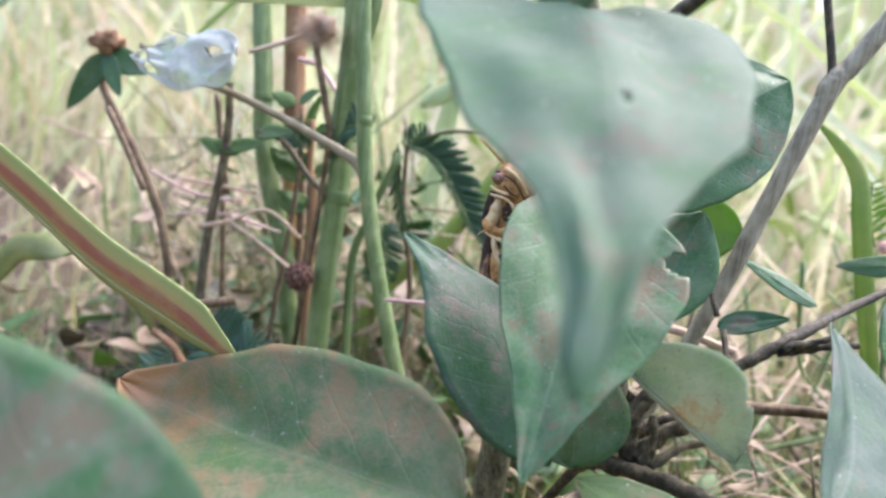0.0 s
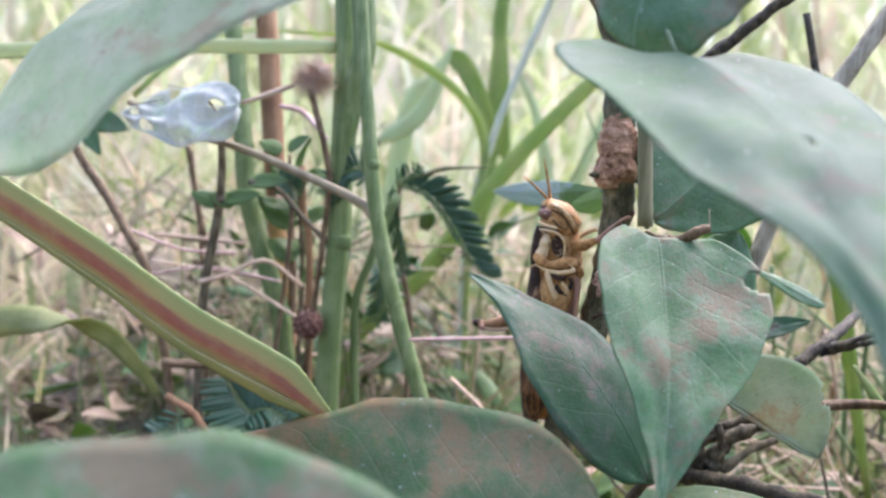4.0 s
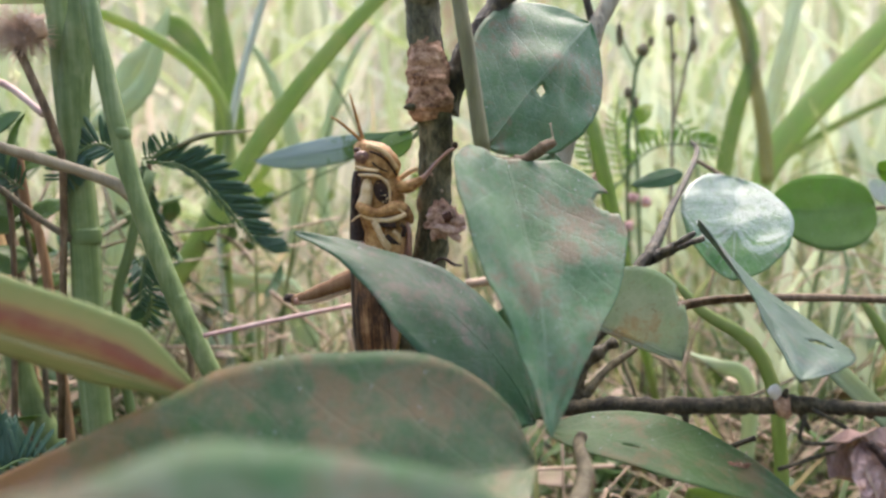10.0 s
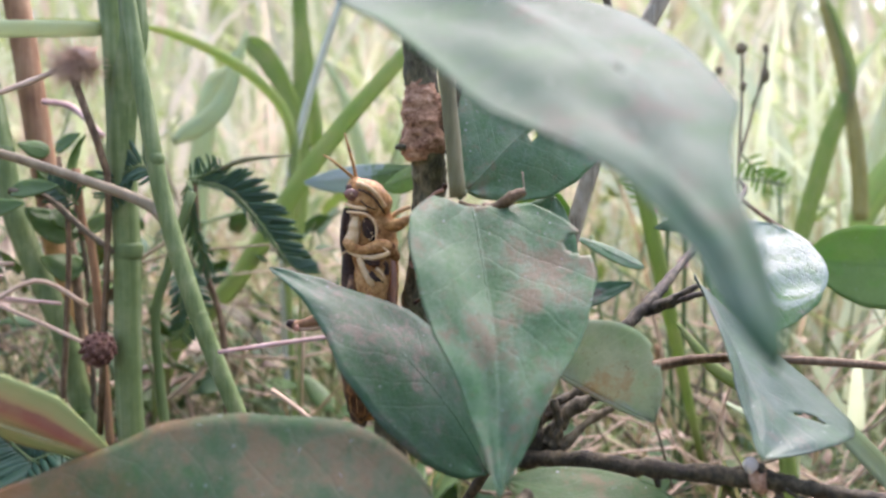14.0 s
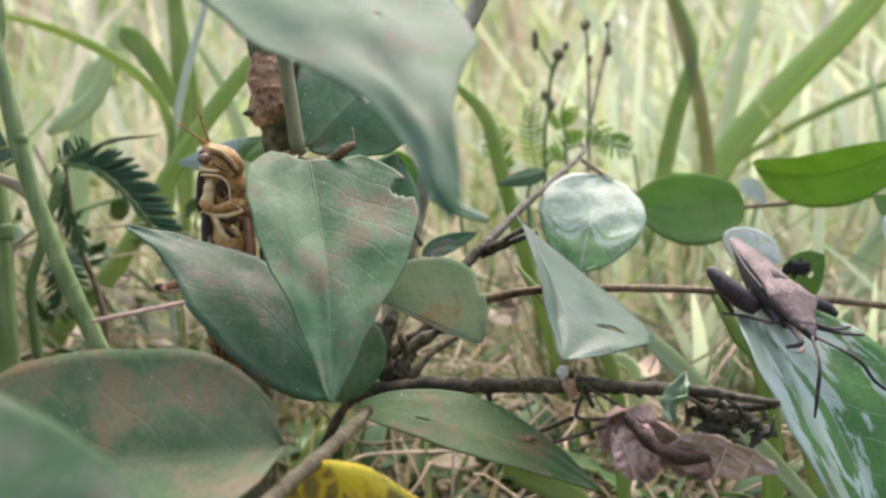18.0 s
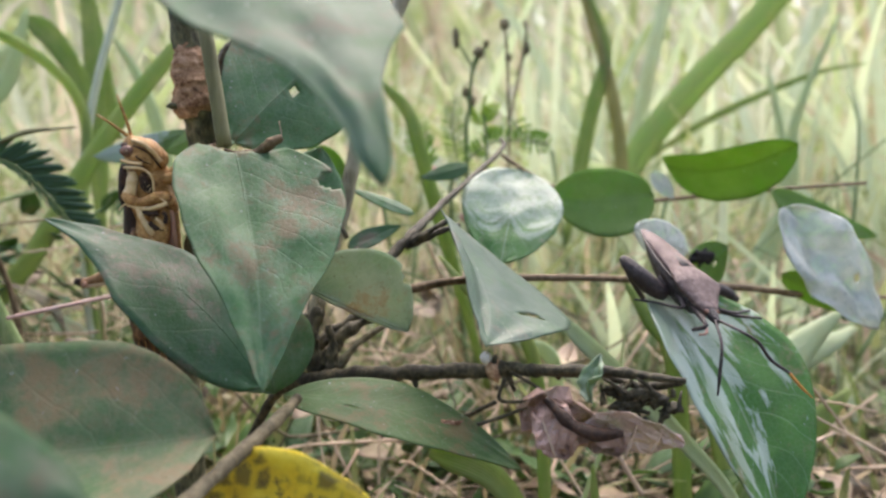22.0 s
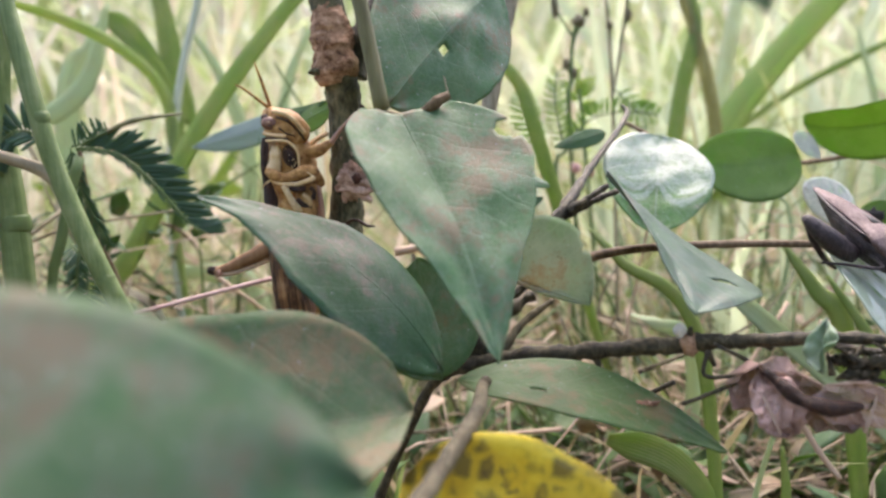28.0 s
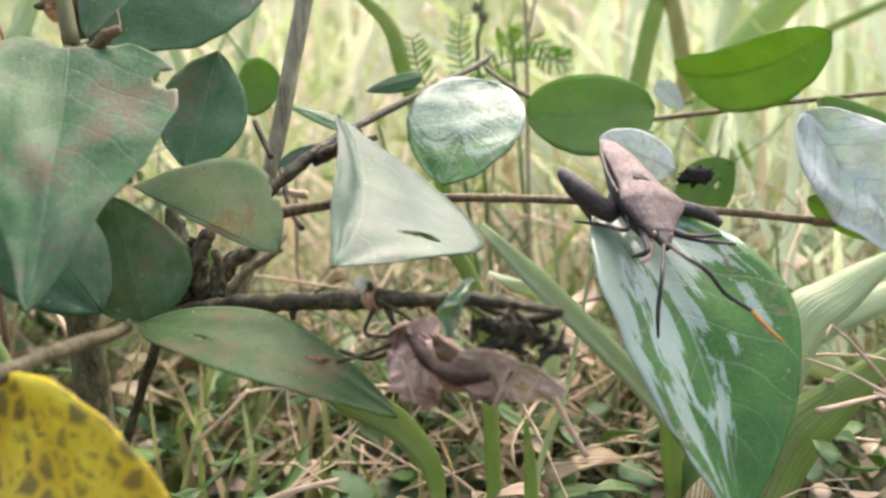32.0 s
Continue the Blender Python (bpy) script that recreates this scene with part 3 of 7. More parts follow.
def leaf_shape(base, tip, side, width, bow=0.0, fold=0.15, cup=0.0, wide_at=0.36, blunt=0.75, lobes=0.0, twist=0.0, sharp=0.0, wave=0.03, seed=0.0, bites=(), n=26, m=14, bend=0.0, left=1.0, right=1.0, round_base=1.0):
    """The grid of a leaf's blade from base to tip (centimetres); side points to its right-hand edge."""
    b, t = Vector(base), Vector(tip)
    ax = t - b
    length = ax.length
    u = ax.normalized()
    s = Vector(side)
    s = (s - u * s.dot(u)).normalized()
    nrm = u.cross(s).normalized()
    k = math.log(0.5) / math.log(wide_at)
    grid, uvs = [], []
    for i in range(n + 1):
        q = i / n
        q2 = 1 - (1 - q) ** 1.15
        f = max(math.sin(math.pi * min(max(q2, 1e-4), 1 - 1e-4) ** k), 0) ** blunt
        if q2 < wide_at:
            f = f ** round_base
        if lobes:
            f = max(f, math.sqrt(max(0.0, 1 - ((q2 - wide_at) / wide_at) ** 2 * 0.72)) if q2 < wide_at else 0)
        if sharp and q2 > 0.55:
            f *= 1 - sharp * (q2 - 0.55) / 0.45 * (1 - ((q2 - 0.55) / 0.45) ** 3)
        w = width / 2 * f
        mid = b + ax * q2 + nrm * (bow * 4 * q2 * (1 - q2)) + s * (bend * 4 * q2 * (1 - q2))
        ang = twist * q2
        s2 = s * math.cos(ang) + nrm * math.sin(ang)
        n2 = nrm * math.cos(ang) - s * math.sin(ang)
        row, ur = [], []
        for j in range(m + 1):
            v = 2 * j / m - 1
            ww = w * (right if v > 0 else left)
            p = mid + s2 * ww * v + n2 * (fold * ww * abs(v) + cup * ww * v * v)
            p -= u * (lobes * length * abs(v) ** 1.6 * (1 - q2) ** 3)
            jag = noise.noise(Vector((q * 5 + seed, v * 2.0, seed * 1.7)))
            p += n2 * (wave * width * jag) + s2 * (0.02 * width * v * noise.noise(Vector((q * 9, v, seed + 5))))
            row.append(p * CM)
            ur.append(((v + 1) / 2, q2))
        grid.append(row)
        uvs.append(ur)

    def keep(i, j):
        q, v = (i + 0.5) / n, 2 * (j + 0.5) / m - 1
        return all(((q - a) / ra) ** 2 + ((v - c) / rc) ** 2 > 1 for a, c, ra, rc in bites)

    return grid, uvs, keep


def leaf(parent, name, base, tip, side, width, material, label, rib=None, stalk=None, thick=0.022, ribs=0.024, **kw):
    grid, uvs, keep = leaf_shape(base, tip, side, width, **kw)
    blade = part(name, sheet(bmesh.new(), grid, uvs, thick * CM, keep if kw.get("bites") else None), material, parent, label)
    mid = len(grid[0]) // 2
    line = [(*(row[mid] / CM), ribs * (1 - 0.8 * i / len(grid)) * 0.9) for i, row in enumerate(grid)]
    part("midrib", bar(line[::2], n=20, sides=6), rib or material, blade)
    if stalk:
        pts = [(*stalk[0], 0.06), *[(*q, 0.045) for q in stalk[1:]], (*base, 0.035)]
        part("leaf_stalk", bar(pts, n=10, sides=8), rib or M_rib, blade)
    return blade


def ribbon(bm, points, width, n=14, side=(1, 0, 0), fold=0.25, thick=0.02, twist=0.0, m=4, taper=1.0, start=0.35):
    """A long grass blade through places (centimetres), with a keel."""
    line = [Vector(q) for q in spline(points, n)]
    grid, uvs = [], []
    for i, p in enumerate(line):
        d = (line[min(i + 1, n)] - line[max(i - 1, 0)]).normalized()
        s = Vector(side)
        s = (s - d * s.dot(d)).normalized()
        nr = d.cross(s)
        a = twist * i / n
        s, nr = s * math.cos(a) + nr * math.sin(a), nr * math.cos(a) - s * math.sin(a)
        q = i / n
        w = width / 2 * min(1, start + q * 4) * (1 - taper * max(0, (q - 0.35) / 0.65) ** 1.6) + 0.008
        grid.append([(p + s * w * v + nr * fold * w * abs(v)) * CM for v in (2 * j / m - 1 for j in range(m + 1))])
        uvs.append([(j / m, q) for j in range(m + 1)])
    return sheet(bm, grid, uvs, thick * CM)


def blob(bm, centre, radii, rot=None, rough=0.0, seed=0.0, u=14, v=9):
    """A lumpy ellipsoid."""
    made = bmesh.ops.create_uvsphere(bm, u_segments=u, v_segments=v, radius=1)["verts"]
    for q in made:
        c = q.co.copy()
        c *= 1 + rough * noise.noise(c * 3 + Vector((seed, seed, 0)))
        c = Vector((c.x * radii[0], c.y * radii[1], c.z * radii[2])) * CM
        if rot is not None:
            c = rot @ c
        q.co = c + V(centre)
    return bm


# ---- ground ----
def ground_height(x, y):
    return 0.006 * noise.noise(Vector((x * 9, y * 9, 0))) + 0.003 * noise.noise(Vector((x * 40, y * 40, 3)))


def build_ground():
    bm = bmesh.new()
    xs = [-60, -15, -4, -1.5, -0.8] + [-0.6 + 0.025 * i for i in range(57)] + [1.0, 1.8, 4, 15, 60]
    ys = [-60, -10, -3, -1, -0.5, -0.2] + [0.025 * i for i in range(41)] + [1.2, 1.6, 2.4, 4, 8, 20, 80]
    rows = [[bm.verts.new((x, y, ground_height(x, y) if abs(x) < 1 and 0 <= y < 1.1 else 0)) for x in xs] for y in ys]
    for a, b in zip(rows, rows[1:]):
        for i in range(len(xs) - 1):
            bm.faces.new((a[i], a[i + 1], b[i + 1], b[i]))
    m = bark_material("soil", [(0.3, (0.02, 0.015, 0.01)), (0.5, (0.06, 0.042, 0.026)), (0.62, (0.10, 0.085, 0.04)), (0.8, (0.2, 0.14, 0.09))], 60, 0.95, 1.0, 1.0)
    ob = new("ground", mesh_from("ground", bm, m))
    tagged(ob, "brown soil with moss and dry litter", "ground", kind="structure")


build_ground()


# ---- main shrub ----
M_leaf_blue = leaf_material("blue_underside", (0.05, 0.13, 0.035), (0.09, 0.18, 0.06), (0.2, 0.3, 0.15), blotches=0.1, through=0.4, rough=0.5, tip=(0.34, 0.42, 0.44), tip_at=(0.38, 0.5))
M_leaf_eaten = leaf_material("eaten_leaf", (0.27, 0.36, 0.24), (0.42, 0.49, 0.36), (0.5, 0.56, 0.4), (0.42, 0.29, 0.18), 0.8, rough=0.5, through=0.62, dust_sheen=0.45, dust_sheen_colour=(0.52, 0.56, 0.43), tip=(0.5, 0.27, 0.1), tip_at=(1.05, 1.3), green=0.05, freshness=0.2)
shrub = thing("shrub", V(1.2, 14.2, 0), "shrub with knotted brown stem and dark green heart-shaped leaves", "shrub")
STEM = [(1.0, 14.6, 0, 0.34), (*(0.93, 14.40, 7.77), 0.31), (*(1.30, 14.40, 9.20), 0.3), (*(1.54, 14.30, 10.51), 0.31), (*(1.63, 14.30, 11.67), 0.31), (*(1.67, 14.20, 12.44), 0.31), (*(1.60, 14.10, 12.95), 0.31), (*(1.57, 14.10, 13.50), 0.3), (*(1.53, 14.10, 13.90), 0.29), (*(1.47, 14.10, 14.69), 0.3), (*(1.45, 13.90, 14.94), 0.28), (*(1.14, 13.60, 15.90), 0.24), (*(0.71, 13.20, 16.68), 0.22), (0.2, 12.6, 18.2, 0.18)]
part("stem", bar(STEM, n=150, sides=20, rough=0.2), M_stem, shrub)
KNOT = [(*(1.60, 14.10, 12.67), 0.30), (*(1.57, 14.08, 12.85), 0.39), (*(1.56, 14.06, 12.97), 0.41), (*(1.55, 14.08, 13.10), 0.385), (*(1.56, 14.08, 13.24), 0.37), (*(1.55, 14.08, 13.40), 0.39), (*(1.55, 14.08, 13.54), 0.36), (*(1.53, 14.08, 13.70), 0.345), (*(1.52, 14.10, 13.88), 0.32), (*(1.51, 14.10, 14.08), 0.27)]
part("knot", bar(KNOT, n=70, sides=30, rough=0.18, seed=4), M_scar, shrub, "rough pinkish brown knot where bark has healed")
bm = bmesh.new()
blob(bm, (1.64, 13.75, 10.88), (0.25, 0.18, 0.28), rough=0.8, seed=2, u=22, v=16)
blob(bm, (1.85, 13.72, 10.82), (0.18, 0.15, 0.2), rough=0.8, seed=5, u=18, v=12)
bud = part("bud", bm, M_bud_scar, shrub, "scarred pinkish bud on the stem")
for pts, r in (([(1.37, 13.80, 10.74), (1.58, 13.60, 10.76), (1.83, 13.58, 10.69), (2.07, 13.70, 10.73)], 0.09), ([(1.50, 13.72, 10.99), (1.65, 13.68, 11.12), (1.83, 13.68, 11.05)], 0.07), ([(1.71, 13.55, 10.80), (1.78, 13.56, 10.60), (1.95, 13.62, 10.52)], 0.06)):
    part("bud_flange", bar([(*q, r * (0.5, 1.0, 1.0, 0.5)[i]) for i, q in enumerate(pts)], n=18, sides=9, rough=0.6, squash=0.6), M_bud_scar, bud, "pale torn flange round the bud")
bm = bmesh.new()
# solid dark blob; the hollow's depth is only its colour
blob(bm, (1.72, 13.54, 10.92), (0.09, 0.05, 0.09), rough=0.7, seed=9, u=12, v=8)
part("bud_spot", bm, M_brown_bark, bud, "dark spot coloured to look like a hollow in the bud")
bm = bmesh.new()
blob(bm, (1.20, 13.85, 12.86), (0.13, 0.08, 0.06), rough=0.6, seed=3)
part("bark_flake", bm, M_stem, shrub)
for k, (x, z) in enumerate(((0.05, 0.0), (-0.12, 0.3), (0.1, 0.62), (-0.05, 0.9))):
    p = Vector((1.65, 13.98, 11.67)) + Vector((x, 0, z - 0.3))
    bm = bmesh.new()
    blob(bm, tuple(p), (0.03, 0.02, 0.035), rough=0.4, seed=k, u=7, v=5)
    part("lenticel", bm, M_straw, shrub)
part("branch", bar([(*(1.83, 14.30, 12.81), 0.26), (*(2.08, 14.30, 13.42), 0.24), (*(2.45, 14.40, 14.04), 0.23), (*(3.04, 14.60, 14.89), 0.22), (*(3.27, 14.20, 15.06), 0.17), (*(2.90, 13.30, 14.94), 0.15), (*(3.39, 13.10, 15.42), 0.11), (*(3.92, 13.00, 15.92), 0.1), (*(4.39, 12.90, 16.37), 0.09), (5.6, 12.7, 18.5, 0.07)], n=90, rough=0.3, seed=8), M_twig, shrub, "dark side branch")
part("shoot", bar([(*(2.19, 12.60, 12.01), 0.14), (*(2.08, 12.70, 13.08), 0.13), (*(1.99, 12.80, 13.91), 0.13), (*(1.90, 12.90, 14.64), 0.13), (*(1.69, 12.90, 15.24), 0.13), (*(1.02, 13.00, 16.52), 0.13), (0.6, 12.8, 18.0, 0.12)], n=30, sides=10, rough=0.06), M_olive, shrub, "thin olive green shoot")
bm = bar([(*(2.21, 12.30, 11.94), 0.03), (*(2.47, 12.15, 11.84), 0.06), (*(2.62, 12.10, 11.82), 0.09), (*(2.82, 12.05, 11.91), 0.075), (*(3.02, 12.00, 12.02), 0.085), (*(3.22, 12.00, 12.12), 0.06)], n=30, sides=10, rough=0.5)
part("broken_twig", bm, M_vine, shrub, "broken brown leaf stalk stub")
part("hair", bar([(*(3.22, 12.05, 12.10), 0.012), (*(3.18, 12.10, 12.42), 0.01)], n=4, sides=4), M_straw, shrub)

heart = leaf(shrub, "leaf", (2.40, 12.01, 11.85), (2.73, 9.41, 8.32), (0.94, 0.17, -0.23), 2.87, M_leaf_heart, "dull green heart-shaped leaf with brown blotches and a bitten edge", seed=1, bites=((0.16, 1.0, 0.04, 0.2),), n=90, m=60, bow=0.17, fold=0.17, cup=0.05, wide_at=0.23, blunt=0.87, bend=0.07, left=0.83, right=1.12, lobes=0.02, sharp=0.35, twist=0.06)
leaf_a = leaf(shrub, "leaf", (2.65, 11.46, 7.82), (-0.87, 12.46, 10.85), (0.24, 0.36, 0.17), 2.07, M_leaf_dark, "dark bluish green leaf in front of the grasshopper", seed=2, bow=-0.69, fold=0.05, cup=-0.03, wide_at=0.37, blunt=0.86, bend=0.01, left=1.10, right=0.89, sharp=0.65, twist=0.14)
leaf_b = leaf(shrub, "leaf", (2.32, 12.92, 12.10), (4.94, 15.18, 14.52), (0.80, 0.21, -0.50), 2.76, M_leaf, "round bluish green leaf with a small hole", seed=3, bites=((0.36, 0.12, 0.02, 0.06),), n=48, m=34, stalk=[(2.21, 12.70, 12.01)], bow=-0.28, fold=0.36, cup=-0.08, wide_at=0.53, blunt=0.60, bend=-0.09, left=1.03, right=0.97, sharp=-0.12, twist=-0.05)
leaf_top = leaf(shrub, "leaf", (2.99, 10.40, 16.51), (1.71, 10.05, 14.64), (0.72, -0.23, 0.38), 2.93, M_leaf, "broad green leaf with torn holes", seed=4, bites=((0.45, 0.5, 0.05, 0.1),), n=40, m=30, stalk=[(1.2, 13.0, 17.4)], bow=0.44, fold=-0.08, cup=-0.10, wide_at=0.40, blunt=0.39, bend=-0.22, left=0.97, right=1.02, sharp=-0.12, twist=-0.09)
leaf_front = leaf(shrub, "leaf", (2.30, 9.41, 14.45), (4.09, 4.60, 11.21), (1.01, 0.04, -0.20), 3.75, M_leaf_pale, "large pale green heart-shaped leaf drooping from above", seed=5, bites=((0.42, 0.12, 0.012, 0.035),), n=60, m=40, stalk=[(0.9, 12.9, 17.0), (1.6, 11.0, 16.2)], bow=0.34, fold=-0.07, cup=0.04, wide_at=0.15, blunt=0.77, bend=0.27, left=1.01, right=0.95, lobes=0.04, sharp=0.99, twist=0.05)
leaf_upper = leaf(shrub, "leaf", (-1.30, 8.63, 16.04), (-7.04, 7.41, 12.61), (0.33, -0.25, -0.03), 3.36, M_leaf_thin, "large pale leaf close overhead", seed=6, stalk=[(0.4, 12.8, 17.8), (0.2, 10.0, 16.6)], bow=0.72, fold=-0.12, cup=-0.12, wide_at=0.37, blunt=0.40, bend=-0.09, left=1.01, right=1.12, sharp=-0.81, twist=-0.28, wave=0.05, n=44, m=24)
leaf_low = leaf(shrub, "leaf", (2.05, 9.27, 7.77), (-4.93, 10.11, 7.57), (-0.03, 0.74, 0.60), 3.23, M_leaf_rust, "rust-stained green leaf with an orange brown tip", seed=7, n=40, m=20, bow=-0.18, fold=-0.27, cup=-0.10, wide_at=0.34, blunt=0.78, bend=-0.20, left=0.98, right=0.96, sharp=0.37, twist=-0.23)
leaf_near = leaf(shrub, "leaf", (1.61, 4.63, 8.64), (-4.12, 2.19, 9.10), (0.04, 0.77, 0.54), 3.52, M_leaf_dusty, "green leaf with grey bloom close to the lens", seed=8, n=40, m=20, bow=0.08, fold=-0.15, cup=-0.02, wide_at=0.43, blunt=0.68, bend=0.09, right=1.04, sharp=-0.17, twist=-0.12)
leaf_c = leaf(shrub, "leaf", (2.99, 12.04, 7.48), (7.10, 11.00, 6.03), (0.21, -0.81, -0.37), 1.62, M_leaf_mottled, "dark green leaf lying below the twig", seed=9, bites=((0.25, 0.3, 0.015, 0.06),), n=40, m=26, bow=-0.47, fold=-0.02, cup=-0.07, wide_at=0.43, blunt=0.72, bend=0.11, left=0.97, sharp=0.16, twist=0.01)
dry_patch = bmesh.new()
blob(dry_patch, (5.76, 11.27, 6.91), (0.3, 0.035, 0.06), rough=0.8, seed=11, u=18, v=10)
part("dry_patch", dry_patch, M_scar, leaf_c, "reddish brown dry patch on the leaf")
leaf_s = leaf(shrub, "leaf", (2.86, 12.70, 9.68), (5.31, 12.00, 8.49), (0.1, 0.1, 1.0), 1.35, M_leaf_eaten, "small dull green leaf with a brown eaten edge", seed=10, n=44, m=26, bow=0.05, fold=0.05, cup=-0.04, wide_at=0.66, blunt=0.55, left=0.15, right=1.75, bites=((0.8, 1.0, 0.05, 0.12),))
leaf_d = leaf(shrub, "leaf", (2.80, 12.70, 7.35), (2.55, 12.60, 9.52), (0.9, 0.15, 0.15), 1.9, M_leaf, "dark green leaf behind the drooping leaf", seed=11, wide_at=0.4, n=30, m=16)
leaf_e = leaf(shrub, "leaf", (3.42, 13.80, 9.88), (3.98, 14.60, 12.00), (0.9, 0.2, -0.1), 1.6, M_leaf, "bluish green leaf beyond the drooping leaf", wide_at=0.5, blunt=0.7, seed=12, fold=0.2)
leaf_yellow = leaf(shrub, "leaf", (1.74, 9.31, 7.06), (4.84, 8.10, 5.22), (0.08, 0.07, 0.54), 2.54, M_leaf_yellow, "yellow leaf with dark green and brown spots", seed=13, bow=0.23, fold=0.12, cup=0.01, wide_at=0.41, blunt=0.61, bend=-0.01, left=0.99, right=1.02, sharp=-0.21, twist=-0.04)
leaf(shrub, "leaf", (1.41, 16.00, 12.58), (-2.34, 22.6, 12.2), (0.1, 0.2, 0.9), 0.75, M_leaf_blue, "narrow leaf with a pale bluish underside", seed=14, wide_at=0.6, bow=0.3, stalk=[(1.37, 14.40, 12.55)])
leaf(shrub, "leaf", (1.45, 16.00, 12.42), (0.46, 17.50, 12.10), (0.1, 0.3, 0.9), 0.6, M_leaf_painted_lit, "small bright green leaf behind the stem", seed=15, stalk=[(1.43, 14.40, 12.50)])
leaf(shrub, "leaf", (3.56, 17.50, 11.49), (4.68, 17.00, 11.51), (0.2, 0.1, 0.9), 1.3, M_leaf_painted_lit, "bright green leaf behind the cane", wide_at=0.45, blunt=0.55, seed=16)
leaf(shrub, "leaf", (4.57, 16.20, 9.71), (5.83, 16.00, 10.17), (0.2, 0.5, 0.7), 0.55, M_leaf_dark, "small dark green leaf beside the cane", seed=17)
leaf(shrub, "leaf", (6.32, 17.00, 10.38), (4.70, 17.00, 11.09), (0.1, 0.6, 0.6), 0.4, M_leaf, "narrow green leaf on a thin stem", seed=18)
leaf(shrub, "leaf", (3.60, 14.60, 7.86), (2.97, 13.80, 8.15), (0.1, 0.2, 0.9), 0.9, M_leaf_painted_lit, "green leaf under the twig fork", seed=19)
part("twig", bar([(*(4.71, 15.80, 9.72), 0.06), (*(5.00, 15.00, 8.95), 0.06), (*(5.28, 14.50, 8.60), 0.06)], n=10, sides=7), M_twig, shrub)
part("twig", bar([(*(4.17, 16.20, 10.74), 0.06), (*(4.54, 15.80, 9.96), 0.06)], n=6, sides=7), M_twig, shrub)
part("twig", bar([(*(2.96, 13.60, 7.26), 0.14), (*(4.12, 12.90, 7.53), 0.15), (*(5.61, 12.10, 7.66), 0.15), (*(6.84, 11.55, 7.75), 0.14), (*(7.62, 10.80, 7.86), 0.115), (*(8.36, 10.20, 7.94), 0.1), (*(9.38, 9.20, 7.94), 0.04)], n=170, rough=0.4, seed=12), M_twig, shrub, "dark bare twig running to the dead leaf")
part("twig", bar([(*(3.02, 13.60, 7.31), 0.15), (*(3.79, 13.85, 8.03), 0.12), (*(4.79, 14.10, 8.61), 0.1)], n=40, rough=0.4, seed=13), M_twig, shrub)
part("twig", bar([(1.3, 14.3, 4.2, 0.09), (*(2.61, 13.70, 6.80), 0.1), (*(3.07, 13.60, 7.31), 0.16), (*(3.41, 13.60, 8.14), 0.11), (*(3.66, 13.70, 8.71), 0.07)], n=46, rough=0.4, seed=14), M_twig, shrub)
for pts, r, seed in (([(3.67, 13.50, 7.45), (3.54, 13.50, 8.15), (3.75, 13.60, 8.78)], 0.2, 31), ([(3.73, 13.40, 7.64), (4.22, 13.50, 8.21), (4.79, 13.60, 8.48)], 0.16, 32), ([(3.28, 13.50, 7.54), (3.22, 13.60, 8.04), (3.47, 13.70, 8.64)], 0.14, 33), ([(3.89, 13.30, 7.54), (3.99, 13.30, 7.99), (3.90, 13.40, 8.44)], 0.11, 34)):
    part("stub", bar([(*q, r * (1 - 0.2 * i)) for i, q in enumerate(pts)], n=34, sides=12, rough=0.55, seed=seed), M_twig, shrub, "dark broken stub at the fork")
part("stalk_piece", bar([(*(1.62, 7.60, 7.34), 0.11), (*(2.30, 8.60, 7.60), 0.115), (*(2.81, 9.60, 7.72), 0.11), (*(3.13, 10.80, 7.66), 0.09), (*(3.24, 11.00, 7.71), 0.08)], n=50, rough=0.22), M_branchlet, shrub, "brownish leafy shoot")
part("fork", bar([(*(4.88, 13.70, 9.39), 0.10), (*(5.70, 14.20, 10.01), 0.12), (*(6.74, 15.60, 10.66), 0.08), (*(9.17, 19.20, 11.90), 0.08), (9.4, 19.9, 12.3, 0.05)], n=44, rough=0.45, seed=15), M_twig, shrub, "dark forked dead twig")
part("fork", bar([(*(5.63, 14.20, 9.88), 0.14), (*(6.19, 14.25, 10.06), 0.09), (*(6.86, 14.30, 10.25), 0.06)], n=20, rough=0.45, seed=16), M_twig, shrub)
part("fork", bar([(*(5.73, 14.15, 9.93), 0.12), (*(6.18, 14.12, 10.17), 0.07), (*(6.59, 14.10, 10.39), 0.045)], n=16, rough=0.45, seed=17), M_twig, shrub)
part("twig", bar([(*(3.72, 13.80, 7.91), 0.08), (*(4.23, 13.70, 8.22), 0.07), (*(4.66, 13.60, 8.45), 0.05)], n=24, rough=0.4, seed=18), M_twig, shrub)
part("twig", bar([(*(4.03, 13.30, 7.56), 0.09), (*(4.48, 13.30, 8.04), 0.07), (*(5.10, 13.40, 8.39), 0.05)], n=24, rough=0.4, seed=19), M_branchlet, shrub)
for k, (a, b) in enumerate((((6.78, 11.50, 7.72), (6.80, 11.40, 8.05)), ((7.01, 11.40, 7.73), (7.13, 11.30, 7.38)), ((5.42, 12.20, 7.57), (5.44, 12.10, 7.38)), ((7.72, 10.80, 7.83), (7.78, 10.70, 7.71)))):
    part("spur", bar([(*a, 0.08), (*b, 0.035)], n=6, sides=7, rough=0.3), M_twig, shrub)
part("twig_joint", bar([(*(6.73, 11.60, 7.73), 0.15), (*(6.84, 11.52, 7.76), 0.21), (*(6.92, 11.46, 7.77), 0.15)], n=8, sides=10, rough=0.25), M_scar, shrub, "pale ring on the twig")

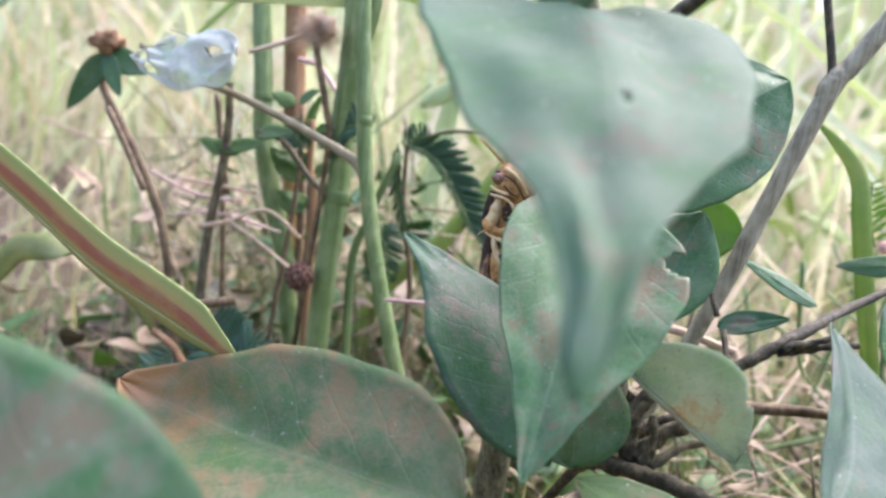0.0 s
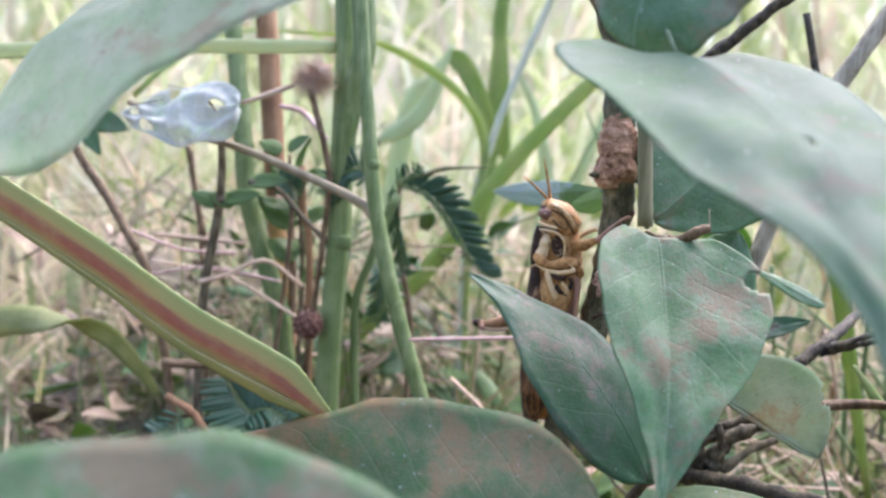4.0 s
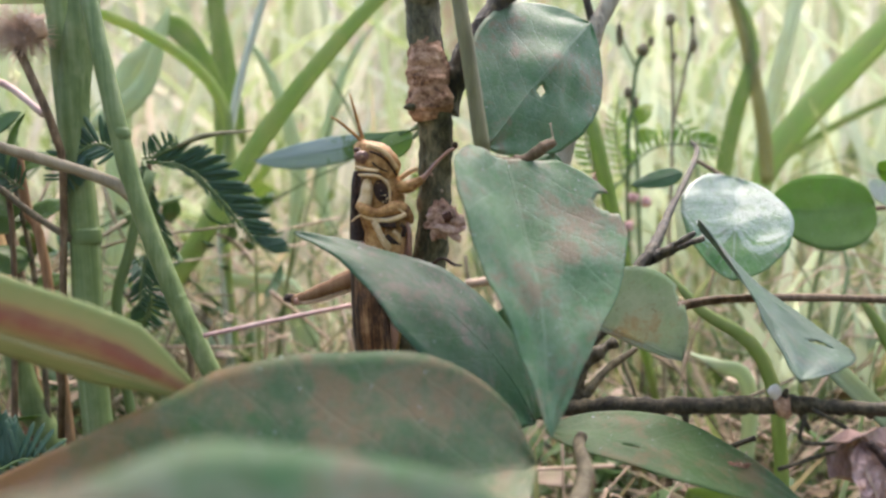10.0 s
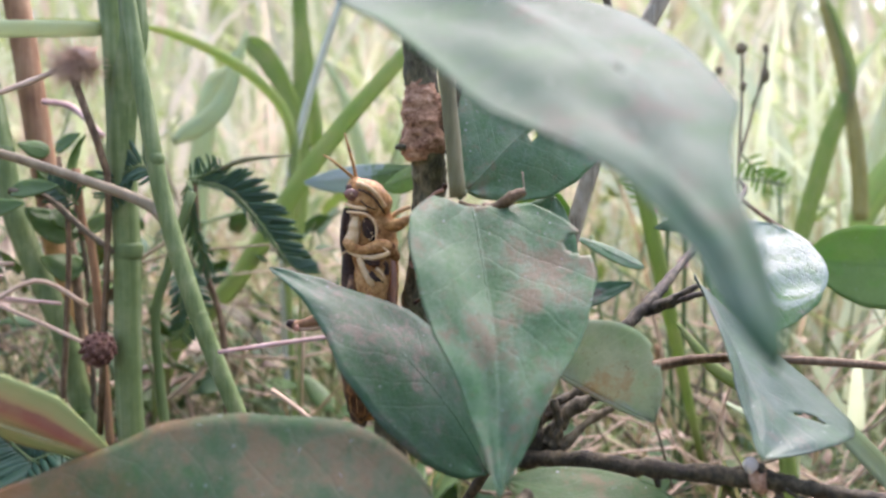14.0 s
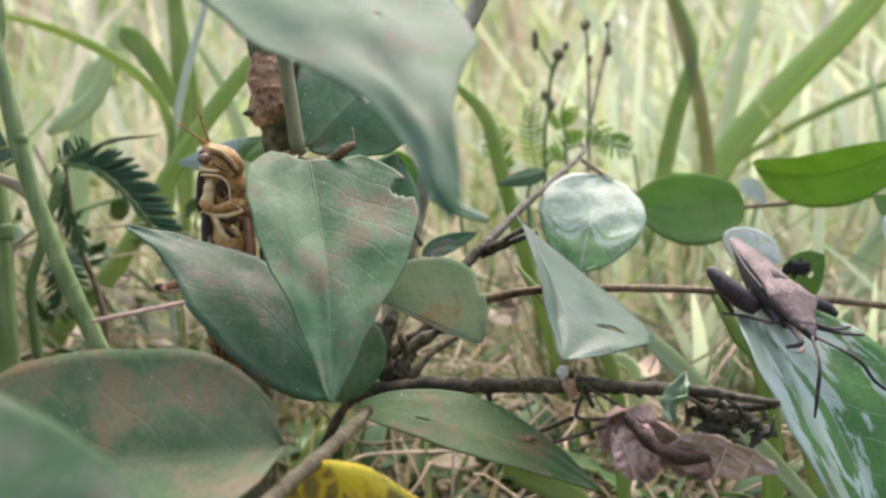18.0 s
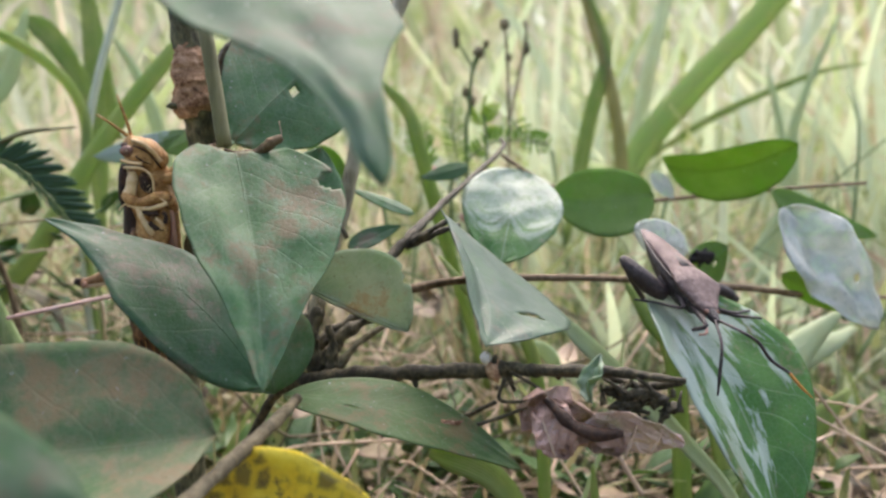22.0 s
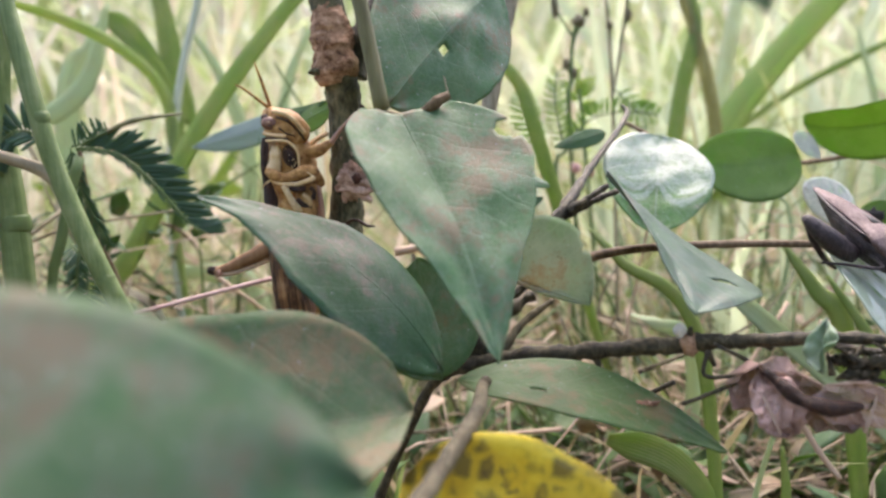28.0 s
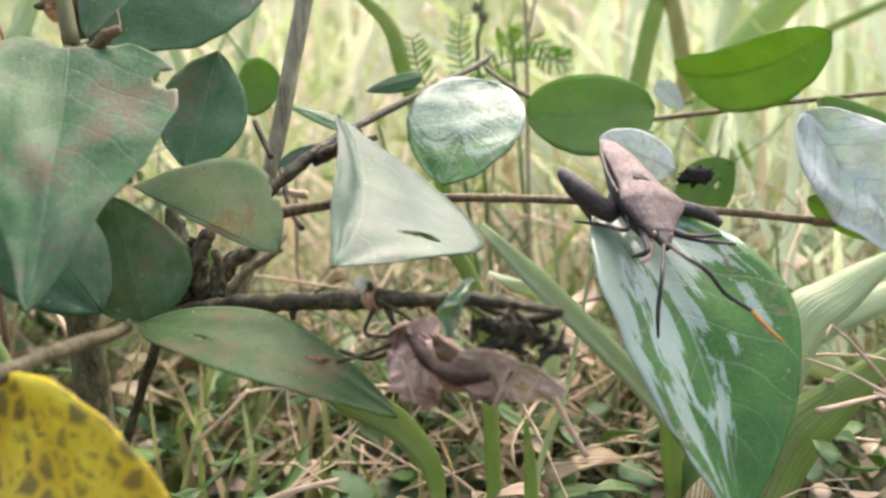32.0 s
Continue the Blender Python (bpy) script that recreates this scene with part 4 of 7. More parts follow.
# ---- vine ----
M_black = bark_material("rot", [(0.35, (0.006, 0.005, 0.004)), (0.7, (0.03, 0.025, 0.02))], 900, 0.6)
vine = thing("vine", V(5.1, 12.9, 9.0), "brown woody vine with glossy green leaves", "vine")
part("stem", bar([(*(5.04, 12.90, 9.06), 0.12), (*(6.57, 13.60, 9.14), 0.085), (*(8.55, 14.00, 9.03), 0.08), (*(10.84, 14.40, 8.79), 0.08), (*(13.93, 15.00, 8.32), 0.08), (*(15.92, 15.40, 7.95), 0.08), (*(15.99, 15.80, 7.90), 0.07), (20, 16.5, 7.4, 0.06)], n=50, rough=0.12), M_vine, vine)
curl = leaf(vine, "leaf", (9.17, 17.22, 11.33), (8.05, 15.36, 9.22), (1.00, -0.01, 0.00), 2.43, M_leaf_curl, "curled green leaf, its pale wet shine partly painted", seed=20, n=36, m=22, bow=0.14, fold=0.11, cup=0.01, wide_at=0.46, blunt=0.59, bend=-0.03, left=1.03, right=1.01, sharp=-0.07, twist=0.08)
leaf(vine, "leaf", (6.38, 13.54, 10.49), (6.41, 10.41, 8.49), (0.48, 0.47, -0.47), 2.73, M_leaf_twist, "pale twisted leaf tip with a torn slit", seed=21, round_base=0.18, bites=((0.62, 0.55, 0.02, 0.16),), n=44, m=26, bow=0.14, fold=0.15, cup=0.03, wide_at=0.53, blunt=0.86, bend=0.35, left=0.41, right=1.60, sharp=0.13, twist=0.50)
leaf(vine, "leaf", (12.93, 17.40, 10.55), (9.97, 17.17, 10.60), (-0.00, 0.34, 0.88), 1.84, M_leaf_painted_lit, "bright green oval leaf, its backlight partly put in the colour", seed=21, bow=-0.20, fold=-0.06, cup=-0.09, wide_at=0.51, blunt=0.45, bend=-0.20, left=1.06, right=0.95, sharp=-0.08, twist=-0.16)
leaf(vine, "leaf", (13.91, 18.59, 11.35), (15.97, 15.57, 11.77), (-0.42, -0.06, 0.39), 1.80, M_leaf_painted_lit, "bright green oval leaf, its backlight partly put in the colour", seed=22, bow=0.38, fold=0.24, cup=0.08, wide_at=0.44, blunt=0.42, bend=-0.15, left=1.02, sharp=-0.22, twist=-0.04)
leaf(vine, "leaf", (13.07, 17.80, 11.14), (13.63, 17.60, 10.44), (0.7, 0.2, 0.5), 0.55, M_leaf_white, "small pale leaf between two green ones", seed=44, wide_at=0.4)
leaf(vine, "leaf", (16.88, 18.01, 10.51), (19.43, 16.87, 9.15), (0.30, 0.30, 0.80), 1.00, M_leaf_painted_lit, "bright green oval leaf, its backlight partly put in the colour", seed=23, bow=-0.14, fold=0.09, cup=-0.01, wide_at=0.42, blunt=0.71, bend=-0.16, right=0.98, sharp=0.01, twist=0.02)
part("stem", bar([(9.3, 19.5, 11.8, 0.06), (10.2, 18.5, 11.0, 0.06), (12.0, 19.0, 10.3, 0.06), (14.5, 19.05, 10.35, 0.07), (16.8, 18.5, 10.5, 0.06), (20, 18, 10.6, 0.05)], n=30), M_vine, vine)
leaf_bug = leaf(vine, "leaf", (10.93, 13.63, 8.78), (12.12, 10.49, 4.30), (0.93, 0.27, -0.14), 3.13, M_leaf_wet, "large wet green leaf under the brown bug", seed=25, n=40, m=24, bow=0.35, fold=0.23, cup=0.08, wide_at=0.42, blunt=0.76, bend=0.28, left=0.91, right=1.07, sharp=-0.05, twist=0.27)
leaf(vine, "leaf", (12.72, 15.20, 8.23), (14.02, 15.60, 9.27), (0.6, 0.2, -0.7), 1.3, M_leaf_painted_lit, "green leaf with a black-edged hole", wide_at=0.5, blunt=0.6, seed=26, bites=((0.62, 0.1, 0.05, 0.15),), n=30, m=20)
bm = bmesh.new()
blob(bm, (13.08, 15.15, 9.10), (0.3, 0.04, 0.17), rough=0.8, seed=6, u=18, v=12)
part("rot_patch", bm, M_black, vine, "black rotten patch on a leaf")
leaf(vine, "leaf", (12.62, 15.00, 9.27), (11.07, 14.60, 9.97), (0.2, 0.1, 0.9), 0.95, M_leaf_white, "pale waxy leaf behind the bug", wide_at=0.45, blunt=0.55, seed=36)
leaf(vine, "leaf", (7.74, 17.00, 11.50), (6.49, 17.00, 11.26), (0.1, 0.4, 0.8), 0.45, M_leaf_shade_dark, "small dark green leaf above the fork", seed=37)
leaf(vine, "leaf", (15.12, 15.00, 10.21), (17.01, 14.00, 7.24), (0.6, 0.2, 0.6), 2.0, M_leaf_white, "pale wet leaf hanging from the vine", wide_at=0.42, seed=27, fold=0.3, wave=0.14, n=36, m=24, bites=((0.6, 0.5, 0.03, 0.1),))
leaf(vine, "leaf", (15.44, 15.40, 8.50), (17.42, 15.00, 7.39), (0.2, 0.3, -0.9), 0.8, M_leaf_painted_lit, "small green leaf with a hole", wide_at=0.4, seed=28)

# ---- dead leaf ----
dead = thing("dead_leaf", V(7.2, 10.6, 7.2), "withered pinkish brown leaf hanging from the twig", "dead leaf")


def crumpled(name, base, tip, side, width, label, seed, n=13, m=9, crease=0.16, material=None, **kw):
    """A dry blade with angular creases."""
    grid, uvs, _ = leaf_shape(base, tip, side, width, n=n, m=m, seed=seed, **kw)
    r = random.Random(seed)
    u = (Vector(tip) - Vector(base)).normalized()
    nr = u.cross(Vector(side)).normalized()
    for row in grid:
        for k in range(len(row)):
            row[k] = row[k] + (nr * r.gauss(0, crease) + Vector((r.gauss(0, 0.05), 0, r.gauss(0, 0.05)))) * width * CM * 0.5
    return part(name, sheet(bmesh.new(), grid, uvs, 0.02 * CM), material or M_leaf_dead, dead, label, smooth=False)


crumpled("blade", (7.10, 10.80, 7.33), (8.66, 9.80, 6.66), (0.1, -0.5, 0.85), 1.05, "crumpled pinkish brown half", 30, wide_at=0.35, bow=-0.25, fold=0.35, wave=0.2, blunt=0.4)
crumpled("blade", (7.97, 10.00, 7.08), (9.41, 9.30, 6.85), (0.1, -0.4, 0.9), 0.8, "pink tip with pale veins", 31, material=M_leaf_dead_pale, crease=0.05, wide_at=0.35, bow=-0.1, fold=0.2, wave=0.1, blunt=0.6)
crumpled("fold", (7.44, 10.50, 7.49), (7.66, 10.20, 6.46), (0.9, -0.3, 0.1), 0.75, "folded pinkish flap", 32, crease=0.12, wide_at=0.5, bow=0.2, fold=0.5, wave=0.1, blunt=0.45)
for a, b in (((8.48, 9.55, 6.63), (8.76, 9.62, 7.19)), ((8.87, 9.42, 6.69), (9.15, 9.45, 7.15)), ((7.43, 10.00, 6.60), (7.27, 10.20, 7.21))):
    part("vein", bar([(*a, 0.022), (*b, 0.014)], n=3, sides=5), M_straw, dead)
bm = bmesh.new()
for k in range(8):
    blob(bm, (8.5 + 0.14 * math.sin(k * 2.1) + 0.1 * k, 10.0 - 0.06 * k, 7.5 + 0.13 * math.cos(k * 1.3)), (0.17, 0.1, 0.09), rough=1.0, seed=k)
for k in range(16):
    p = Vector((8.3 + 0.07 * k, 10.0 - 0.04 * k, 7.4 + 0.2 * math.sin(k * 1.9)))
    e = p + Vector((0.35 * math.sin(k * 2.7), 0.1, 0.35 * math.cos(k * 1.7)))
    tube(bm, [(*p, 0.06), (*((p + e) / 2 + Vector((0, 0, 0.06))), 0.04), (*e, 0.015)], n=5, sides=5, rough=0.5)
part("shrivelled_clump", bm, M_twig, dead, "black shrivelled remains")
part("twig", bar([(*(3.27, 13.50, 7.82), 0.16), (*(3.19, 13.60, 8.51), 0.19), (*(3.10, 13.80, 9.19), 0.14)], n=30, rough=0.4, seed=21), M_stem, shrub)
part("twig", bar([(*(3.33, 13.40, 7.95), 0.12), (*(3.65, 13.50, 8.50), 0.11), (*(3.87, 13.70, 9.04), 0.08)], n=30, rough=0.4, seed=22), M_branchlet, shrub)
# ---- left stalks ----
def stalk(name, points, label, material, group="", **kw):
    ob = thing(name, V(points[0][:3]), label, "plant stalk", group)
    part("stem", bar(points, **kw), material, ob)
    return ob

s1 = stalk("reed", [(-5.4, 18.3, 0, 0.34), (*(-5.75, 18.20, 6.65), 0.33), (*(-5.69, 18.20, 10.64), 0.32), (*(-5.78, 18.20, 13.94), 0.31), (*(-5.84, 18.20, 15.86), 0.3), (-6.2, 18.2, 19.5, 0.3)], "thick upright green grass reed", M_stalk, "stalks", n=30, rough=0.03)
s2 = stalk("reed", [(-0.4, 16.8, 0, 0.2), (*(-1.85, 16.80, 4.83), 0.2), (*(-2.71, 16.80, 7.06), 0.2), (*(-3.57, 16.90, 9.23), 0.21), (*(-4.29, 17.00, 11.60), 0.2), (*(-4.66, 17.00, 13.81), 0.19), (*(-4.91, 17.00, 15.60), 0.17), (-5.4, 17.0, 19.5, 0.14)], "slender green grass stalk with a side shoot", M_stalk, "stalks", n=30, rough=0.03)
part("side_shoot", bar([(*(-4.23, 17.00, 11.35), 0.17), (*(-4.84, 17.00, 11.79), 0.13), (*(-6.46, 16.60, 12.43), 0.11), (*(-7.82, 16.20, 12.89), 0.1), (*(-9.04, 15.90, 13.18), 0.1), (-10.5, 15.6, 13.8, 0.08)], n=24), M_shoot, s2, "tan woody side shoot")
s3 = stalk("dry_reed", [(*(-6.47, 20.20, -3.33), 0.33), (*(-7.09, 20.20, 0.94), 0.33), (*(-8.17, 20.20, 8.68), 0.33), (*(-8.68, 20.20, 12.48), 0.34), (*(-9.15, 20.20, 16.28), 0.33), (*(-9.52, 20.20, 19.05), 0.3)], "brown dry reed stalk", M_dry, "stalks", n=30, rough=0.05)
s4 = stalk("reed", [(-5.0, 19.5, 0, 0.3), (*(-7.44, 19.40, 6.30), 0.3), (*(-7.87, 19.40, 8.23), 0.3), (*(-9.03, 19.40, 11.26), 0.3), (*(-9.46, 19.40, 13.93), 0.28), (-10.3, 19.4, 19, 0.24)], "green grass reed among others", M_stalk, "stalks", n=24, rough=0.03)
s5 = stalk("weed", [(-9.0, 17.5, 0, 0.14), (*(-9.21, 17.30, 7.58), 0.13), (*(-8.76, 17.20, 11.41), 0.12), (*(-8.68, 17.00, 13.20), 0.1)], "thin brown jointed stalk", M_branchlet, "stalks", n=24, rough=0.12)
part("leaf_sheath", ribbon(bmesh.new(), [(-5.67, 17.90, 11.58), (-5.61, 17.80, 13.26), (-5.38, 17.70, 14.63), (-5.14, 17.60, 15.97), (-5.6, 17.6, 19)], 0.62, side=(1, 0.2, 0), taper=0.1, start=0.5, fold=0.5), M_stalk, s1, "green leaf sheath round the stalk")
part("joint", bar([(*(-5.67, 18.20, 10.40), 0.32), (*(-5.66, 18.20, 10.57), 0.335), (*(-5.66, 18.20, 10.75), 0.32)], n=6, sides=14), M_green_stem, s1)
part("dry_sheath", bar([(*(-8.01, 20.19, 7.46), 0.34), (*(-8.19, 20.19, 8.84), 0.355), (*(-8.44, 20.19, 10.64), 0.36), (*(-8.55, 20.19, 11.53), 0.35)], n=10, sides=12, rough=0.1), M_straw_orange, s3, "orange dry sheath")
part("joint", bar([(*(-8.76, 17.20, 11.28), 0.15), (*(-8.76, 17.20, 11.44), 0.19), (*(-8.75, 17.20, 11.57), 0.14)], n=6, sides=9, rough=0.2), M_twig, s5)
cane = stalk("cane", [(3.0, 17.2, 6.0, 0.16), (4.31, 16.9, 9.8, 0.18), (*(5.01, 17.00, 12.25), 0.19), (*(5.72, 17.10, 14.67), 0.2), (*(6.05, 17.20, 15.26), 0.2), (*(7.44, 17.30, 17.69), 0.19), (9.5, 17.5, 20, 0.17)], "grey brown ridged cane", M_cane, n=40, rough=0.05)
part("node", bar([(*(5.62, 17.10, 14.45), 0.19), (*(5.69, 17.10, 14.67), 0.23), (*(5.75, 17.10, 14.89), 0.19)], n=8, sides=10, rough=0.1), M_cane, cane)
part("twig", bar([(*(5.69, 17.10, 14.67), 0.1), (*(5.65, 17.20, 15.15), 0.09), (*(5.22, 17.20, 16.76), 0.08)], n=8, sides=7), M_twig, cane)

M_pink_straw = bark_material("pink_straw", [(0.34, (0.36, 0.22, 0.18)), (0.5, (0.55, 0.38, 0.33)), (0.68, (0.68, 0.54, 0.48))], 500, 0.7, 0.1, 0.3)

# ---- red-streaked blade ----
blade = thing("sedge", V(-2.7, 10.1, 8.6), "broad grass blade with a red and yellow streak", "sedge")
blade_red = part("blade", ribbon(bmesh.new(), [(-2.5, 10.2, 8.42), (-3.5, 9.7, 9.15), (*(-4.71, 9.20, 9.86),), (*(-6.09, 8.80, 10.82),), (-8.6, 8.4, 12.2)], 1.0, side=(0.2, -0.4, 0.9), taper=0.2, start=0.2, m=12, n=30), M_red_blade, blade)
part("keel", bar([(-2.78, 10.1, 8.58, 0.01), (-3.55, 9.72, 9.02, 0.025), (-4.74, 9.24, 9.68, 0.022), (-6.12, 8.84, 10.63, 0.02), (-8.64, 8.44, 12.02, 0.015)], n=24, sides=5), M_keel, blade_red, "yellowish green keel of the blade")
for ob, p, r in ((s2, (-3.57, 16.90, 9.23), 0.215), (s2, (-4.47, 17.00, 12.71), 0.205), (s4, (-7.87, 19.40, 8.23), 0.315), (s4, (-9.30, 19.40, 12.95), 0.3)):
    part("joint", bar([(p[0], p[1], p[2] - 0.12, r - 0.025), (p[0], p[1], p[2], r - 0.004), (p[0], p[1], p[2] + 0.12, r - 0.025)], n=6, sides=12), M_green_stem, ob)
for pts, r, mat, label in (([(-7.6, 19.8, 0), (-7.60, 19.60, 9.08), (-7.95, 19.60, 11.11), (-8.32, 19.60, 11.54)], 0.13, M_vine, "brown jointed weed stem"),
                           ([(-6.2, 18.6, 0), (-6.74, 18.80, 9.62), (-7.03, 18.80, 11.15), (-7.15, 18.80, 12.52)], 0.11, M_dry, "thin reddish brown weed stem"),
                           ([(-4.4, 18.9, 0), (-5.29, 18.80, 7.92), (-4.91, 18.80, 10.18), (-4.36, 19.00, 11.97)], 0.12, M_green_stem, "thin green leaning weed stem"),
                           ([(-6.68, 18.20, 9.22), (-7.63, 17.80, 9.88), (-8.60, 17.40, 9.40), (-9.15, 17.00, 9.21)], 0.06, M_straw, "pale brown thread-like dry stem"),
                           ([(-5.89, 18.00, 10.52), (-6.67, 18.00, 11.12), (-7.49, 18.00, 11.84), (-8.34, 18.00, 11.97)], 0.08, M_branchlet, "brown thin weed stem crossing"),
                           ([(-10.6, 20.5, 3), (-10.87, 20.00, 9.47), (-11.21, 20.00, 11.39), (-11.56, 20.00, 12.84)], 0.08, M_vine, "thin dark upright stem")):
    stalk("weed", [(*q, r) for q in pts], label, mat, n=14, sides=8, rough=0.12)
part("leaf_blade", ribbon(bmesh.new(), [(-6.03, 18.1, 15.7), (-7.98, 16.0, 15.3), (-9.9, 13.8, 14.8), (-12.2, 11.2, 14.1), (-15.5, 7.8, 12.8)], 0.38, side=(0.4, -0.3, 0.8), taper=0.2, start=0.8, n=24), M_grass_pale, s1, "long pale leaf blade of the reed")
knob = thing("weed", V(-12.6, 17.2, 0), "brown-headed weed with drooping dark leaves", "weed")
part("stem", bar([(-9.2, 17.6, 0, 0.12), (*(-10.43, 17.20, 7.96), 0.12), (*(-11.62, 17.10, 10.55), 0.13), (*(-13.17, 17.00, 12.60), 0.12), (*(-13.06, 17.00, 13.65), 0.1)], n=20, rough=0.1), M_vine, knob)
bm = bmesh.new()
blob(bm, (-13.04, 16.95, 13.85), (0.5, 0.35, 0.3), rough=0.7, seed=4, u=20, v=12)
part("head", bm, M_dry, knob, "withered brown flower head")
for k, (e, w) in enumerate((((-14.07, 16.60, 11.79), 0.7), ((-11.32, 16.80, 13.11), 0.75), ((-11.87, 16.40, 12.39), 0.6))):
    leaf(knob, "leaf", (-13.02, 16.90, 13.53), e, (0.6, 0.2, 0.6), w, M_leaf_shade_dark, "", seed=60 + k, n=14, m=8)
for pts, r, label in (([(-8.27, 19.50, 14.20), (-7.53, 19.50, 14.05), (-6.68, 19.30, 13.32)], 0.08, "broad pink dry straw behind the reeds"),
                      ([(-12.08, 18.00, 10.31), (-10.38, 18.00, 9.90), (-8.75, 18.20, 9.92)], 0.05, "pink dry straw among the stems"),
                      ([(-11.32, 18.00, 9.06), (-9.53, 18.00, 9.46), (-7.23, 18.00, 9.31)], 0.04, "pale pink straw lying across stems"),
                      ([(-3.01, 16.50, 8.51), (-1.64, 16.40, 8.74), (0.13, 16.20, 9.03)], 0.05, "bent pink straw behind the grasshopper")):
    stalk("dead_stick", [(*q, r) for q in pts], label, M_pink_straw, n=10, sides=8, rough=0.1)
clump = thing("weed", V((-7.48, 19.20, 8.85)), "dull olive leafy weed between the reeds", "weed")
part("stem", bar([(*(-7.25, 19.40, 1.54), 0.08), (*(-7.16, 19.30, 8.83), 0.07), (*(-7.43, 19.20, 11.97), 0.05)], n=12, sides=7, rough=0.1), M_branchlet, clump)
for k, (p, q, w) in enumerate((((-7.38, 19.20, 11.97), (-8.18, 18.90, 12.49), 0.7), ((-7.41, 19.20, 12.00), (-6.29, 19.00, 12.36), 0.6), ((-7.29, 19.20, 10.85), (-8.46, 18.80, 11.56), 0.9), ((-7.26, 19.20, 10.78), (-6.15, 19.10, 11.34), 0.7), ((-7.43, 19.20, 11.90), (-7.09, 19.20, 13.36), 0.6), ((-7.22, 19.20, 10.00), (-8.10, 18.80, 10.32), 0.8), ((-7.19, 19.20, 9.14), (-6.39, 19.00, 9.59), 0.7), ((-7.35, 19.20, 11.41), (-7.81, 18.70, 11.29), 0.7))):
    leaf(clump, "leaf", p, q, (0.1, 0.6, 0.7), w, M_leaf_weed, "", seed=70 + k, n=14, m=8, bow=0.12, wave=0.08)

# ---- grasshopper ----
def insect_material(name, stops, scale=600, rough=0.45, spec=0.4, relief=0.35):
    return bark_material(name, stops, scale, rough, 1.0, relief, spec)


M_tan = insect_material("tan_shell", [(0.36, (0.09, 0.035, 0.01)), (0.43, (0.32, 0.15, 0.045)), (0.54, (0.55, 0.31, 0.11)), (0.68, (0.74, 0.49, 0.23))], 1100, 0.5, 0.35, 0.9)
M_cream = insect_material("cream_shell", [(0.34, (0.58, 0.38, 0.17)), (0.5, (0.76, 0.56, 0.3)), (0.68, (0.86, 0.7, 0.46))], 900, 0.5, 0.35, 0.5)
M_brown = insect_material("brown_shell", [(0.36, (0.012, 0.006, 0.004)), (0.52, (0.045, 0.02, 0.01)), (0.66, (0.14, 0.065, 0.03))], 1300, 0.45, 0.4, 0.9)
M_wing = bark_material("striped_wing", [(0.38, (0.025, 0.011, 0.006)), (0.48, (0.10, 0.045, 0.018)), (0.56, (0.26, 0.13, 0.05)), (0.68, (0.5, 0.3, 0.14))], 1300, 0.45, 0.08, 0.6, 0.4)
M_eye = insect_material("insect_eye", [(0.34, (0.12, 0.05, 0.03)), (0.66, (0.3, 0.16, 0.11))], 900, 0.25, 0.6)
M_pink = insect_material("pink_shin", [(0.3, (0.38, 0.2, 0.14)), (0.7, (0.55, 0.34, 0.25))])


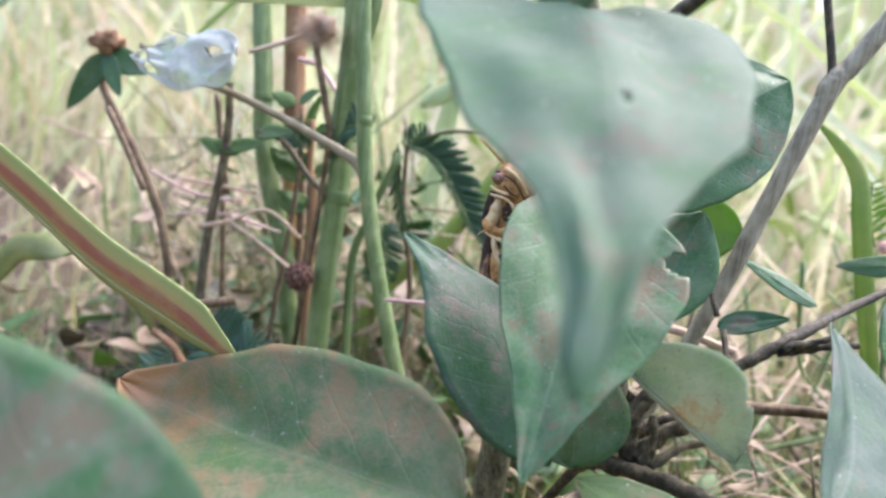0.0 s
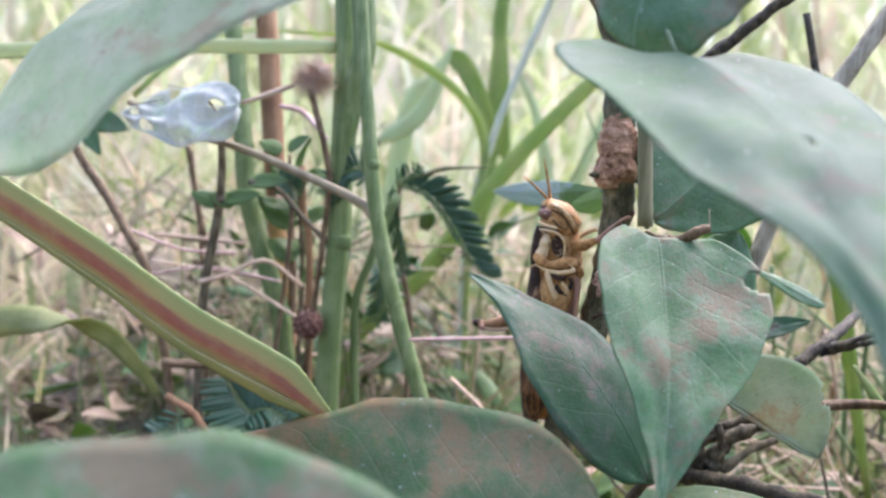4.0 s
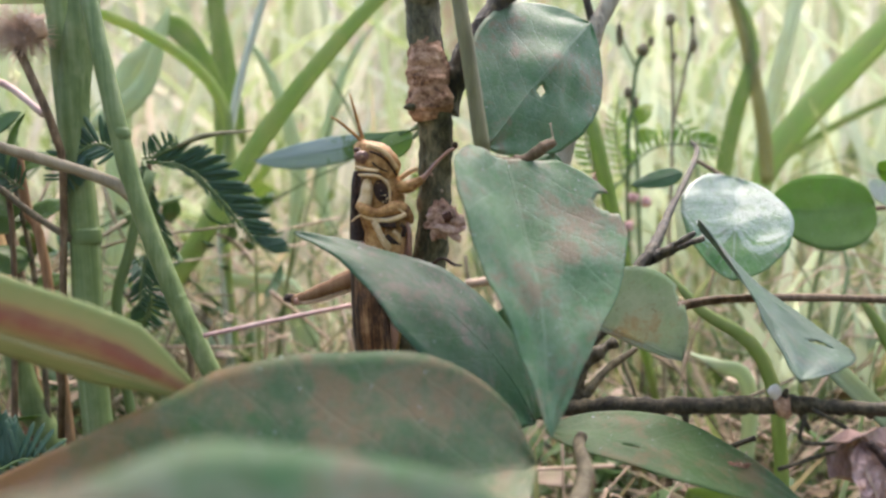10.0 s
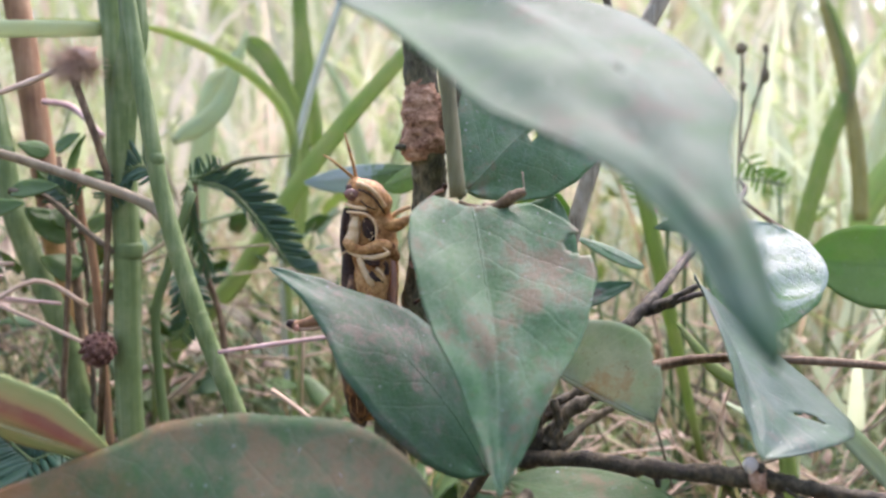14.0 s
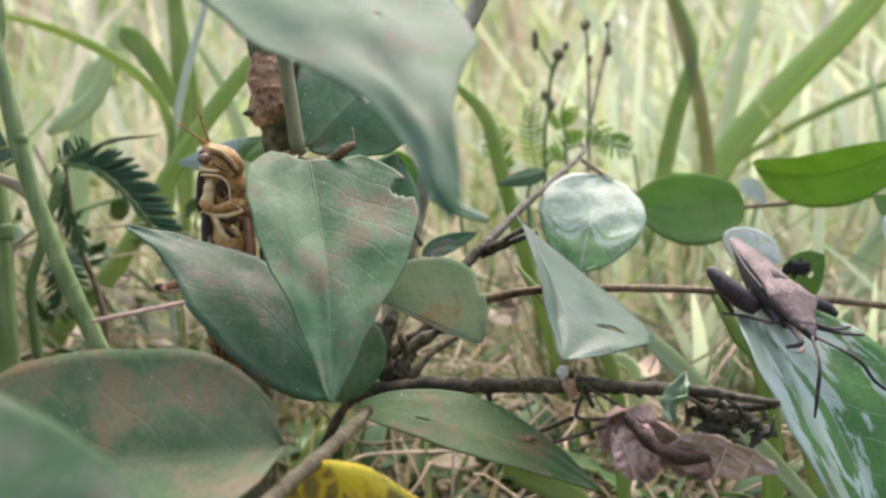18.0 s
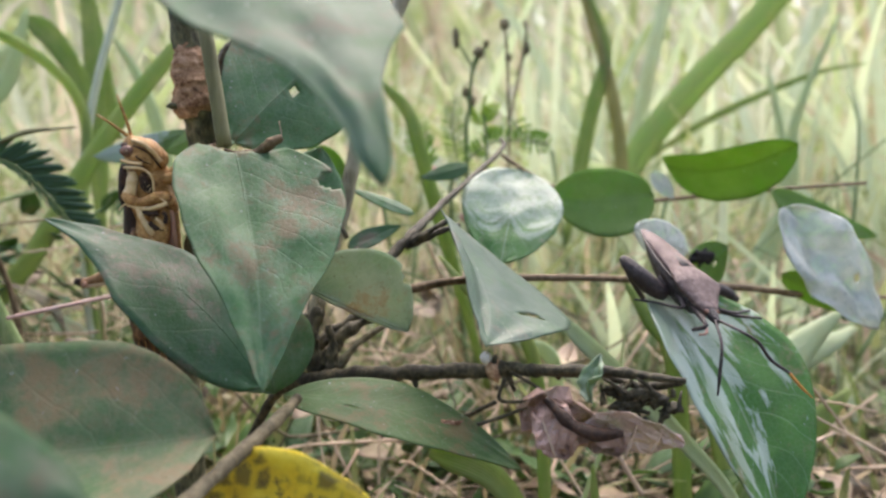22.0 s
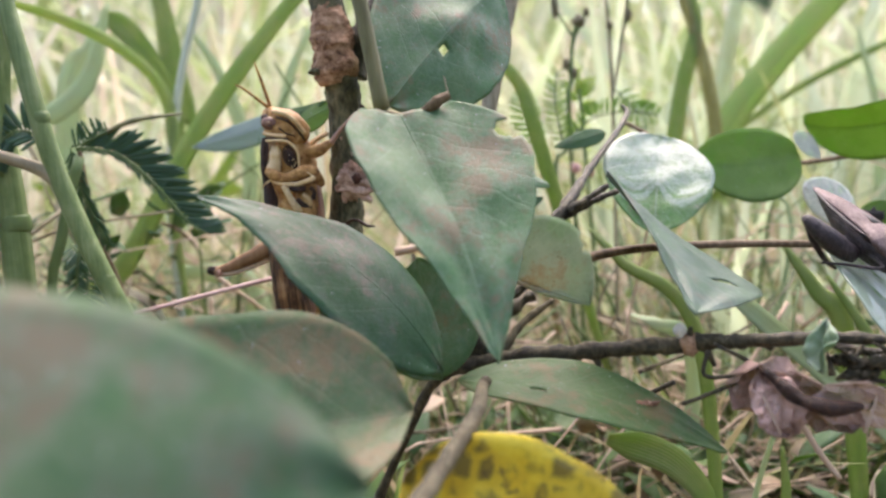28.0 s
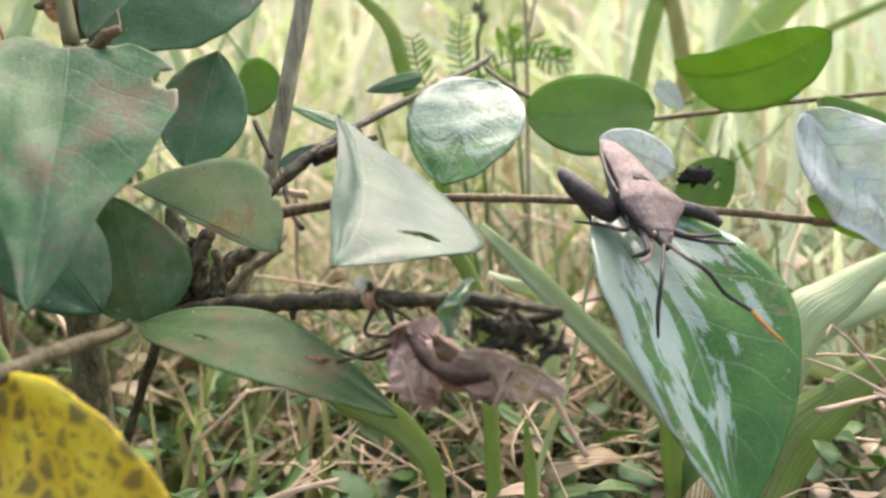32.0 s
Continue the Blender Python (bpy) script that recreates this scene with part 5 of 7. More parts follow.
def build_grasshopper():
    g = thing("grasshopper", V((0.62, 14.20, 10.94)), "tan and brown grasshopper clinging head up to the stem", "grasshopper")
    part("pronotum", bar([(*(0.56, 14.18, 11.71), 0.38), (*(0.58, 14.18, 11.51), 0.44), (*(0.61, 14.20, 11.25), 0.46), (*(0.64, 14.22, 10.99), 0.45), (*(0.66, 14.24, 10.73), 0.42)], n=30, sides=26, rough=0.12, squash=0.95), M_tan, g)
    part("abdomen", bar([(*(0.67, 14.25, 10.81), 0.42), (*(0.66, 14.28, 10.08), 0.42), (*(0.62, 14.30, 9.22), 0.38), (*(0.58, 14.35, 8.45), 0.32), (*(0.52, 14.40, 7.77), 0.2)], n=40, sides=22, rough=0.1), M_tan, g)
    h = part("head", bar([(*(0.28, 14.10, 12.31), 0.08), (*(0.32, 14.10, 12.21), 0.19), (*(0.40, 14.10, 12.09), 0.29), (*(0.52, 14.10, 11.94), 0.37), (*(0.63, 14.12, 11.77), 0.385), (*(0.68, 14.15, 11.63), 0.3)], n=26, sides=24, rough=0.1), M_tan, g)
    bm = bmesh.new()
    x, y, z = (0.30, 13.82, 12.01)
    blob(bm, (x, y, z), (0.16, 0.085, 0.115), rot=Matrix.Rotation(radians(14), 3, "Y"), rough=0.06)
    eye = part("eye", bm, M_eye, h, "reddish brown banded eye")
    for k, q in enumerate((-0.03, 0.03)):
        part("eye_band", bar([(x - 0.1, y - 0.03, z + q, 0.012), (x, y - 0.075, z + q - 0.01, 0.014), (x + 0.09, y - 0.03, z + q - 0.02, 0.01)], n=6, sides=5), M_cream if k else M_brown, eye)
    bm = bmesh.new()
    blob(bm, (0.23, 13.95, 12.14), (0.08, 0.09, 0.055), rough=0.1)
    part("eye", bm, M_brown, h, "dark brow above the eye")
    for pts, r, mat in (([(0.42, 13.74, 12.11), (0.61, 13.72, 12.03), (0.76, 13.74, 11.87), (0.88, 13.80, 11.68)], 0.018, M_brown),
                        ([(0.45, 13.70, 11.92), (0.58, 13.70, 11.81), (0.72, 13.74, 11.75)], 0.014, M_brown),
                        ([(0.39, 13.86, 12.22), (0.60, 13.76, 12.15), (0.77, 13.76, 11.99), (0.89, 13.82, 11.80)], 0.045, M_cream),
                        ([(0.17, 13.78, 11.85), (0.36, 13.70, 11.79), (0.56, 13.69, 11.76)], 0.03, M_cream),
                        ([(0.21, 13.76, 11.76), (0.40, 13.69, 11.74), (0.60, 13.69, 11.71)], 0.016, M_brown)):
        part("face_ridge", bar([(*q, r) for q in pts], n=10, sides=6, rough=0.3), mat, h)
    part("cheek_band", bar([(*(0.21, 13.72, 11.71), 0.02), (*(0.38, 13.68, 11.70), 0.026), (*(0.55, 13.66, 11.67), 0.028), (*(0.69, 13.66, 11.57), 0.028), (*(0.74, 13.68, 11.41), 0.026), (*(0.73, 13.70, 11.15), 0.014)], n=24, sides=8, rough=0.15), M_cream, g, "cream stripe round the cheek")
    part("cream_patch", bar([(*(0.36, 13.80, 11.62), 0.06), (*(0.35, 13.79, 11.48), 0.12), (*(0.33, 13.79, 11.35), 0.12), (*(0.29, 13.78, 11.17), 0.13), (*(0.27, 13.80, 11.05), 0.06)], n=20, sides=14, rough=0.2), M_cream, g, "cream patch on the flank")
    part("dark_patch", bar([(*(0.56, 13.82, 11.60), 0.06), (*(0.58, 13.80, 11.46), 0.13), (*(0.63, 13.79, 11.31), 0.12), (*(0.69, 13.80, 11.17), 0.03)], n=18, sides=14, rough=0.2), M_brown, g, "dark brown speckled flank patch")
    part("dark_patch", bar([(*(0.19, 13.88, 11.77), 0.05), (*(0.17, 13.86, 11.54), 0.085), (*(0.15, 13.86, 11.24), 0.085), (*(0.14, 13.90, 10.97), 0.06)], n=18, sides=12, rough=0.2), M_brown, g, "dark brown edge of the back")
    part("stripe", bar([(*(0.23, 13.76, 11.67), 0.02), (*(0.23, 13.74, 11.44), 0.022), (*(0.19, 13.76, 11.27), 0.014)], n=10, sides=6, rough=0.2), M_brown, g)
    part("pale_edge", bar([(*(0.06, 13.80, 10.90), 0.012), (*(0.15, 13.70, 10.98), 0.016), (*(0.30, 13.64, 11.04), 0.018), (*(0.41, 13.62, 11.03), 0.01)], n=12, sides=6, rough=0.1), M_cream, g, "pale edge of the wing base")
    rs = random.Random(8)
    for k in range(14):
        bm = bmesh.new()
        x, y, z = (0.61, 13.67, 11.38)
        h = rs.uniform(-0.17, 0.17)
        blob(bm, (x - 0.25 * h + rs.uniform(-0.06, 0.06), y, z + h), (0.012, 0.012, 0.012), u=6, v=4)
        part("speck", bm, M_cream, g)
    for pts in ([(0.29, 14.00, 12.32), (0.13, 13.90, 12.46), (-0.08, 13.80, 12.64), (-0.22, 13.80, 12.72)], [(0.33, 14.10, 12.33), (0.27, 14.10, 12.59), (0.20, 14.05, 12.87), (0.14, 14.00, 13.12)]):
        part("antenna", bar([(*q, r) for q, r in zip(pts, (0.034, 0.03, 0.024, 0.014))], n=14, sides=7, rough=0.15), M_tan, g)
    # wings folded along the back
    wing = bmesh.new()
    tube(wing, [(*(0.16, 14.30, 11.65), 0.05), (*(0.20, 14.30, 11.25), 0.13), (*(0.22, 14.30, 10.51), 0.2), (*(0.26, 14.35, 9.86), 0.25), (*(0.30, 14.45, 9.19), 0.3), (*(0.33, 14.50, 8.41), 0.3), (*(0.32, 14.55, 7.84), 0.22), (*(0.30, 14.60, 7.35), 0.05)], n=40, sides=18, rough=0.08)
    part("wing", wing, M_brown, g, "dark brown folded wing")
    wing = bmesh.new()
    tube(wing, [(*(0.25, 14.10, 10.53), 0.05), (*(0.30, 14.00, 9.70), 0.24), (*(0.37, 14.00, 8.96), 0.31), (*(0.39, 14.05, 8.30), 0.3), (*(0.39, 14.20, 7.72), 0.06)], n=34, sides=18, rough=0.1)
    part("wing", wing, M_wing, g, "dark brown striped folded wing")
    x0 = ((0.11, 13.90, 9.72))[0]
    for k in range(7):
        part("wing_vein", bar([(x0 + 0.05 * k, 13.83 - 0.02 * math.sin(k * 0.5), ((0.11, 13.90, 9.61))[2], 0.01), (x0 + 0.01 + 0.072 * k, 13.72 + 0.014 * (k - 3) ** 2, ((0.11, 13.90, 8.88))[2], 0.013), (x0 + 0.07 + 0.066 * k, 13.76 + 0.014 * (k - 3) ** 2, ((0.12, 13.90, 8.02))[2], 0.008)], n=12, sides=5, rough=0.4), M_tan if k % 2 else M_brown, g)
    bm = bmesh.new()
    tube(bm, [(*(1.00, 13.90, 10.44), 0.07), (*(0.85, 13.92, 9.62), 0.1), (*(0.73, 13.95, 8.90), 0.1), (*(0.66, 14.05, 8.35), 0.05)], n=20, sides=10, rough=0.25)
    part("flank_band", bm, M_pink, g, "pale pinkish band along the belly")
    # legs
    leg = part("middle_leg", bar([(*(1.09, 13.82, 10.87), 0.09), (*(1.01, 13.70, 11.02), 0.12), (*(0.84, 13.62, 11.11), 0.13), (*(0.64, 13.60, 11.06), 0.1), (*(0.46, 13.62, 11.03), 0.09), (*(0.30, 13.66, 11.11), 0.1), (*(0.19, 13.74, 11.19), 0.07)], n=30, sides=14, rough=0.2), M_tan, g, "tan middle leg folded across the flank")
    part("shin", bar([(*(0.25, 13.68, 11.00), 0.03), (*(0.46, 13.58, 10.93), 0.04), (*(0.68, 13.54, 10.91), 0.045), (*(0.89, 13.52, 10.96), 0.05), (*(0.99, 13.54, 11.01), 0.04)], n=16, sides=8, rough=0.25), M_cream, leg)
    part("wart", bar([(*(0.87, 13.52, 11.10), 0.02), (*(0.95, 13.54, 11.03), 0.025), (*(0.99, 13.56, 10.95), 0.02)], n=8, sides=7, rough=0.5), M_cream, leg)
    leg = part("hind_leg", bar([(*(0.89, 13.80, 10.93), 0.14), (*(0.83, 13.72, 10.67), 0.18), (*(0.75, 13.72, 10.26), 0.19), (*(0.68, 13.85, 9.83), 0.17), (*(0.48, 14.00, 9.28), 0.14)], n=30, sides=16, rough=0.18), M_tan, g, "thick banded hind leg")
    for pts, r, mat in (([(0.46, 13.60, 10.89), (0.49, 13.56, 10.76), (0.58, 13.56, 10.59), (0.71, 13.60, 10.42)], 0.075, M_cream),
                        ([(0.55, 13.58, 10.87), (0.67, 13.53, 10.81), (0.81, 13.54, 10.82)], 0.05, M_brown),
                        ([(0.64, 13.54, 10.65), (0.74, 13.54, 10.55), (0.87, 13.58, 10.48)], 0.05, M_brown),
                        ([(0.89, 13.54, 10.84), (0.95, 13.53, 10.76), (0.93, 13.56, 10.62)], 0.045, M_brown),
                        ([(0.76, 13.52, 10.73), (0.85, 13.52, 10.64), (0.89, 13.55, 10.54)], 0.03, M_cream)):
        part("stripe", bar([(*q, r) for q in pts], n=12, sides=7, rough=0.4), mat, leg)
    part("shin", bar([(*(1.01, 13.75, 10.89), 0.05), (*(1.05, 13.70, 10.57), 0.055), (*(1.04, 13.80, 10.04), 0.05)], n=14, sides=9, rough=0.12), M_pink, leg, "pinkish shin")
    leg = part("hind_leg", bar([(*(0.24, 14.90, 9.80), 0.2), (*(-0.10, 15.05, 9.69), 0.17), (*(-0.50, 15.20, 9.53), 0.13), (*(-0.96, 15.35, 9.36), 0.1), (*(-1.10, 15.40, 9.33), 0.11)], n=24, sides=12, rough=0.15), M_dry, g, "brown hind leg held out to the side")
    bm = bmesh.new()
    blob(bm, (-1.15, 15.40, 9.36), (0.13, 0.1, 0.09), rough=0.35, u=16, v=10)
    part("knee", bm, M_brown, leg, "dark knee")
    bm = bmesh.new()
    blob(bm, (-1.03, 15.25, 9.31), (0.05, 0.05, 0.07), rough=0.2)
    part("knee", bm, M_pink, leg)
    for a, b in (((-0.38, 15.20, 9.55), (-0.31, 15.10, 9.42)), ((-0.11, 15.10, 9.62), (-0.03, 15.00, 9.50))):
        part("spine", bar([(*a, 0.02), (*b, 0.008)], n=3, sides=5), M_brown, leg)
    part("shin", bar([(*(-1.01, 15.30, 9.28), 0.05), (*(-0.61, 15.25, 9.32), 0.05), (*(0.18, 15.05, 9.57), 0.05)], n=10, sides=7), M_straw, leg)
    leg = part("front_leg", bar([(*(0.86, 13.92, 11.47), 0.09), (*(1.08, 13.85, 11.47), 0.115), (*(1.23, 13.82, 11.54), 0.09), (*(1.36, 13.80, 11.61), 0.06)], n=16, sides=10, rough=0.15), M_tan, g, "front leg gripping the stem")
    part("shin", bar([(*(1.32, 13.80, 11.58), 0.06), (*(1.41, 13.76, 11.68), 0.045), (*(1.59, 13.74, 11.88), 0.032), (*(1.82, 13.80, 12.07), 0.03), (*(1.92, 13.85, 12.10), 0.035)], n=18, sides=7, rough=0.2), M_pink, leg)
    bm = bmesh.new()
    blob(bm, (1.95, 13.85, 12.17), (0.05, 0.05, 0.06), rough=0.3)
    part("foot", bm, M_brown, leg)
    part("front_leg", bar([(*(0.92, 14.30, 11.56), 0.05), (*(1.13, 14.25, 11.72), 0.05), (*(1.31, 14.20, 11.79), 0.04)], n=8, sides=7), M_cream, g)
    part("foot", bar([(*(1.43, 13.70, 10.08), 0.045), (*(1.55, 13.60, 10.18), 0.03), (*(1.67, 13.60, 10.18), 0.03), (*(1.82, 13.60, 10.07), 0.03), (*(1.97, 13.70, 10.04), 0.02)], n=12, sides=6), M_brown, g)
    return g


build_grasshopper()

# ---- brown bug ----
M_bug = insect_material("bug_shell", [(0.36, (0.09, 0.058, 0.05)), (0.52, (0.2, 0.14, 0.125)), (0.66, (0.34, 0.26, 0.235))], 1500, 0.55, 0.35, 0.7)
M_bug_dark = insect_material("bug_dark", [(0.36, (0.015, 0.011, 0.01)), (0.52, (0.045, 0.034, 0.032)), (0.68, (0.12, 0.095, 0.095))], 1300, 0.4, 0.4, 0.7)
M_orange = insect_material("orange_tip", [(0.3, (0.6, 0.22, 0.04)), (0.7, (0.78, 0.38, 0.1))])


def build_bug():
    tail, nose = Vector((11.08, 14.15, 9.85)), Vector((11.48, 11.75, 8.25))
    b = thing("leaf_footed_bug", V(tuple((tail + nose) / 2)), "greyish brown leaf-footed bug with thick dark hind legs", "bug")
    ax = (nose - tail).normalized()
    s = Vector((1.0, 0.05, -0.32))
    s = (s - ax * s.dot(ax)).normalized()
    up = s.cross(ax).normalized()
    if up.z < 0:
        up = -up

    def at(q, v, h):
        return tail + (nose - tail) * q + s * v + up * h

    def shell(sections, top, low, n=24, m=16):
        bm = bmesh.new()
        rows = []
        for q, w, t, l, lift in spline(sections, n):
            ring = []
            for k in range(m):
                a = 2 * math.pi * k / m
                c, d = math.cos(a), math.sin(a)
                ring.append(bm.verts.new(at(q, w * c * (1.2 if c > 0 else 0.85), lift + (t if d > 0 else l) * abs(d) ** 1.3 * (1 if d > 0 else -1)) * CM))
            rows.append(ring)
        for r0, r1 in zip(rows, rows[1:]):
            for k in range(m):
                bm.faces.new((r0[k], r0[(k + 1) % m], r1[(k + 1) % m], r1[k]))
        bm.faces.new(rows[0][::-1])
        bm.faces.new(rows[-1])
        return bm

    part("abdomen", shell([(0.02, 0.06, 0.02, 0.05, 0), (0.12, 0.24, 0.03, 0.16, 0), (0.35, 0.42, 0.05, 0.4, 0), (0.6, 0.42, 0.05, 0.46, 0), (0.78, 0.32, 0.05, 0.36, 0)], 0, 0), M_bug_dark, b, "dark underside")
    part("wing_cover", shell([(-0.03, 0.1, 0.02, 0.01, 0.05), (0.03, 0.22, 0.05, 0.01, 0.06), (0.15, 0.31, 0.1, 0.01, 0.08), (0.35, 0.38, 0.15, 0.01, 0.1), (0.56, 0.46, 0.17, 0.01, 0.12)], 0, 0), M_bug, b)
    part("pronotum", shell([(0.48, 0.38, 0.14, 0.05, 0.12), (0.56, 0.5, 0.17, 0.12, 0.15), (0.65, 0.6, 0.16, 0.2, 0.15), (0.70, 0.54, 0.14, 0.22, 0.12), (0.78, 0.38, 0.12, 0.22, 0.08), (0.89, 0.2, 0.08, 0.16, 0.02)], 0, 0), M_bug, b, "brown shield with blunt shoulders")
    bm = bmesh.new()
    sheet(bm, [[at(0.52, -0.16 + 0.032 * j, 0.275) * CM for j in range(11)], [at(0.44, -0.08 + 0.016 * j, 0.262) * CM for j in range(11)], [at(0.36, -0.02 + 0.004 * j, 0.235) * CM for j in range(11)]], [[(0, 0)] * 11] * 3, 0.03 * CM)
    part("scutellum", bm, M_bug_dark, b)
    part("wing_edge", bar([(*at(0.0, -0.1, 0.05), 0.025), (*at(0.15, -0.28, 0.06), 0.035), (*at(0.4, -0.42, 0.08), 0.035), (*at(0.6, -0.44, 0.1), 0.03)], n=14, sides=7), M_bug_dark, b)
    head = part("head", shell([(0.85, 0.16, 0.07, 0.12, 0.02), (0.92, 0.15, 0.08, 0.12, 0.0), (1.0, 0.05, 0.04, 0.05, -0.03)], 0, 0, n=10), M_bug_dark, b)
    for v in (-0.15, 0.15):
        bm = bmesh.new()
        blob(bm, tuple(at(0.91, v, 0.04)), (0.05, 0.05, 0.05), u=8, v=6)
        part("eye", bm, M_eye, head)
    knee = (10.07, 13.10, 9.48)
    leg = part("hind_leg", bar([(*at(0.45, -0.25, -0.2), 0.1), (*(10.86, 12.90, 8.72), 0.17), (*(10.39, 12.90, 9.07), 0.2), (*(10.13, 13.00, 9.36), 0.14), (*knee, 0.08)], n=20, sides=12, rough=0.1), M_bug_dark, b, "thick dark hind leg")
    part("shin", bar([(*knee, 0.06), (*(10.35, 13.30, 9.03), 0.07), (*(10.61, 13.30, 8.57), 0.05), (*(10.83, 13.30, 8.39), 0.03)], n=10, sides=7), M_bug_dark, leg)
    leg = part("hind_leg", bar([(*at(0.45, 0.25, -0.2), 0.1), (*(12.55, 13.40, 8.57), 0.14), (*(12.88, 13.40, 8.32), 0.12)], n=12, sides=10, rough=0.1), M_bug_dark, b)
    for pts in ([at(0.6, -0.2, -0.2), (10.96, 12.20, 8.51), (10.63, 12.70, 8.55), (10.23, 12.90, 8.61)], [at(0.62, 0.25, -0.2), (11.80, 12.00, 8.40), (12.51, 12.30, 8.31)], [at(0.75, 0.2, -0.2), (12.00, 12.00, 8.31), (12.72, 12.20, 8.16)]):
        part("leg", bar([(*q, 0.05 - 0.01 * i) for i, q in enumerate(pts)], n=14, sides=7, rough=0.15), M_bug_dark, b)
    part("leg", bar([(*at(0.78, -0.15, -0.15), 0.06), (*(11.12, 11.60, 8.25), 0.05), (*(10.95, 11.80, 8.13), 0.04)], n=8, sides=7), M_bug_dark, b)
    ant = part("antenna", bar([(*at(0.98, 0.05, 0.0), 0.03), (*(11.51, 10.95, 8.21), 0.03), (*(11.81, 10.90, 7.99), 0.036), (*(12.06, 10.90, 7.65), 0.034), (*(12.44, 10.87, 7.37), 0.03)], n=16, sides=7), M_bug_dark, b)
    part("antenna_tip", bar([(*(12.44, 10.87, 7.37), 0.028), (*(12.69, 10.87, 7.08), 0.03), (*(12.94, 10.87, 6.84), 0.012)], n=8, sides=7), M_orange, ant, "orange antenna tip")
    ant = part("antenna", bar([(*at(0.98, -0.05, 0.0), 0.03), (*(11.22, 11.20, 7.94), 0.032), (*(11.12, 11.10, 7.40), 0.036), (*(11.14, 11.20, 6.96), 0.02)], n=14, sides=7), M_bug_dark, b)
    part("antenna_tip", bar([(*at(0.9, -0.12, -0.1), 0.035), (*(11.08, 11.50, 8.13), 0.03), (*(10.97, 11.60, 8.07), 0.015)], n=6, sides=7), M_pink, b, "pinkish leg spot")
    return b


build_bug()

# ---- dead leaf's other pieces ----
part("twig_piece", bar([(*(8.41, 10.30, 7.82), 0.05), (*(9.01, 9.90, 7.69), 0.07), (*(9.35, 9.30, 7.89), 0.06)], n=10, sides=7, rough=0.3), M_twig, dead)
leaf(dead, "scrap", (8.32, 10.10, 8.25), (7.94, 9.75, 7.56), (0.85, -0.4, 0.3), 0.7, M_leaf_scrap, "small crinkled pale green leaf scrap", wide_at=0.62, blunt=0.9, wave=0.22, fold=0.9, twist=0.8, seed=33, n=20, m=14, left=0.6)
for pts in ([(6.97, 11.00, 7.83), (7.41, 10.80, 7.56), (7.75, 10.40, 7.21)], [(6.87, 11.00, 7.74), (6.73, 10.90, 7.38), (7.16, 10.70, 7.36)], [(7.16, 10.70, 7.26), (6.79, 10.80, 7.11), (6.29, 10.80, 7.00)], [(8.37, 10.00, 7.33), (8.71, 9.90, 7.53), (9.24, 9.60, 7.53)], [(8.86, 10.00, 7.87), (8.56, 9.90, 7.44), (9.00, 9.70, 7.28)]):
    part("thin_leg", bar([(*q, 0.035) for q in pts], n=10, sides=6, rough=0.2), M_twig, dead)
bm = bar([(*(7.37, 10.25, 7.54), 0.06), (*(7.55, 10.05, 7.29), 0.1), (*(7.80, 9.85, 7.10), 0.12), (*(8.14, 9.65, 7.03), 0.11), (*(8.45, 9.55, 7.04), 0.05)], n=24, sides=12, rough=0.35)
part("dark_fold", bm, M_brown, dead, "dark fold of the withered leaf")

# ---- mimosa ----
def leaflet_mesh(name, material):
    bm = bmesh.new()
    g, uv, _ = leaf_shape((0, 0, 0), (0, 1, 0), (1, 0, 0), 0.17, wide_at=0.5, blunt=0.35, fold=0.1, n=6, m=2, wave=0)
    sheet(bm, g, uv, 0.02 * CM)
    return mesh_from(name, bm, material)


LEAFLET, LEAFLET_LIT = leaflet_mesh("leaflet", M_mimosa), leaflet_mesh("leaflet_lit", M_mimosa_lit_paint)


def pinna(parent, points, normal, count, length, mesh=None, sides=(-1, 1), angle=62, lift=0.15):
    """A feather of leaflets along a rib (centimetres)."""
    mesh = mesh or LEAFLET
    rib = part("pinna", bar([(*q, 0.03) for q in points], n=12, sides=6), M_green_stem, parent)
    line = [Vector(q) for q in spline(points, count)]
    for i in range(1, count + 1):
        d = (line[i] - line[i - 1]).normalized()
        n = Vector(normal)
        n = (n - d * n.dot(d)).normalized()
        size = length * (0.55 + 0.45 * math.sin(math.pi * min(1, i / count * 0.9 + 0.1)))
        for sd in sides:
            w = n.cross(d) * sd
            a = radians(angle + 6 * math.sin(i * 1.7))
            y = (d * math.cos(a) + w * math.sin(a) + n * lift).normalized()
            x = y.cross(n).normalized()
            z = x.cross(y)
            m = Matrix((x, y, z)).transposed().to_4x4()
            ob = new("leaflet", mesh)
            ob.parent = rib
            ob.matrix_basis = Matrix.Translation(line[i] * CM) @ m @ Matrix.Diagonal((size * 1.0, size, size, 1))
    return rib


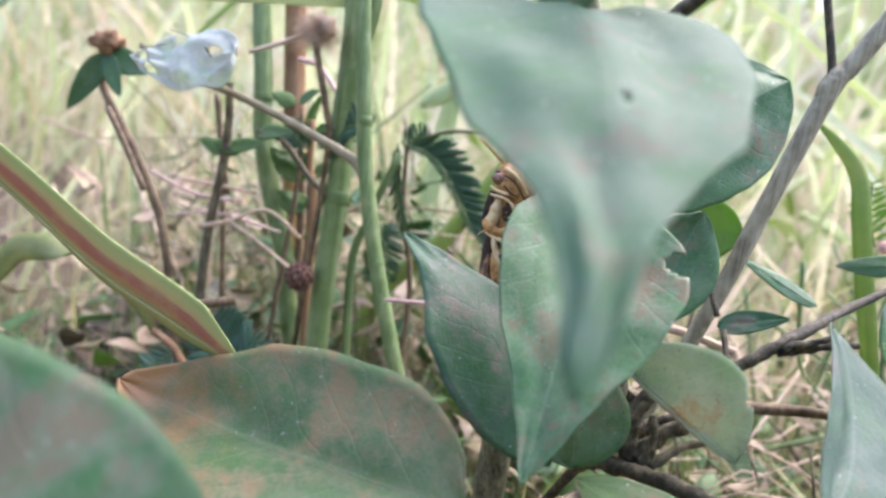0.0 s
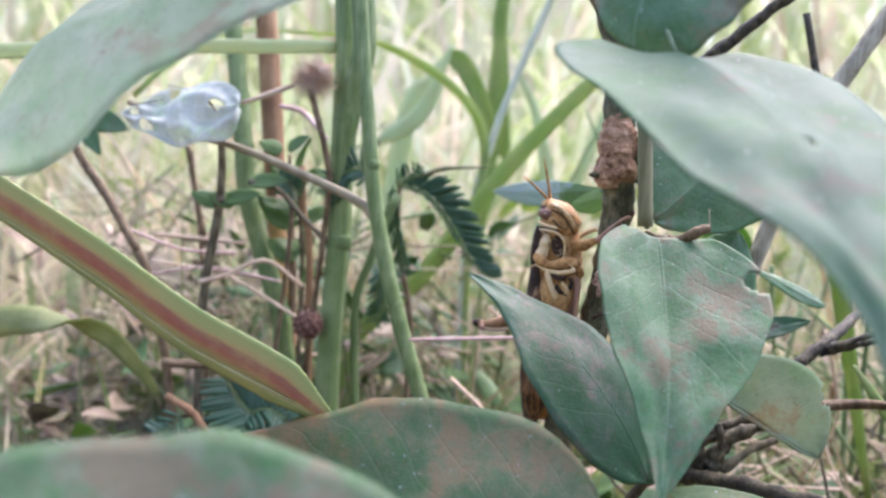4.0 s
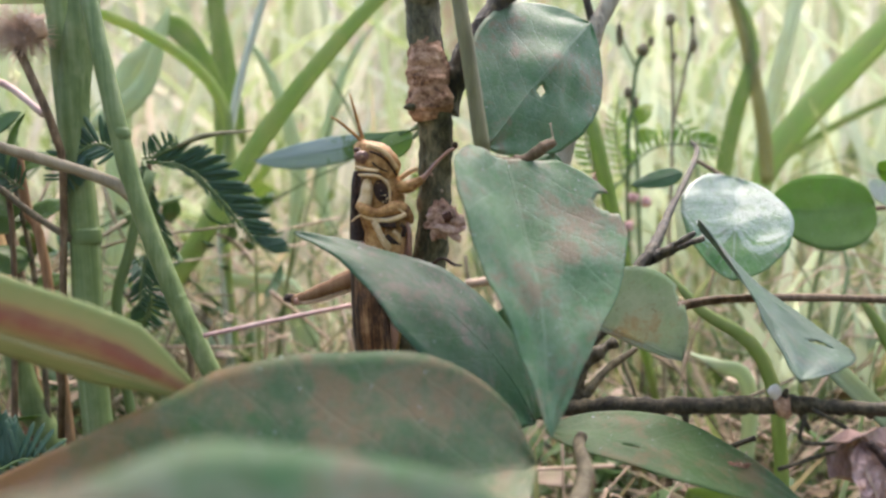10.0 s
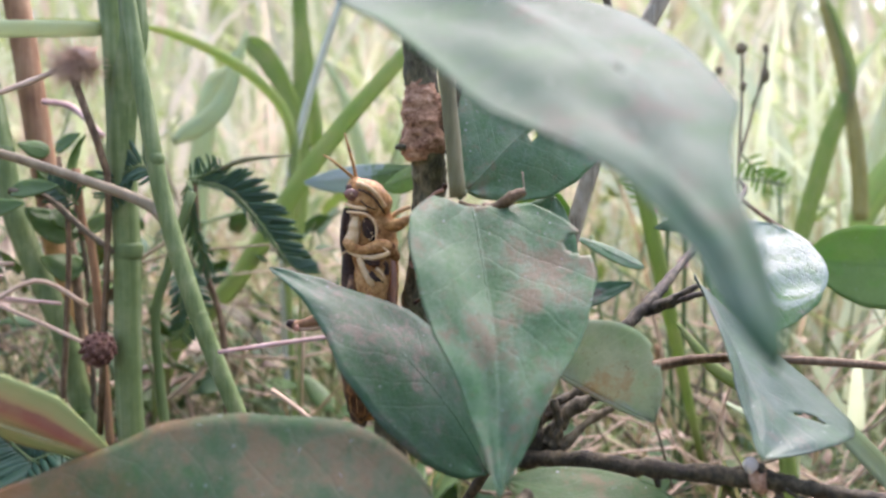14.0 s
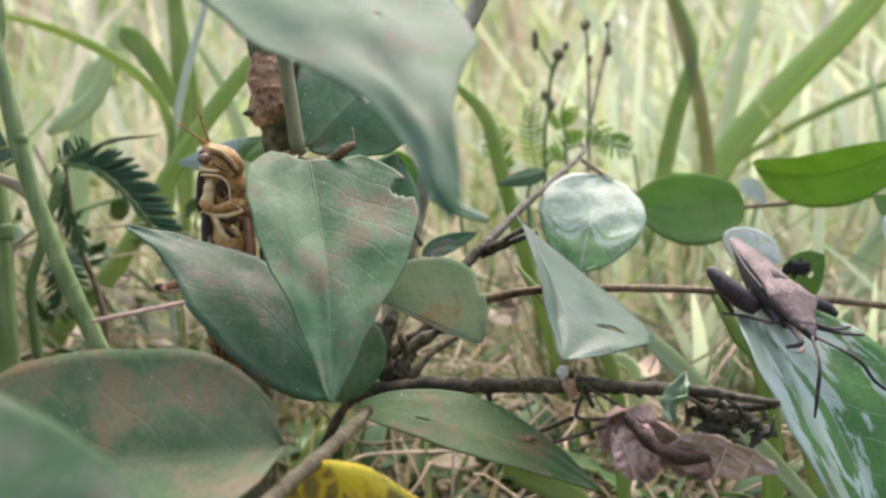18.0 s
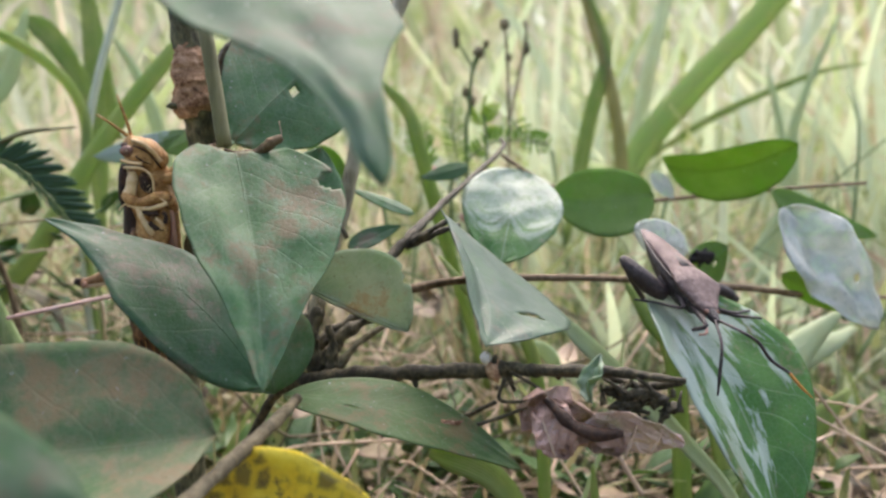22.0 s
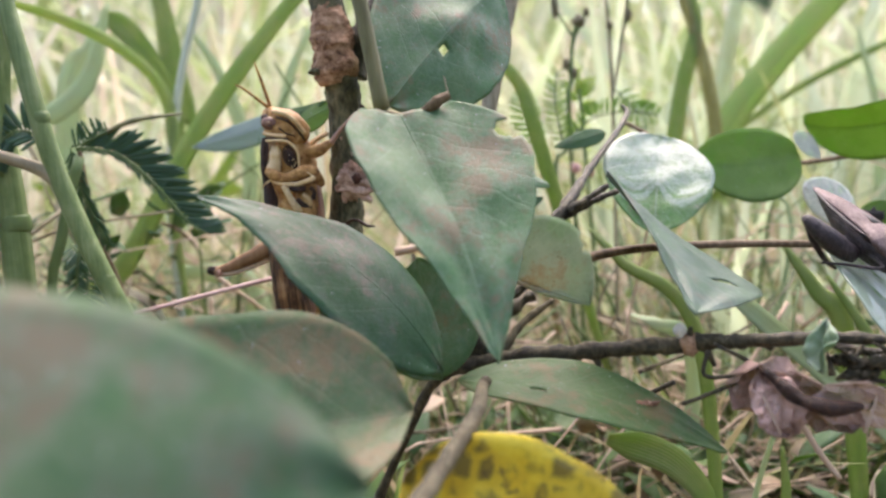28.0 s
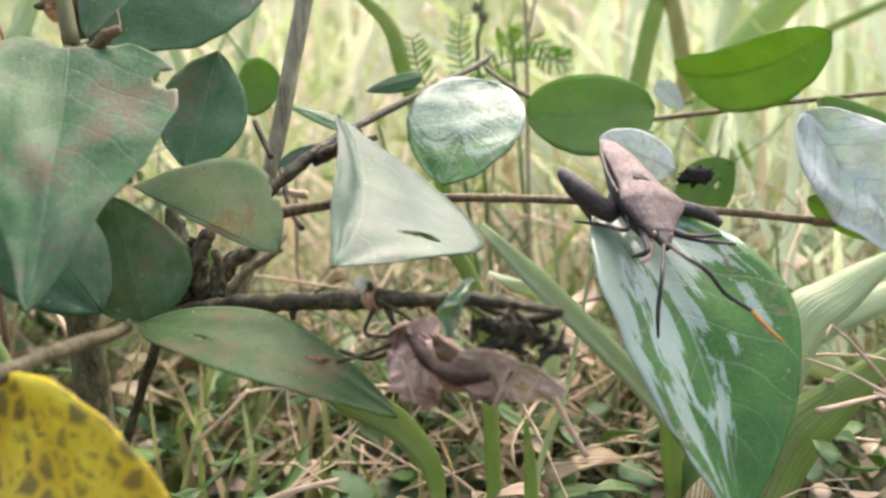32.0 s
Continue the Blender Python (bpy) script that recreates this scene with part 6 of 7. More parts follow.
mim = thing("mimosa", V(-4.3, 19.8, 0), "sensitive plant with dark feathery leaves on a thin stem", "mimosa plant")
part("stem", bar([(-4.2, 20.2, 0, 0.1), (*(-3.99, 20.20, 7.46), 0.09), (*(-4.49, 20.00, 10.21), 0.07), (*(-4.57, 19.80, 12.23), 0.06)], n=16, sides=7), M_vine, mim)
pinna(mim, [(-4.67, 19.60, 12.27), (-4.41, 19.60, 12.31), (-4.07, 19.60, 12.47), (-3.83, 19.60, 12.54)], (0.1, -0.8, 0.2), 9, 0.52, sides=(1,), angle=84)
part("rib", bar([(*(-3.83, 19.60, 12.54), 0.05), (*(-3.39, 19.60, 12.72), 0.07), (*(-2.92, 19.60, 12.81), 0.06), (*(-2.35, 19.90, 12.87), 0.035), (*(-2.08, 20.00, 12.90), 0.02)], n=18, sides=7, rough=0.2), M_olive, mim, "folded brownish rib of a closed leaf")
pinna(mim, [(-4.58, 19.60, 12.21), (-3.96, 19.60, 12.12), (-3.51, 19.60, 11.90), (-3.07, 19.60, 11.43), (-2.64, 19.60, 10.86), (-2.20, 19.60, 10.21), (-1.83, 19.60, 9.89)], (0.15, -0.95, 0.2), 40, 0.98, sides=(1,), angle=47, lift=0.05)
pinna(mim, [(-4.59, 19.60, 12.18), (-3.96, 19.60, 12.10), (-3.51, 19.60, 11.86), (-3.08, 19.60, 11.39), (-2.64, 19.60, 10.82), (-2.20, 19.60, 10.17)], (0.1, -0.9, 0.4), 30, 0.3, sides=(-1,), angle=30, lift=0.05)
pinna(mim, [(-4.61, 19.30, 12.21), (-4.55, 19.30, 11.70), (-4.46, 19.30, 11.09), (-4.27, 19.30, 10.47), (-4.07, 19.30, 9.94)], (-0.4, -0.85, 0.1), 24, 0.5, sides=(-1, 1), angle=34)
pinna(mim, [(-4.69, 19.40, 10.01), (-4.77, 19.40, 9.67), (-4.87, 19.40, 9.26), (-4.93, 19.40, 8.78)], (-0.2, -0.9, 0.1), 14, 0.45, sides=(1,), angle=60)
pinna(mim, [(-5.03, 19.80, 9.93), (-4.78, 19.60, 9.52), (-4.72, 19.60, 8.78), (-4.96, 19.60, 8.19)], (0.4, -0.8, 0.1), 18, 0.62)
pinna(mim, [(-4.78, 18.00, 12.37), (-5.14, 17.90, 12.56), (-5.60, 17.90, 12.36), (-5.95, 17.90, 11.84)], (0.1, -0.9, 0.3), 18, 0.7)
pinna(mim, [(-6.97, 18.50, 11.64), (-7.32, 18.40, 11.97), (-7.65, 18.40, 12.17)], (0.1, -0.9, 0.3), 12, 0.55)
fern = thing("mimosa", V((-7.33, 16.50, 5.74)), "low feathery sensitive plant near the ground", "mimosa plant")
part("stem", bar([(-6.0, 16.5, 0, 0.07), (*(-6.10, 16.50, 4.96), 0.06), (*(-6.10, 16.30, 5.81), 0.05)], n=8, sides=6), M_vine, fern)
pinna(fern, [(-6.10, 16.30, 5.81), (-6.61, 16.00, 6.05), (-7.20, 16.00, 6.43), (-7.66, 16.00, 6.99)], (0.1, -0.75, 0.6), 26, 1.1)
pinna(fern, [(-8.81, 16.00, 5.93), (-9.09, 15.80, 5.50), (-9.34, 15.60, 5.34)], (0.1, -0.6, 0.8), 8, 0.7)
pinna(fern, [(-8.11, 16.30, 4.98), (-7.37, 16.00, 5.88), (-6.51, 16.00, 6.37), (-5.93, 16.00, 6.14)], (0.1, -0.6, 0.8), 16, 0.85)
lit = thing("mimosa", V(10.5, 24, 0), "feathery mimosa sprig with its light painted as pale leaflets", "mimosa plant")
part("stem", bar([(9.6, 24.5, 0, 0.08), (*(8.70, 24.00, 9.85), 0.07), (*(9.08, 24.00, 11.26), 0.06), (*(9.58, 24.00, 11.97), 0.05)], n=12, sides=6), M_green_stem, lit)
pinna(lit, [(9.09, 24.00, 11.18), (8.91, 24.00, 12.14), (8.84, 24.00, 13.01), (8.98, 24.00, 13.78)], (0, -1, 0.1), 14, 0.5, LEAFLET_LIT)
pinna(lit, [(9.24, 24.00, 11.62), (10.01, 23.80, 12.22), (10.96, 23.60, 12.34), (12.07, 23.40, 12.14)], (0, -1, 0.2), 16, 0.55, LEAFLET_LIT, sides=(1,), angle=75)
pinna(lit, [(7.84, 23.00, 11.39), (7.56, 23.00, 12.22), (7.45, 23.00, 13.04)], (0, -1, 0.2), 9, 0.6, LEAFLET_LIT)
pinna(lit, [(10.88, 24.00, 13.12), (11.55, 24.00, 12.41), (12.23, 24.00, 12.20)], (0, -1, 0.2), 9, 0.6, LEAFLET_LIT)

# ---- seed heads and small left things ----
M_seed = bark_material("seed_head", [(0.3, (0.04, 0.02, 0.015)), (0.5, (0.14, 0.07, 0.05)), (0.75, (0.4, 0.27, 0.17))], 500, 0.8, 1.0, 0.8)
M_fuzz = bark_material("fuzz", [(0.3, (0.45, 0.3, 0.19)), (0.7, (0.75, 0.56, 0.42))], 500, 0.9, 1.0, 0.8)
seed = thing("dry_seed_ball", V(-6.12, 17.47, 8.33), "dark brown dried seed head on a thin stalk", "seed ball")
bm = bmesh.new()
blob(bm, (-6.12, 17.47, 8.33), (0.36, 0.34, 0.36), rough=0.2)
rs = random.Random(3)
for k in range(46):
    a, h = k * 2.4, 1 - 2 * (k + 0.5) / 46
    r = math.sqrt(1 - h * h)
    blob(bm, (-6.12 + 0.36 * r * math.cos(a), 17.47 + 0.34 * r * math.sin(a), 8.33 + 0.36 * h), (0.07, 0.07, 0.07), rough=0.3, seed=k, u=6, v=4)
part("head", bm, M_seed, seed)
part("stalk", bar([(-6.4, 17.6, 8.4, 0.05), (*(-7.65, 17.60, 8.98), 0.05), (*(-8.51, 17.40, 9.40), 0.05)], n=10, sides=6), M_straw, seed)
fz = thing("dry_flower", V(-6.2, 17.3, 14.9), "fuzzy pinkish brown dried flower on a dark stalk", "dry flower")
bm = bmesh.new()
blob(bm, (-6.13, 17.35, 14.92), (0.3, 0.22, 0.26), rough=0.6)
c = Vector((-6.22, 17.35, 14.85))
for k in range(700):
    d = Vector((rs.gauss(-0.35, 1), rs.gauss(0, 1), rs.gauss(-0.15, 0.8))).normalized()
    q = c + d * 0.15
    e = c + d * rs.uniform(0.4, 0.72) + Vector((-0.12, 0, -0.05))
    tube(bm, [(*q, 0.009), (*((q + e) / 2 + Vector((rs.uniform(-.08, .08), 0, rs.uniform(-.08, .08)))), 0.006), (*e, 0.003)], n=2, sides=3)
part("tuft", bm, M_fuzz, fz)
part("stalk", bar([(*(-6.44, 17.40, 14.53), 0.09), (*(-6.16, 17.40, 13.73), 0.09), (*(-5.91, 17.50, 12.80), 0.09), (*(-5.92, 17.80, 11.58), 0.08), (-6.6, 18.4, 6, 0.08)], n=14, sides=8), M_vine, fz)
st = thing("dead_stick", V((-7.48, 17.20, 14.38)), "pale dry straw caught between the stalks", "stick")
part("straw", bar([(*(-8.03, 16.80, 14.03), 0.05), (*(-7.27, 17.00, 14.35), 0.07), (*(-6.67, 17.20, 14.66), 0.05)], n=8, sides=6), M_straw, st)
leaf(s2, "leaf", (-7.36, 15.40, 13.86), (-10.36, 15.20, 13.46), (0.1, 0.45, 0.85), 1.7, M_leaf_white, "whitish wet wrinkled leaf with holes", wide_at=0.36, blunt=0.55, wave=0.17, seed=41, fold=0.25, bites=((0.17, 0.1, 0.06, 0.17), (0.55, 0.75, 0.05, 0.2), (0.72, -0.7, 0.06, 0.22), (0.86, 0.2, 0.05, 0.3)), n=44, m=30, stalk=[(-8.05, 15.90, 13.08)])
# thin dark bars laid on the blade to look like creases
for a, b, r in (((-7.95, 15.05, 13.88), (-7.75, 15.05, 13.68), 0.035), ((-9.07, 15.05, 14.21), (-8.44, 15.05, 14.10), 0.012), ((-9.91, 15.05, 13.70), (-9.14, 15.05, 13.85), 0.012)):
    part("crease", bar([(*a, r), (*b, 0.6 * r)], n=6, sides=6, rough=0.3), M_twig, s2, "dark bar laid on the whitish leaf to imitate a crease")
pair = thing("small_plant", V(-8.0, 17.2, 0), "thin jointed weed with small paired green leaves", "weed")
part("stem", bar([(-8.2, 18.5, 0, 0.09), (*(-7.43, 18.80, 9.90), 0.07), (*(-7.66, 19.00, 12.80), 0.06)], n=10, sides=6), M_vine, pair)
for k, (a, b) in enumerate((((-7.78, 18.80, 12.90), (-8.39, 18.50, 13.11)), ((-7.64, 18.80, 12.95), (-6.95, 18.70, 13.35)), ((-8.34, 18.00, 11.97), (-7.07, 17.80, 12.10)), ((-8.30, 17.30, 11.41), (-9.02, 17.00, 11.60)), ((-8.63, 17.20, 11.47), (-7.54, 17.20, 11.72)), ((-8.70, 17.20, 11.35), (-9.52, 17.00, 11.60)))):
    leaf(pair, "leaf", a, b, (0, 0.5, 0.8), 0.5, M_leaf_weed, "", seed=50 + k, n=12, m=6)

M_bud = bark_material("pink_bud", [(0.34, (0.4, 0.16, 0.14)), (0.5, (0.6, 0.34, 0.3)), (0.68, (0.75, 0.55, 0.5))], 700, 0.8)
M_white = bark_material("white_husk", [(0.3, (0.6, 0.58, 0.5)), (0.7, (0.8, 0.79, 0.74))], 700, 0.6)
M_grass_olive = grass_material("olive_grass", [(0.0, (0.22, 0.28, 0.08)), (1.0, (0.32, 0.31, 0.1))], 0.45)
M_grass_lime = grass_material("lime_grass", [(0.0, (0.32, 0.48, 0.14)), (1.0, (0.44, 0.58, 0.22))], 0.55)

# ---- background blades ----
def blade_of(name, points, width, material, label, **kw):
    ob = thing(name, V(points[0]), label, "sedge", "sedge blades")
    b = part("blade", ribbon(bmesh.new(), points, width, **kw), material, ob)
    line = spline(points, 12)
    part("keel", bar([(*q, 0.03 * width * (1 - 0.8 * i / 12)) for i, q in enumerate(line)], n=14, sides=5), material, ob)
    return ob


G1 = "fresh green grass blade crossing behind the grasshopper"
blade_of("sedge", [(-6.5, 24, 0), (-7.28, 24.00, 5.87), (-4.87, 24.00, 8.96), (-2.52, 24.00, 12.49), (-0.42, 24.00, 15.06), (1.99, 24.00, 17.42), (6.5, 24, 20.5)], 0.6, M_grass_green, G1, taper=0.6, n=24)
blade_of("sedge", [(-3.6, 27.5, 0), (-3.87, 27.00, 9.58), (-3.55, 27.00, 13.56), (-4.57, 26.50, 15.53), (-6.97, 26.00, 16.89), (-9.55, 25.00, 17.21), (-13.47, 24.00, 16.78), (-16, 23.5, 14.5)], 0.36, M_grass_green, "long green blade arching over", taper=0.4, n=30, fold=0.5)
stalk("reed", [(-3.8, 27.2, 0, 0.14), (*(-3.99, 27.20, 9.56), 0.14), (*(-3.40, 27.20, 13.73), 0.14), (*(-2.12, 27.20, 17.76), 0.13), (0.2, 27.2, 24, 0.12)], "slim grey green grass stem", M_cane_pale, n=20)
for pts, w, mat in (([(-4.46, 32.00, 9.13), (-4.27, 32.00, 14.26), (-4.28, 32.00, 18.78), (-4.5, 32, 26)], 0.75, M_grass_green),
                    ([(-9, 30, 0), (-7.71, 30.00, 14.01), (-6.56, 30.00, 16.47), (-5.89, 30.00, 17.62)], 0.85, M_grass_pale),
                    ([(-6.00, 30.00, 17.62), (-5.15, 30.00, 16.89), (-4.21, 30.00, 15.19), (-3.47, 30.00, 13.48)], 0.8, M_grass_green),
                    ([(-1, 28, 4), (-1.75, 28.00, 7.40), (-2.99, 28.00, 8.03), (-4.65, 28.00, 8.24)], 0.9, M_grass_pale),
                    ([(21.09, 36.00, 11.18), (25.89, 36.00, 13.76), (31.54, 36.00, 15.83), (34.99, 36.00, 16.44)], 0.4, M_grass_green),
                    ([(9.4, 22, 4), (7.38, 21.00, 11.30), (6.95, 21.00, 13.05), (6.30, 21.00, 13.85), (5.79, 21.00, 14.26)], 0.42, M_grass_green),
                    ([(8.69, 14.50, 8.45), (10.18, 14.00, 6.85), (11.58, 13.40, 5.25), (12.70, 12.80, 3.48), (13, 12, 0)], 0.42, M_grass_pale),
                    ([(10.5, 15, 0), (9.54, 14.50, 2.85), (10.26, 14.50, 5.19), (10.89, 14.60, 7.85)], 0.12, M_grass_pale),
                    ([(14.0, 15, 2.5), (15.51, 16.00, 5.50), (16.87, 16.50, 6.31), (18.41, 17.00, 7.03)], 1.15, M_grass_pale),
                    ([(13.6, 14.6, 1.0), (14.88, 15.00, 3.25), (15.97, 15.20, 4.15), (17.55, 15.50, 5.25)], 1.3, M_grass_green),
                    ([(12.6, 15, 0), (12.32, 15.00, 6.29), (11.70, 15.20, 7.65), (11.17, 15.60, 8.71)], 0.5, M_grass_green),
                    ([(5.76, 12.80, 5.84), (6.47, 12.80, 5.55), (7.07, 12.70, 5.15), (7.55, 12.60, 4.37), (7.6, 12.5, 3)], 0.55, M_grass_green),
                    ([(9.0, 13.0, 0), (9.25, 12.80, 3.71), (9.22, 12.80, 5.19)], 0.25, M_grass_green),
                    ([(8.6, 14.2, 0), (8.59, 14.60, 6.92), (7.13, 15.00, 8.74), (6.60, 15.40, 9.47)], 0.3, M_grass_green),
                    ([(-15, 15.2, 6.5), (-13.89, 15.20, 7.83), (-11.15, 15.40, 8.02), (-9.94, 15.60, 7.14), (-9.42, 15.80, 6.31)], 0.8, M_grass_olive)):
    blade_of("sedge", pts, w, mat, {"fresh_grass": "fresh green sedge blade", "pale_grass": "pale bluish green sedge blade"}.get(mat.name, "dull green sedge blade bent over"), n=20, taper=0.85)

blade_of("sedge", [(19.6, 34, 9.0), (20.40, 34.00, 11.74), (23.41, 34.00, 15.04), (26.76, 34.00, 18.11), (30.48, 34.00, 22.08), (33.5, 34, 24.5)], 1.45, M_grass_lime, "broad bright green sedge blade in the light", n=24, taper=0.25, start=0.25)
blade_of("sedge", [(17.78, 30.00, 10.78), (17.54, 30.00, 13.25), (16.89, 30.00, 16.17), (15.85, 30.00, 19.26)], 0.62, M_grass_olive, "olive sedge blade with a rusty streak", n=18, taper=0.5, start=0.8)
blade_of("sedge", [(20.92, 36.00, 10.67), (21.97, 36.00, 15.93), (23.36, 36.00, 21.12)], 0.85, M_grass_pale, "pale bluish green sedge blade", n=18, taper=0.2, start=0.5)
pod = thing("seed_stalk", V(9.8, 24.6, 0), "slender weeds with small olive brown seed pods", "weed")
M_pod = bark_material("seed_pod", [(0.34, (0.07, 0.055, 0.03)), (0.5, (0.15, 0.13, 0.07)), (0.68, (0.3, 0.25, 0.15))], 600, 0.7)
part("stem", bar([(9.6, 24.8, 0, 0.08), (*(9.40, 24.40, 11.73), 0.075), (*(9.56, 24.40, 13.48), 0.07), (*(9.71, 24.40, 14.83), 0.06), (*(9.92, 24.40, 15.36), 0.05)], n=16, sides=6), M_green_stem, pod)
part("stem", bar([(10.6, 24.8, 0, 0.08), (*(10.92, 24.40, 11.69), 0.06), (*(10.97, 24.40, 14.62), 0.05), (*(10.92, 24.40, 16.32), 0.04)], n=16, sides=6), M_shoot, pod)
part("stem", bar([(*(10.94, 24.40, 12.87), 0.05), (*(11.38, 24.40, 14.62), 0.045), (*(11.73, 24.40, 16.36), 0.035)], n=10, sides=6), M_shoot, pod)
for k, (c, foot, r, h) in enumerate((((9.17, 24.40, 15.88), (9.71, 24.40, 14.92), 0.11, 0.34), ((9.96, 24.40, 15.40), (9.70, 24.40, 14.63), 0.20, 0.20), ((9.43, 24.40, 14.06), (9.58, 24.40, 13.57), 0.12, 0.17), ((9.68, 24.40, 13.75), (9.55, 24.40, 13.28), 0.13, 0.17), ((10.23, 24.40, 15.69), (9.85, 24.40, 15.02), 0.10, 0.14), ((10.90, 24.40, 16.36), (10.99, 24.40, 15.59), 0.17, 0.18), ((11.00, 24.40, 15.20), (10.97, 24.40, 14.62), 0.10, 0.14), ((11.68, 24.40, 15.53), (11.32, 24.40, 14.62), 0.11, 0.22), ((11.65, 24.40, 16.36), (11.70, 24.40, 15.78), 0.07, 0.12))):
    bm = bmesh.new()
    blob(bm, c, (r, r, h), rough=0.45, seed=k, u=12, v=9)
    top = part("seed_pod", bm, M_pod, pod)
    part("pedicel", bar([(*foot, 0.04), (*c, 0.035)], n=5, sides=5), M_green_stem, top)
for k, c in enumerate(((8.23, 24.00, 11.37), (9.42, 24.00, 10.68), (9.81, 23.90, 10.53), (9.15, 23.80, 9.78))):
    bm = bmesh.new()
    blob(bm, c, (0.17, 0.15, 0.17), rough=0.5, seed=k + 20, u=10, v=8)
    part("bud", bm, M_bud, lit, "pinkish flower bud")

limes = thing("weed", V(11.2, 27, 0), "soft yellow-green weed behind the seed pods", "weed")
part("stem", bar([(11.2, 27.3, 0, 0.08), (*(10.82, 27.00, 11.76), 0.07), (*(10.75, 27.00, 13.48), 0.06)], n=10, sides=6), M_green_stem, limes)
for k, (a, b, w) in enumerate((((10.74, 27.00, 13.16), (11.42, 27.00, 13.90), 0.8), ((10.67, 27.00, 13.06), (10.31, 27.00, 13.81), 0.6), ((10.79, 27.00, 12.63), (11.56, 27.00, 12.83), 0.7), ((10.74, 27.00, 13.38), (10.98, 27.00, 14.33), 0.5), ((10.83, 27.00, 11.98), (10.17, 27.00, 12.47), 0.6))):
    leaf(limes, "leaf", a, b, (0.2, 0.5, 0.8), w, M_leaf_lime, "", seed=80 + k, n=14, m=8, bow=0.1, wave=0.06)

# ---- dead straws and low clutter ----
for pts, r, mat, label in (
                           ([(-11.98, 19.00, 10.12), (-10.44, 19.00, 10.13), (-8.90, 19.00, 10.13)], 0.06, M_straw, "thin pink dry grass straw"),
                           ([(-12.62, 20.00, 9.11), (-10.19, 20.00, 9.07), (-8.41, 20.00, 8.93)], 0.05, M_straw, "thin pink dry grass straw"),
                           ([(-2.22, 18.00, 7.27), (-1.24, 17.50, 6.72), (-0.57, 17.00, 5.95)], 0.06, M_straw, "bent pale dry grass straw"),
                           ([(2.60, 17.00, 9.21), (3.74, 17.00, 9.27), (5.01, 17.00, 9.08)], 0.1, M_straw, "pale dry straw behind the stem"),
                           ([(10.11, 30.00, 5.87), (10.19, 30.00, 4.64), (10.26, 30.00, 3.12)], 0.14, M_dry, "short brown broken stalk"),
                           ([(4.35, 13.00, 5.96), (4.03, 12.60, 5.66), (3.51, 12.40, 5.26)], 0.04, M_straw, "thin pale dry grass straw"),
                           ([(5.97, 12.00, 4.62), (5.29, 11.60, 4.66), (4.60, 11.40, 4.52)], 0.05, M_straw, "thin pale dry grass straw"),
                           ([(9.71, 13.00, 5.61), (10.01, 12.80, 4.93), (10.25, 12.60, 4.48)], 0.06, M_straw, "thin pale dry grass straw"),
                           ([(-8.87, 15.00, 7.48), (-7.99, 15.50, 7.45), (-7.03, 16.00, 7.67)], 0.12, M_vine, "brown fallen twig on litter"),
                           ([(-8.69, 15.00, 6.66), (-7.91, 15.00, 6.31), (-7.38, 15.00, 5.60)], 0.1, M_dry, "brown dry curled stalk"),
                           ([(5.86, 14.00, 6.30), (6.53, 13.60, 6.21), (7.21, 13.00, 6.66)], 0.05, M_twig, "thin dark bare dead twig"),
                           ([(-11.42, 20.00, 12.70), (-11.20, 20.00, 11.53), (-10.71, 20.00, 9.76)], 0.07, M_vine, "thin brown upright dead stem"),
                           ([(-11.88, 16.00, 12.05), (-11.13, 16.00, 11.11), (-10.37, 16.00, 10.03)], 0.09, M_vine, "thin brown stem with a pink joint")):
    stalk("dead_stick", [(*q, r) for q in pts], label, mat, n=10, sides=7, rough=0.1)
chip = thing("seed_husk", V((6.66, 11.55, 7.98)), "small white seed husk on the twig", "seed husk")
bm = bmesh.new()
blob(bm, (6.66, 11.50, 7.99), (0.11, 0.07, 0.13), rough=0.4, u=10, v=7)
part("husk", bm, M_white, chip)
